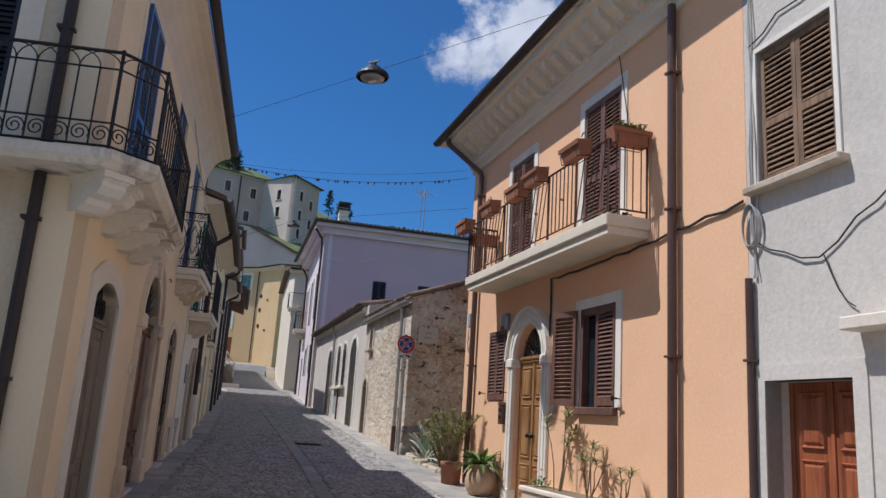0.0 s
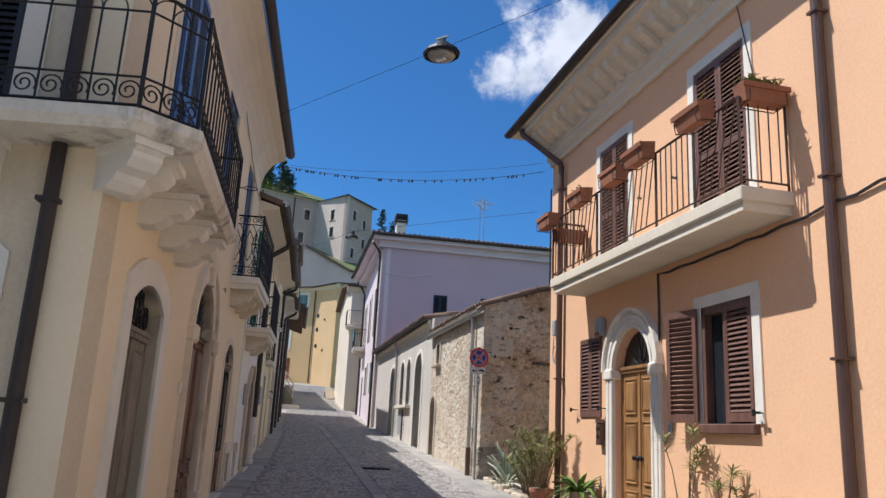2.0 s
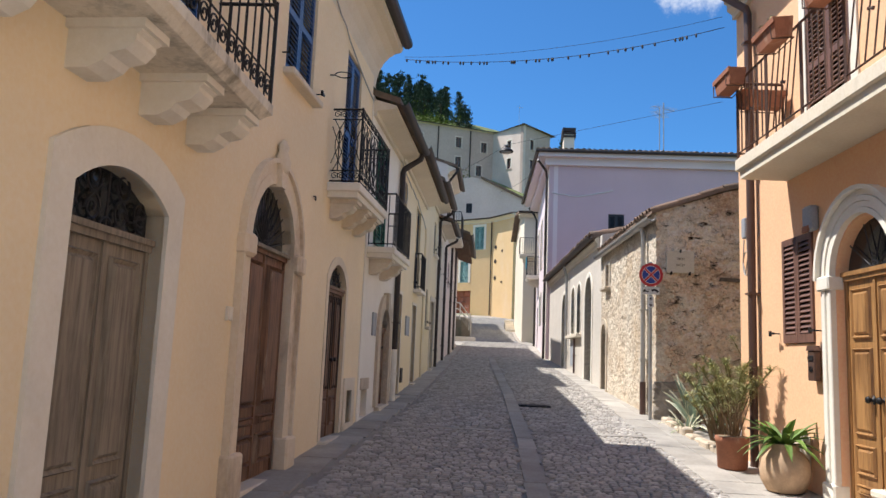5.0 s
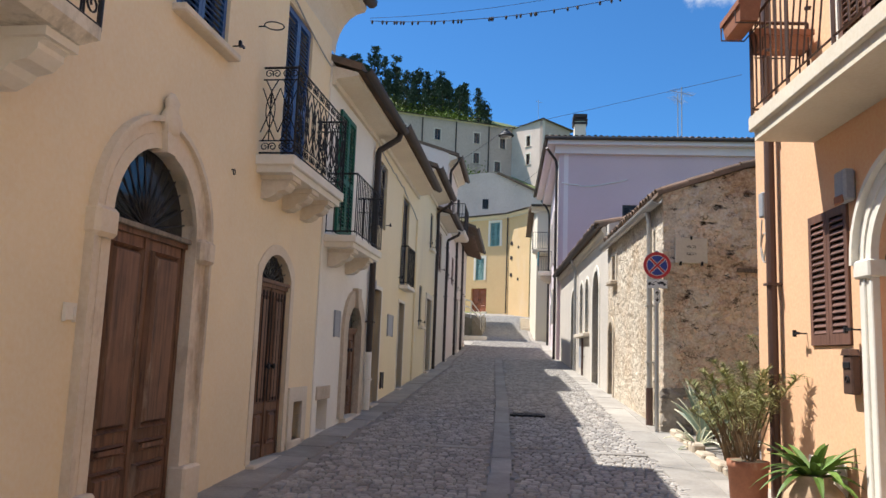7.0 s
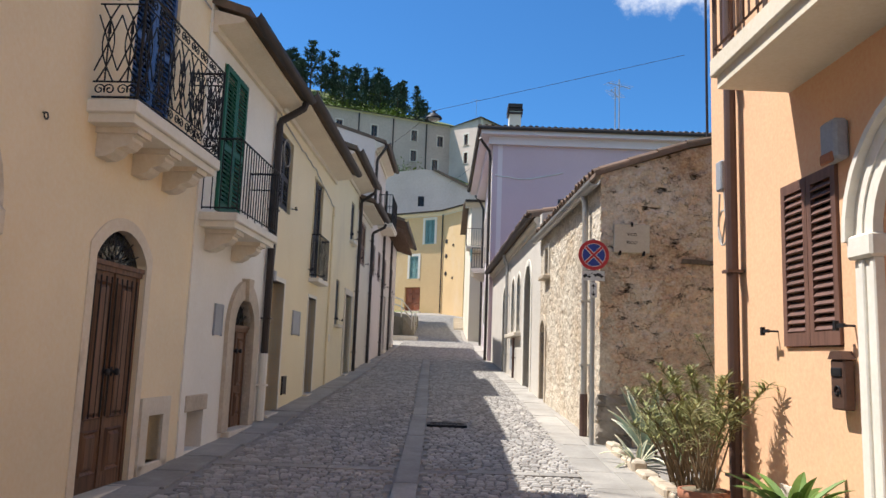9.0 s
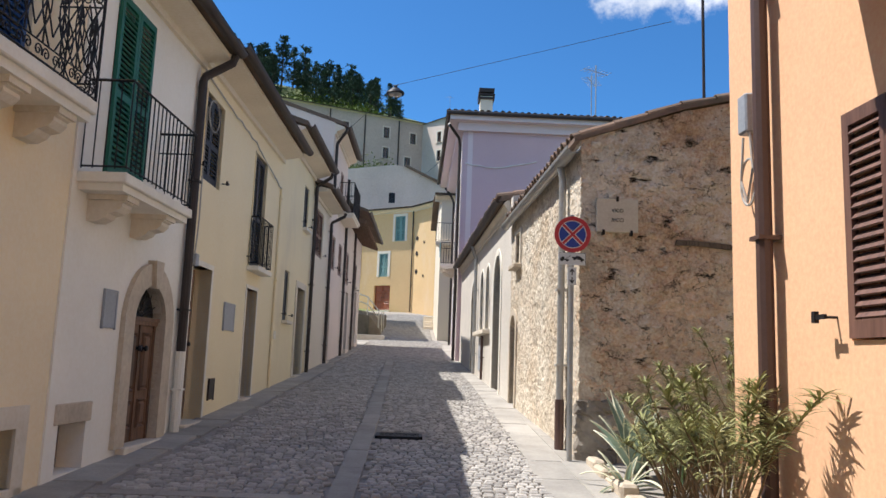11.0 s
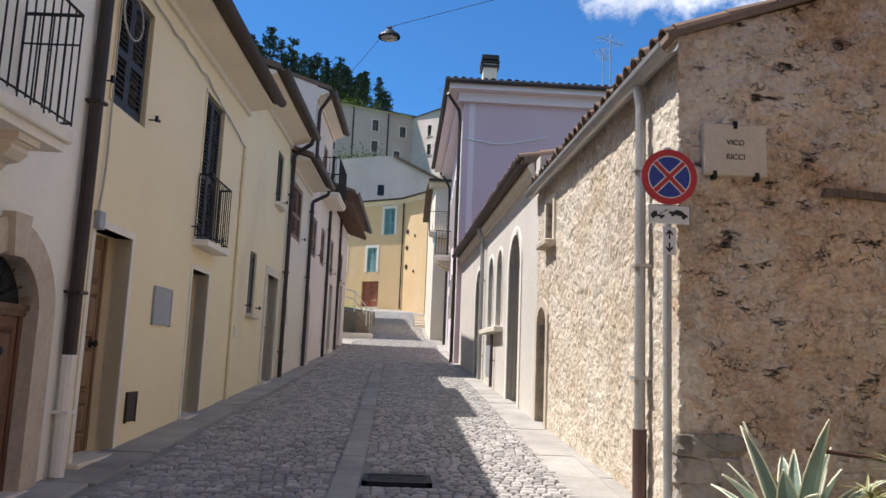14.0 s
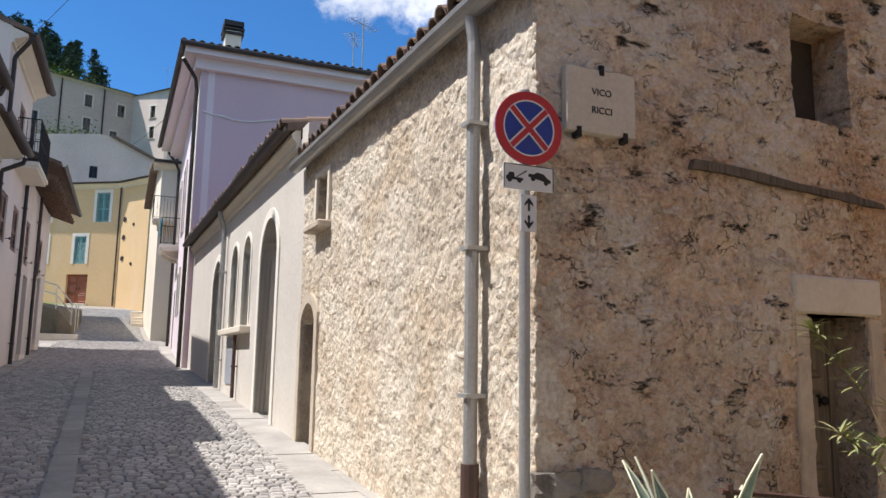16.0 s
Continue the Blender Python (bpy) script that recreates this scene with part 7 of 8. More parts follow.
def rosette(name, m, n, ln, wd, label, mat, seed, droop=0.45, up=0.9, thick=False, leaf_label="", low=0.25):
    """A plant of long leaves out of one heart, each leaf a mesh of its own."""
    r = random.Random(seed)
    t = thing(name, m, label, "plant")
    for k in range(n):
        a = k * 2.39996 + r.uniform(-.2, .2)
        e = lerp(up, low, k / n) + r.uniform(-.1, .1)
        bm = bmesh.new()
        blade(bm, (0.03 * math.cos(a), 0.03 * math.sin(a), 0.02), (math.cos(a), math.sin(a), e * 1.5), ln * r.uniform(0.75, 1.15), wd * r.uniform(0.8, 1.2), droop * (0.4 + k / n), 7, 0.25)
        edge = bmesh.new()
        if thick:
            for e_ in bm.edges:
                if e_.is_boundary:
                    bar(edge, e_.verts[0].co.copy(), e_.verts[1].co.copy(), 0.006, 4)
            bmesh.ops.solidify(bm, geom=bm.faces[:], thickness=0.008)
        leaf = part("leaf", bm, mat, t, leaf_label)
        if thick:
            part("margin", edge, AGAVEEDGE, leaf, "pale yellow leaf margin")
    return t


rosette("broad_leaved_plant", pose(4.05, 12.0, street_z(12.0) + 0.42), 34, 0.55, 0.12, "lush plant with long arching green leaves in the clay pot", LEAFB, 31, 0.55)
oleander("oleander", pose(3.9, 13.15, street_z(13.15) + 0.33), 15, 0.92, 0.6, 1300, "potted oleander with yellowed narrow leaves", 32, leaf_len=0.14)
for x, y, h, s, n, sd in ((4.2, 14.4, 1.15, 0.6, 1300, 33), (4.6, 14.9, 1.25, 0.65, 1300, 34), (4.35, 15.3, 0.75, 0.5, 900, 35), (5.35, 15.9, 1.6, 0.75, 1500, 36), (6.1, 15.5, 1.6, 0.75, 1300, 37)):
    oleander("oleander", pose(x, y, street_z(y) - 0.05), 26, h, s, n, "bushy oleander with dusty green and yellow leaves", sd, leaf_len=0.13, tips=True)
rosette("agave", pose(4.42, 16.7, street_z(16.7) - 0.03), 17, 1.0, 0.195, "grey-green agave with stiff pointed leaves", AGAVE, 41, 0.22, 2.5, True, "thick pale-edged leaf", 0.5)
rosette("agave", pose(4.75, 16.3, street_z(16.3) - 0.03), 12, 0.5, 0.08, "small grey-green agave in the dry bed", AGAVE, 42, 0.2, 1.3, True, "thick pale-edged leaf")
rosette("agave", pose(4.15, 16.1, street_z(16.1) - 0.03), 14, 0.55, 0.07, "agave with long dry arching leaves", AGAVE, 43, 0.5, 1.2, True, "thick pale-edged leaf")
rail = thing("fence_rail", pose(4.5, 16.4, street_z(16.4)), "rusty low iron fence rail beside the plants", "fence")
part("post", bar(bmesh.new(), (0, 0.2, 0), (0, 0.2, 0.75), 0.018, 6), BROWNIRON, rail)
part("post", bar(bmesh.new(), (1.9, 0.2, 0), (1.9, 0.2, 0.7), 0.018, 6), BROWNIRON, rail)
part("bar", bar(bmesh.new(), (-0.05, 0.2, 0.72), (1.95, 0.2, 0.5), 0.014, 6), BROWNIRON, rail)
fl = thing("yellow_flowers", pose(4.62, 16.05, street_z(16)), "small clump of yellow flowers", "plant")
bm, yb = bmesh.new(), bmesh.new()
for k in range(30):
    c = Vector((r.uniform(-.15, .15), r.uniform(-.12, .12), 0))
    t_ = c + Vector((r.uniform(-.05, .05), r.uniform(-.05, .05), r.uniform(.25, .5)))
    bar(bm, c, t_, 0.003, 4)
    blade(bm, c.lerp(t_, 0.5), rand_way(r), 0.08, 0.02, 0.3, 2)
    for j in range(6):
        blade(yb, t_, rand_way(r, 0.1), 0.022, 0.014, 0.1, 2)
part("stem", bm, LEAFB, fl)
part("blossom", yb, YELLOWP, fl, "yellow petals")

# ---- small things on the house fronts ----
def plate(f, u, z, w, h, mat, label, name="wall_plate", cat="plate", d=0.02):
    t = thing(name, on(f, u, z, -0.003), label, cat)
    part("cover", boxm(-w / 2, w / 2, -d, 0, 0, h, bevel=0.004), mat, t)
    part("frame", band(bmesh.new(), arch(w - 0.03, h - 0.015, 0, z0=0.015), arch(w + 0.02, h + 0.01, 0, z0=-0.01), -d - 0.006, 0), mat, t)
    return t


plate(FC, 2.15, 2.03, 0.55, 0.40, GREYMETAL, "grey metal meter cover in the cream wall")
plate(FC, 1.5, 1.05, 0.24, 0.28, DARKPIPE, "dark vent grille low in the cream wall", "vent", "vent")
plate(FW, 0.93, 1.9, 0.26, 0.36, GREYMETAL, "grey metal meter cover in the white wall")
plate(FA, 3.45, 1.82, 0.09, 0.1, LIMEWHITE, "small white bell plate by the door", "door_bell", "door bell")
plate(FC2, 0.2, 2.0, 0.1, 0.14, LIMEWHITE, "small white bell plate", "door_bell", "door bell")
n_ = thing("cellar_opening", on(FA, 8.1, 0.62), "small cellar opening in a pale stone frame", "opening")
part("surround", band(bmesh.new(), arch(0.34, 0.45, 0), arch(0.66, 0.62, 0, z0=-0.12), -0.03, 0.1), LIME, n_, "pale stone frame")
part("sill", boxm(-0.33, 0.33, -0.03, 0.1, -0.14, 0.0, bevel=0.01), LIME, n_)
part("board", boxm(-0.17, 0.17, 0.2, 0.22, 0, 0.45), GREYWOOD, n_, "grey board")
n_ = thing("cellar_opening", on(FW, 0.45, 0.62), "low cellar opening with a stone lintel", "opening")
part("lintel", boxm(-0.33, 0.33, -0.015, 0.1, 0.42, 0.6, bevel=0.01), WORNSTONE, n_, "stone lintel")
part("board", boxm(-0.25, 0.25, 0.24, 0.26, 0, 0.42), BROWNWOOD, n_, "rusty brown hatch")
ring = thing("flag_ring", on(FA, 6.15, 5.0), "black iron ring bracket on the wall", "bracket")
part("ring", tube(bmesh.new(), [(0.1 * math.cos(k * math.tau / 18), -0.17 + 0.1 * math.sin(k * math.tau / 18), 0) for k in range(18)], 0.007, 5, closed=True), IRON, ring)
part("arm", bar(bmesh.new(), (0, 0, 0), (0, -0.07, 0), 0.008, 5), IRON, ring)
eye = thing("wall_eye", on(FA, 5.75, 3.35), "small iron eye in the wall", "bracket")
part("eye", tube(bmesh.new(), [(0.025 * math.cos(k * math.tau / 12), -0.03, 0.025 * math.sin(k * math.tau / 12)) for k in range(12)], 0.006, 5, closed=True), IRON, eye)
part("pin", bar(bmesh.new(), (0, 0, 0.025), (0, -0.035, 0.025), 0.006, 5), IRON, eye)
wall_cable(FC, [(0.05, 5.35), (1.5, 5.25), (3.0, 5.2), (5.25, 4.9)], 0.012, GREYCABLE, "cable strung along the cream wall under the eaves")
wall_cable(FC, [(0.3, 4.9), (0.33, 3.4), (0.28, 2.95)], 0.010, GREYCABLE, "cable hanging beside the downpipe")
wall_cable(FA, [(5.6, 6.15), (7.2, 5.75), (8.65, 5.55)], 0.010, GREYCABLE, "cable looped along the ochre wall")
wall_cable(FU2, [(0.1, 8.25), (1.1, 8.12), (2.5, 8.4)], 0.02, SIGNWHITE, "white festoon cable on the lilac wall")
downpipe(house_c, 5.2, 1.0, 4.9, mat=CREAM, r=0.025, y=-0.03, label="thin cream conduit")
coil = thing("cable_coil", on(FC, 0.5, 4.82, -0.05), "loop of grey cable on the cream wall", "cable")
part("loop", tube(bmesh.new(), [(0.23 * math.cos(k * math.tau / 22), -0.02, 0.21 * math.sin(k * math.tau / 22)) for k in range(22)], 0.010, 5, closed=True), GREYCABLE, coil)
jb = thing("junction_box", on(FC, 0.3, 2.78, -0.003), "small grey junction box", "junction box")
part("body", boxm(-0.06, 0.06, -0.06, 0, 0, 0.16, bevel=0.008), GREYMETAL, jb)
et, Le = box_balcony(FE, 1.7, 3.7, 0.5, 5.95, 6.1, "small upper balcony with dark railing", PALE, "plain slab", ())
bar_rail(et, [(0.02, -0.02), (0.02, -0.47), (Le - 0.02, -0.47), (Le - 0.02, -0.02)], 6.1, 0.95, 0.09, mid=0.5)
for u, z in ((0.5, 8.4), (0.5, 11.0), (0.5, 9.8), (1.5, 8.0), (1.5, 10.6)):
    v_ = thing("round_vent", facade(Y1, Y2) @ Matrix.Translation((u, -0.01, z)), "round dark vent in the yellow wall", "vent")
    part("cover", disc(0, 0.17 if u < 1 else 0.1, -0.03, 0, 0, 16), DARKPIPE, v_)

# ---- wires and lamps over the street ----
def wire(a, b, sag, r_, label, mat=CABLE, beads=0):
    t = thing("overhead_wire", Matrix.Translation(a), label, "wire")
    a, b = Vector(a), Vector(b)
    pts = [(b - a) * (k / 24) - Vector((0, 0, sag * 4 * (k / 24) * (1 - k / 24))) for k in range(25)]
    part("strand", tube(bmesh.new(), pts, r_, 5), mat, t)
    rr = random.Random(9)
    if beads:
        me = finish(lathe(bmesh.new(), [(0.004, -0.05), (0.016, -0.03), (0.016, -0.01), (0.008, 0.01)], 6), CABLE, "bulb_holder")
        for k in range(beads):
            f = rr.random() * 24
            i = min(23, int(f))
            part("bulb_holder", me, CABLE, t, at=Matrix.Translation(pts[i].lerp(pts[i + 1], f - i)))
    return t


def street_lamp(m, label):
    t = thing("street_lamp", m, label, "street lamp", "lamps hung over the street")
    bm = bmesh.new()
    lathe(bm, [(0.05, 0.16), (0.10, 0.15), (0.14, 0.10), (0.21, 0.05), (0.235, 0.0), (0.225, -0.03), (0.21, -0.03), (0.2, 0.0)], 24)
    for v in bm.verts:
        v.co.x *= 1.15
    part("housing", bm, IRON, t, "dark oval housing", smooth=False)
    bm = bmesh.new()
    lathe(bm, [(0.20, -0.02), (0.185, -0.05), (0.12, -0.075), (0.02, -0.085)], 24)
    part("lens", bm, LAMPGLASS, t, "frosted glass lens", smooth=True)
    part("reflector", boxm(-0.07, 0.07, -0.03, 0.03, -0.10, -0.07, bevel=0.01), SIGNWHITE, t)
    part("hanger", boxm(-0.05, 0.05, -0.02, 0.02, 0.15, 0.24, bevel=0.008), IRON, t)
    part("clamp", boxm(-0.10, 0.10, -0.012, 0.012, 0.235, 0.26), GREYMETAL, t)
    return t


street_lamp(pose(1.62, 11.05, 6.66, 0, 0, -45), "dark oval street lamp hung from a wire")
wire((-0.62, 13.6, 6.5), (4.4, 7.8, 7.0), 0.0, 0.0035, "thin steel wire carrying the street lamp")
wire((1.62, 11.05, 6.9), (1.62, 11.05, 6.72), 0.0, 0.008, "short lamp hanger wire")
far_lamp = street_lamp(pose(1.51, 25.0, 7.43, 0, 0, -20), "dark oval street lamp hung from a wire")
far_lamp.scale = (0.76, 0.76, 0.76)
wire((-0.4, 31.0, 8.1), (1.51, 25.0, 7.62), 0.05, 0.005, "dark wire carrying the far street lamp")
wire((1.51, 25.0, 7.62), (6.6, 22.0, 7.98), 0.0, 0.005, "dark wire carrying the far street lamp")
wire((-0.45, 15.95, 6.44), (4.2, 14.2, 6.30), 0.22, 0.005, "dark wire strung across the street with small holders", beads=40)
wire((-0.45, 15.9, 6.46), (4.2, 14.3, 6.5), 0.16, 0.003, "thin dark wire across the street")
wire((2.0, 60.0, 14.0), (4.2, 35.5, 10.6), 0.3, 0.010, "dark wire to the lilac house roof")

def aerial(m, h, label):
    t = thing("tv_aerial", m, label, "aerial")
    part("pole", bar(bmesh.new(), (0, 0, 0), (0, 0, h), 0.022, 6), GREYMETAL, t)
    part("boom", bar(bmesh.new(), (-0.6, 0, h * 0.9), (0.6, 0, h * 0.9), 0.014, 5), GREYMETAL, t)
    for k in range(7):
        part("element", bar(bmesh.new(), (-0.55 + k * 0.18, -0.28, h * 0.9), (-0.55 + k * 0.18, 0.28, h * 0.9), 0.008, 4), GREYMETAL, t)
    return t


aerial(pose(8.6, 36.5, 10.4, 0, 0, 30), 2.6, "thin metal television aerial on the lilac roof")
aerial(pose(9.0, 39.0, 10.6, 0, 0, 60), 3.0, "thin metal television aerial on the lilac roof")
aerial(pose(6.0, 122.0, 38.6, 0, 0, 30), 3.4, "white metal aerial on the tower roof")

# ---- top of the street: ramp, stairs, steps ----
# Rubble coloured dark: the shadow on the stair wall is in the base colour.
SHADEDRUBBLE = surface("shaded_rubble", (0.20, 0.165, 0.12), 0.95, 0.3, 1.5, 10, 0.6, 0.04, (0.08, 0.09, 0.04), 0.52, 0.8)
ramp = thing("stair_wall", pose(0, 0, 0), "low rubble stair wall with pale tube handrail", "stairs")
bm = bmesh.new()
v = [(-4.5, 46.0), (-0.1, 46.0), (0.35, 47.2), (0.35, 56.0), (-4.5, 56.0)]
lo = [bm.verts.new((x, y, 1.8)) for x, y in v]
hi = [bm.verts.new((x, y, z)) for (x, y), z in zip(v, (4.3, 3.7, 3.1, 4.3, 5.0))]
for k in range(5):
    bm.faces.new((lo[k], lo[(k + 1) % 5], hi[(k + 1) % 5], hi[k]))
bm.faces.new(hi)
part("wall", bm, SHADEDRUBBLE, ramp, "old rubble stair wall, darkened for its shadow")
part("kerb", boxm(-0.6, 0.7, 44.6, 46.0, 1.9, 2.75, bevel=0.03), LIME, ramp, "pale stone kerb block")
pts = [(-2.2, 46.1, 5.2), (-0.2, 46.1, 4.6), (0.3, 47.2, 4.0), (0.4, 47.5, 3.0)]
for d_ in (0.0, 0.35):
    part("handrail", tube(bmesh.new(), [(x, y, z - d_) for x, y, z in pts[:3]], 0.03, 6), LIMEWHITE, ramp, "pale painted handrail")
for x, y, z in ((-1.4, 46.1, 4.95), (-0.7, 46.1, 4.75), (-0.2, 46.1, 4.6), (0.3, 47.2, 4.0), (0.35, 49.5, 4.1), (0.35, 52.0, 4.3)):
    part("post", bar(bmesh.new(), (x, y, z - 1.1), (x, y, z), 0.03, 6), LIMEWHITE, ramp)
st = thing("stone_steps", pose(0, 0, 0), "short flight of pale stone steps beside the wall", "stairs")
for k in range(5):
    y = 54.5 + k * 0.45
    part("step", boxm(2.6, 3.19, y, y + 3.0 - k * 0.4, 2.6, street_z(54.5) + 0.17 * (k + 1), bevel=0.02), LIME, st)

# ---- woods on the hill ----
def pine(m, h, seed, label="dark green pine on the hillside"):
    r = random.Random(seed)
    t = thing("pine_tree", m, label, "tree", "pines on the hill")
    part("trunk", tube(bmesh.new(), [(0, 0, -1.0), (r.uniform(-.1, .1) * 2, 0, h * 0.5), (r.uniform(-.3, .3), 0, h * 0.95)], h * 0.022, 6, taper=0.25), BARK, t)
    limbs, crown = bmesh.new(), bmesh.new()
    for k in range(int(h * 4.5)):
        f = 0.10 + 0.88 * r.random()
        a = r.uniform(0, math.tau)
        reach = h * 0.27 * (1.08 - f) * r.uniform(0.5, 1.2) + 0.25
        base = Vector((0, 0, h * f))
        tip = base + Vector((math.cos(a) * reach, math.sin(a) * reach, reach * 0.25 * r.uniform(-0.3, 1)))
        bar(limbs, base, tip, 0.05, 4, 0.015)
        for j in range(9):
            c = base.lerp(tip, r.uniform(0.35, 1.05)) + Vector((r.gauss(0, .3), r.gauss(0, .3), r.gauss(0, .22)))
            s = r.uniform(0.35, 0.8)
            w = rand_way(r, 0.2).normalized()
            for q in range(3):
                blade(crown, c, (w + rand_way(r, 0) * 0.8), s * 1.3, s * 0.75, 0.2, 2)
    tagged(part("branchwork", limbs, BARK, t), kind="stuff")
    tagged(part("crown", crown, PINE, t, "ragged dark needle clumps"), kind="stuff")
    return t


r = random.Random(77)
protos = [pine(pose(-34 + 5 * k, 171 + r.uniform(-4, 4), hill_z(-34 + 5 * k, 171) - 0.3), 11.5 - 0.8 * k + r.uniform(-1, 1), 60 + k) for k in range(6)]
for k in range(100):
    x = r.uniform(-66, -3)
    y = r.uniform(155, 188)
    src = protos[r.randrange(6)]
    c = copy_thing(src, pose(x, y, hill_z(x, y) - 0.3, 0, 0, r.uniform(0, 360)))
    s = lerp(1.05, 0.62, (x + 62) / 58) * r.uniform(0.8, 1.15)
    c.scale = (s, s, s)
for k in range(8):
    x, y = r.uniform(18, 60), r.uniform(170, 190)
    c = copy_thing(protos[k % 6], pose(x, y, hill_z(x, y) - 0.3, 0, 0, r.uniform(0, 360)))
    c.scale = (0.6, 0.6, 0.6)
bm = bmesh.new()
for k in range(420):
    x, y = r.uniform(-60, -6), r.uniform(140, 165)
    z = hill_z(x, y)
    s = r.uniform(1.0, 2.8)
    for j in range(40):
        blade(bm, (x + r.gauss(0, s * .5), y + r.gauss(0, s * .5), z + abs(r.gauss(0, s * .45))), rand_way(r, 0.3), s * 0.25, s * 0.2, 0.2, 2)
tagged(part("hill_shrubs", bm, SHRUB), "bright green scrub between the pines", "shrubs", kind="stuff")
bm = bmesh.new()
for k in range(26):
    x, y = r.uniform(-6, -0.8), 82 + r.uniform(-0.8, 1.2)
    bar(bm, (x, y, hill_z(x, y) - 0.2), (x, y, 19.0), 0.05, 5)
    for j in range(60):
        blade(bm, (x + r.gauss(0, .5), y + r.gauss(0, .5), 18.6 + abs(r.gauss(0, 0.95))), rand_way(r, 0.4), 0.32, 0.2, 0.2, 2)
tagged(part("garden_shrubs", bm, SHRUB), "green shrubs behind the white house", "shrubs", kind="stuff")

# ---- plain houses that close the place behind ----
house((14.0, -14.0), (-14.0, -14.0), 6, -1.2, 6.0, GREYWHITE, [], "plain stuccoed house closing the lower street")
house((-7.5, -13.5), (-7.5, 3.4), 6, -1.2, 5.4, PALE, [], "plain stuccoed house across the side lane")

# ---- paving, piece by piece ----
def slab_at(x0, x1, y0, y1, name="slab", lift=0.004):
    z0, z1 = street_z(y0), street_z(y1)
    bm = bmesh.new()
    e = 0.006
    pts = [(x0 + e, y0 + e, z0), (x1 - e, y0 + e, z0), (x1 - e, y1 - e, z1), (x0 + e, y1 - e, z1)]
    hi = [bm.verts.new((x, y, z + lift)) for x, y, z in pts]
    mid = [bm.verts.new((x + (0.01 if i in (1, 2) else -0.01) * -1 * -1 * 0.4, y, z + lift - 0.008)) for i, (x, y, z) in enumerate(pts)]
    lo = [bm.verts.new((v.co.x, v.co.y, v.co.z - 0.04)) for v in mid]
    bm.faces.new(hi)
    for a, b in ((hi, mid), (mid, lo)):
        for k in range(4):
            bm.faces.new((a[k], a[(k + 1) % 4], b[(k + 1) % 4], b[k]))
    part(name, bm, SLABSTONE, road)


r = random.Random(15)
y = 2.5
while y < 42:
    d_ = r.uniform(0.55, 0.95)
    if y > 6.9:
        slab_at(side_x(LEFT, y) - 0.06, margin_l(y) + 0.02, y, y + d_, lift=r.uniform(0.001, 0.012))
    y += d_
y = 2.5
while y < 42:
    d_ = r.uniform(0.6, 1.0)
    a, b = margin_r(y), side_x(RIGHT, y) + 0.05
    if b - a > 0.55:
        m_ = a + 0.4
        slab_at(a, m_, y, y + d_, lift=r.uniform(0.002, 0.008))
        for j in range(max(1, round((b - m_) / 0.5))):
            n_ = max(1, round((b - m_) / 0.5))
            slab_at(lerp(m_, b, j / n_), lerp(m_, b, (j + 1) / n_), y + 0.1 * j, y + 0.1 * j + d_, lift=r.uniform(0.0, 0.006))
    else:
        slab_at(a, b, y, y + d_, lift=r.uniform(0.002, 0.01))
    y += d_
y = 2.2
while y < 33:
    d_ = r.uniform(0.7, 1.1)
    c = centre_x(y)
    slab_at(c - 0.115, c + 0.115, y, y + d_, lift=r.uniform(0.002, 0.007))
    y += d_
for c in CROSS:
    x = margin_l(c) + 0.03
    while x < margin_r(c) - 0.2:
        d_ = r.uniform(0.55, 0.9)
        if x + d_ < centre_x(c) - 0.12 or x > centre_x(c) + 0.11:
            slab_at(x, min(x + d_, margin_r(c)), c - 0.08, c + 0.08, lift=r.uniform(0.001, 0.005))
        elif x < centre_x(c) - 0.2:
            slab_at(x, centre_x(c) - 0.12, c - 0.08, c + 0.08, lift=0.003)
            x = centre_x(c) + 0.12
            continue
        x += d_
edge = thing("bed_edging", pose(0, 0, 0), "low row of rough stones edging the plant bed", "edging")
for k in range(9):
    y = 13.7 + k * 0.4
    part("stone", boxm(4.02 + r.uniform(-.03, .03), 4.17 + r.uniform(-.03, .03), y, y + 0.37, street_z(y) - 0.08, street_z(y) + r.uniform(0.06, 0.12), bevel=0.025), WORNSTONE, edge)
bed = part("plant_bed", boxm(4.15, 9.5, 13.97, 17.44, street_z(14) - 0.1, street_z(14) + 0.06), EARTH)
tagged(bed, "dry earth of the plant bed beside the lane", "ground", kind="structure")
dz = street_z((DRAIN[2] + DRAIN[3]) / 2)
drain = thing("drain_grate", pose(0, 0, dz - 0.003, 0, 0, 0), "dark cast iron drain grate in the cobbles", "drain")
bm = bmesh.new()
for a in ((DRAIN[0], DRAIN[1], DRAIN[2], DRAIN[2] + 0.04), (DRAIN[0], DRAIN[1], DRAIN[3] - 0.04, DRAIN[3]), (DRAIN[0], DRAIN[0] + 0.04, DRAIN[2], DRAIN[3]), (DRAIN[1] - 0.04, DRAIN[1], DRAIN[2], DRAIN[3])):
    box(bm, *a, -0.03, 0.012)
part("frame", bm, IRON, drain)
bar_me = finish(boxm(DRAIN[0] + 0.04, DRAIN[1] - 0.04, -0.011, 0.011, -0.03, 0.008), IRON, "bar")
for k in range(11):
    part("bar", bar_me, IRON, drain, at=Matrix.Translation((0, DRAIN[2] + 0.05 + k * 0.0345, 0)))
verts, faces = [], []
count = 0
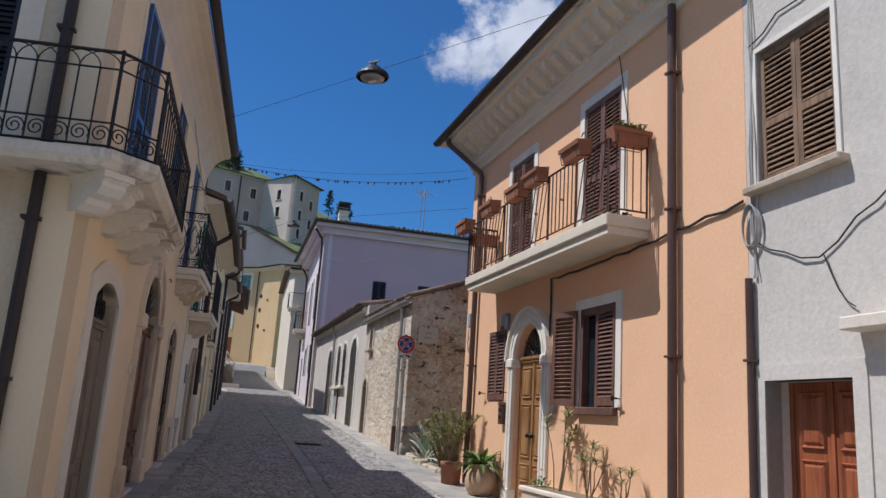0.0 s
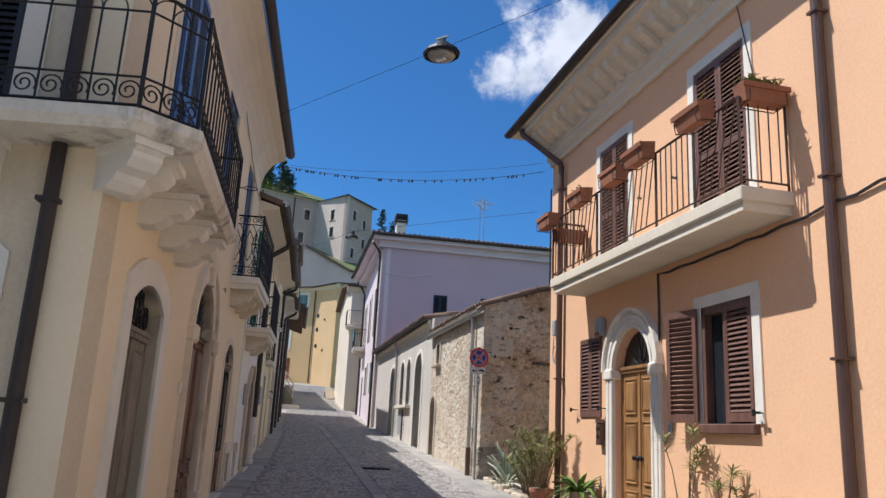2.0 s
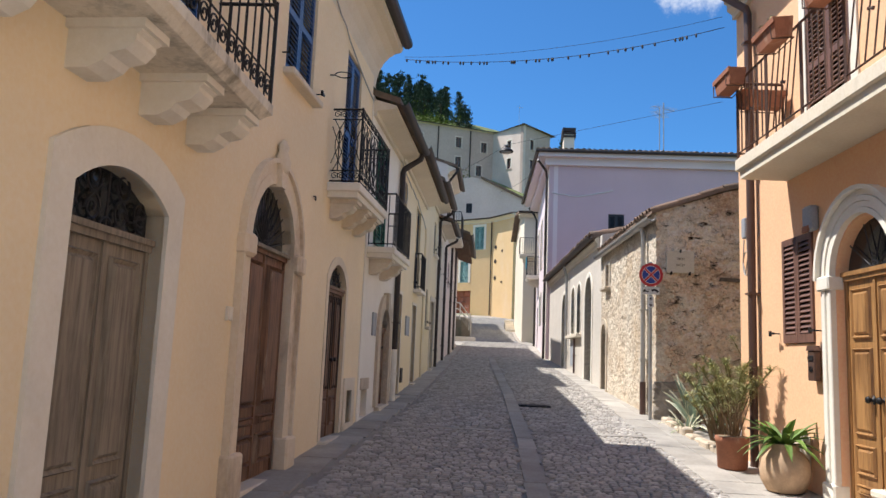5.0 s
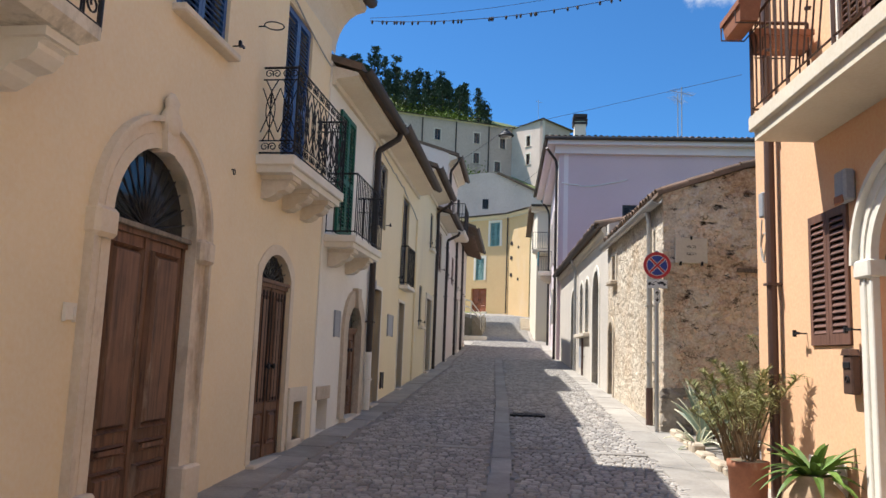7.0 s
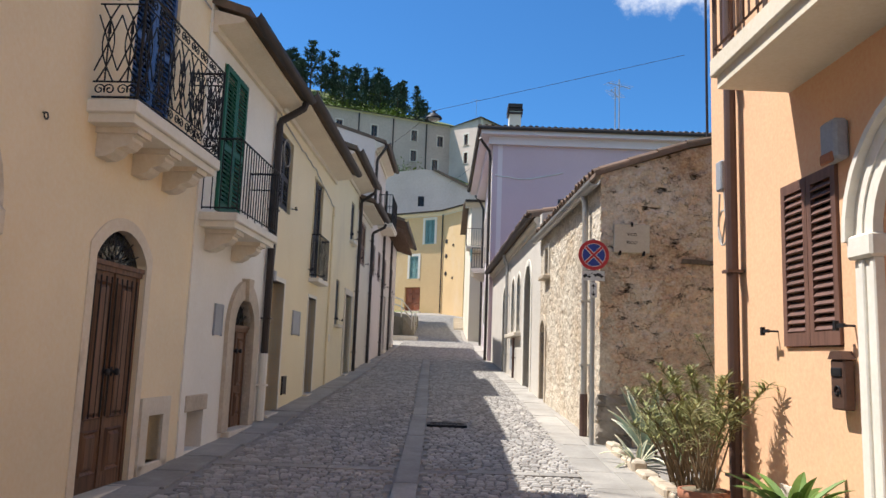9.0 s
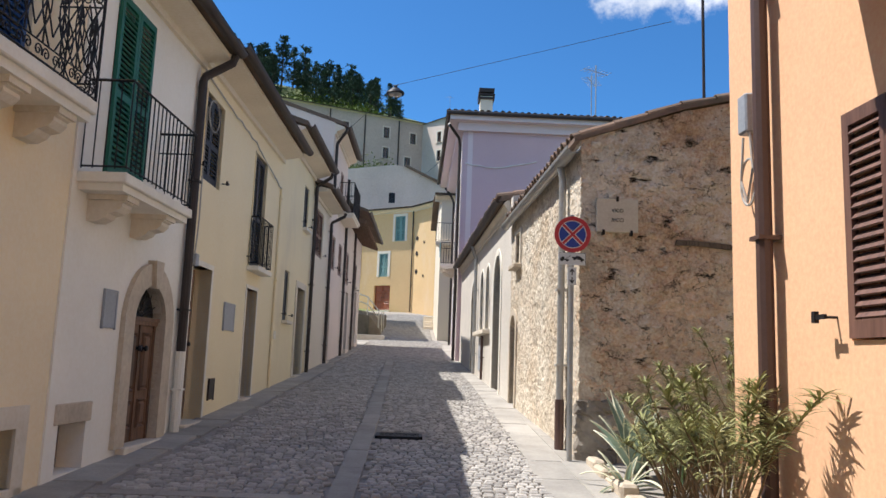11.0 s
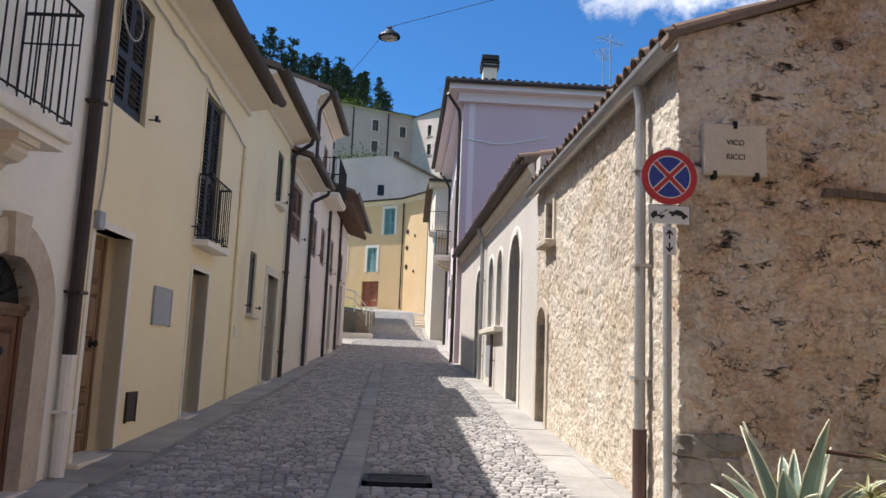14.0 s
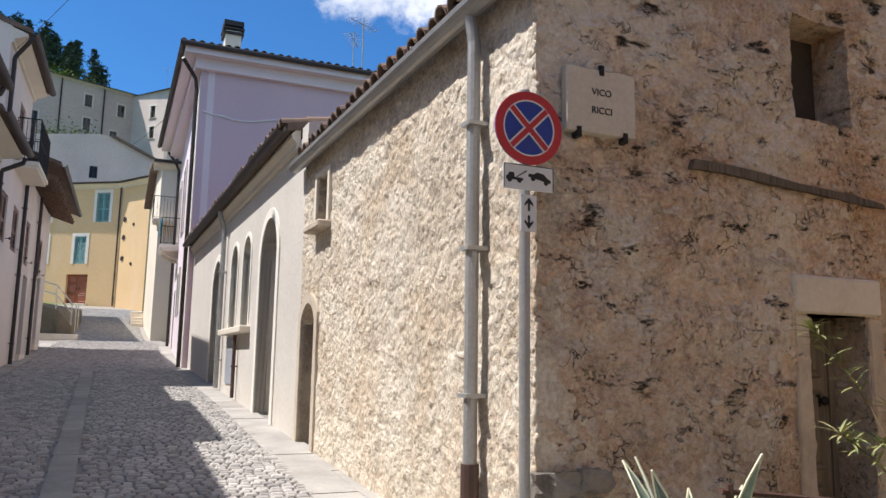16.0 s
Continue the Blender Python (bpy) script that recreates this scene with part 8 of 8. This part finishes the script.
for x, y, w, d_, rot, kind, lift in cobble_spots():
    z = street_z(y) + lift
    if 17.0 < y < 18.05 and count < 300:
        sx, sy = w / (0.118 + 0.01 * (kind % 3)), d_ / 0.104
        part("cobble", COBBLE_KINDS[kind], COBBLE, road, at=Matrix.Translation((x, y, z)) @ Matrix.Rotation(radians(rot), 4, "Z") @ Matrix.Diagonal((sx, sy, 1, 1)))
        count += 1
        continue
    ca, sa = math.cos(radians(rot)), math.sin(radians(rot))
    n0 = len(verts)
    tilt = (lift * 0.6, -lift * 0.5)
    for f, h in ((1.0, -0.02), (0.96, -0.004), (0.74, 0.007)):
        for px, py in ((-1, -1), (1, -1), (1, 1), (-1, 1)):
            a, b = px * w / 2 * f, py * d_ / 2 * f
            verts.append((x + a * ca - b * sa, y + a * sa + b * ca, z + h + px * tilt[0] + py * tilt[1]))
    for k in range(4):
        j = (k + 1) % 4
        faces.append((n0 + k, n0 + j, n0 + 4 + j, n0 + 4 + k))
        faces.append((n0 + 4 + k, n0 + 4 + j, n0 + 8 + j, n0 + 8 + k))
    faces.append((n0 + 8, n0 + 9, n0 + 10, n0 + 11))
me = bpy.data.meshes.new("cobbles")
me.from_pydata(verts, [], faces)
me.materials.append(COBBLES)
field = new("cobbles", me)
field.parent = road
tagged(field, "grey cobbles laid in rows", kind="stuff")

# ---- stones that stand out of the gable and its corner ----
def lump(seed, mat):
    r = random.Random(seed)
    bm = bmesh.new()
    bmesh.ops.create_icosphere(bm, subdivisions=1, radius=0.5)
    for v in bm.verts:
        v.co *= r.uniform(0.75, 1.15)
        v.co.y *= 0.5
    return finish(bm, mat, "stone", smooth=True)


LUMPS = [lump(70 + k, RUBBLE) for k in range(6)]
PALELUMPS = [lump(80 + k, ROUGHCAST) for k in range(4)]
r = random.Random(44)
count = 0
while count < 190:
    u, z = r.uniform(0.12, 3.6), r.uniform(0.75, 4.9)
    if z > 4.2 + 0.25 * u or (1.85 < u < 2.75 and z < 2.55) or (1.9 < u < 2.66 and 3.45 < z < 4.42) or (0.12 < u < 1.0 and 3.2 < z < 4.1) or (1.0 < u < 2.8 and 2.85 < z < 3.25):
        continue
    w = r.uniform(0.05, 0.15)
    part("stone", r.choice(LUMPS), RUBBLE, gable_wall, at=pose(u, 0.012, z, 0, r.uniform(-25, 25), 0) @ Matrix.Diagonal((w, r.uniform(0.03, 0.07), w * r.uniform(0.4, 0.75), 1)))
    count += 1
for k in range(60):
    w = r.uniform(0.05, 0.12)
    part("corner_stone", r.choice(PALELUMPS), ROUGHCAST, house_r, at=pose(r.uniform(0.0, 0.02), r.uniform(0.0, 0.03), 0.75 + k * 0.058, 0, 0, 45) @ Matrix.Diagonal((w * 0.6, w * 0.8, w * r.uniform(0.6, 1.4), 1)))
GREYSTONE = surface("weathered_grey_stone", (0.40, 0.35, 0.29), 0.95, 0.25, 4.0, 22, 0.7, 0.02, (0.14, 0.12, 0.10), 0.54, 3.0, per_piece=0.3)


def rough_stone(seed):
    """A squarish weathered block with a broken face."""
    bm = bmesh.new()
    bmesh.ops.create_cube(bm, size=1)
    bmesh.ops.subdivide_edges(bm, edges=bm.edges[:], cuts=4, use_grid_fill=True)
    for v in bm.verts:
        q = v.co.copy()
        v.co = q.lerp(q.normalized() * 0.56, 0.35) * (1 + 0.28 * noise.fractal(q * 2.6 + Vector((seed, 0, 0)), 0.7, 2.0, 4))
    return finish(bm, GREYSTONE, "quoin")


GREYLUMPS = [rough_stone(3.7 * k) for k in range(4)]
for u, z, w, h in ((0.12, 1.24, 0.30, 0.15), (0.36, 1.27, 0.20, 0.12), (0.10, 1.06, 0.26, 0.20), (0.32, 1.10, 0.22, 0.14), (0.14, 0.86, 0.32, 0.22), (0.40, 0.92, 0.22, 0.17), (0.08, 0.68, 0.24, 0.18), (0.30, 0.70, 0.24, 0.18)):
    part("quoin", r.choice(GREYLUMPS), GREYSTONE, house_r, "rough grey corner stone", at=pose(u, 0.045, z, 0, r.uniform(-6, 6), r.uniform(-6, 6)) @ Matrix.Diagonal((w * 1.08, 0.18, h * 1.12, 1)))
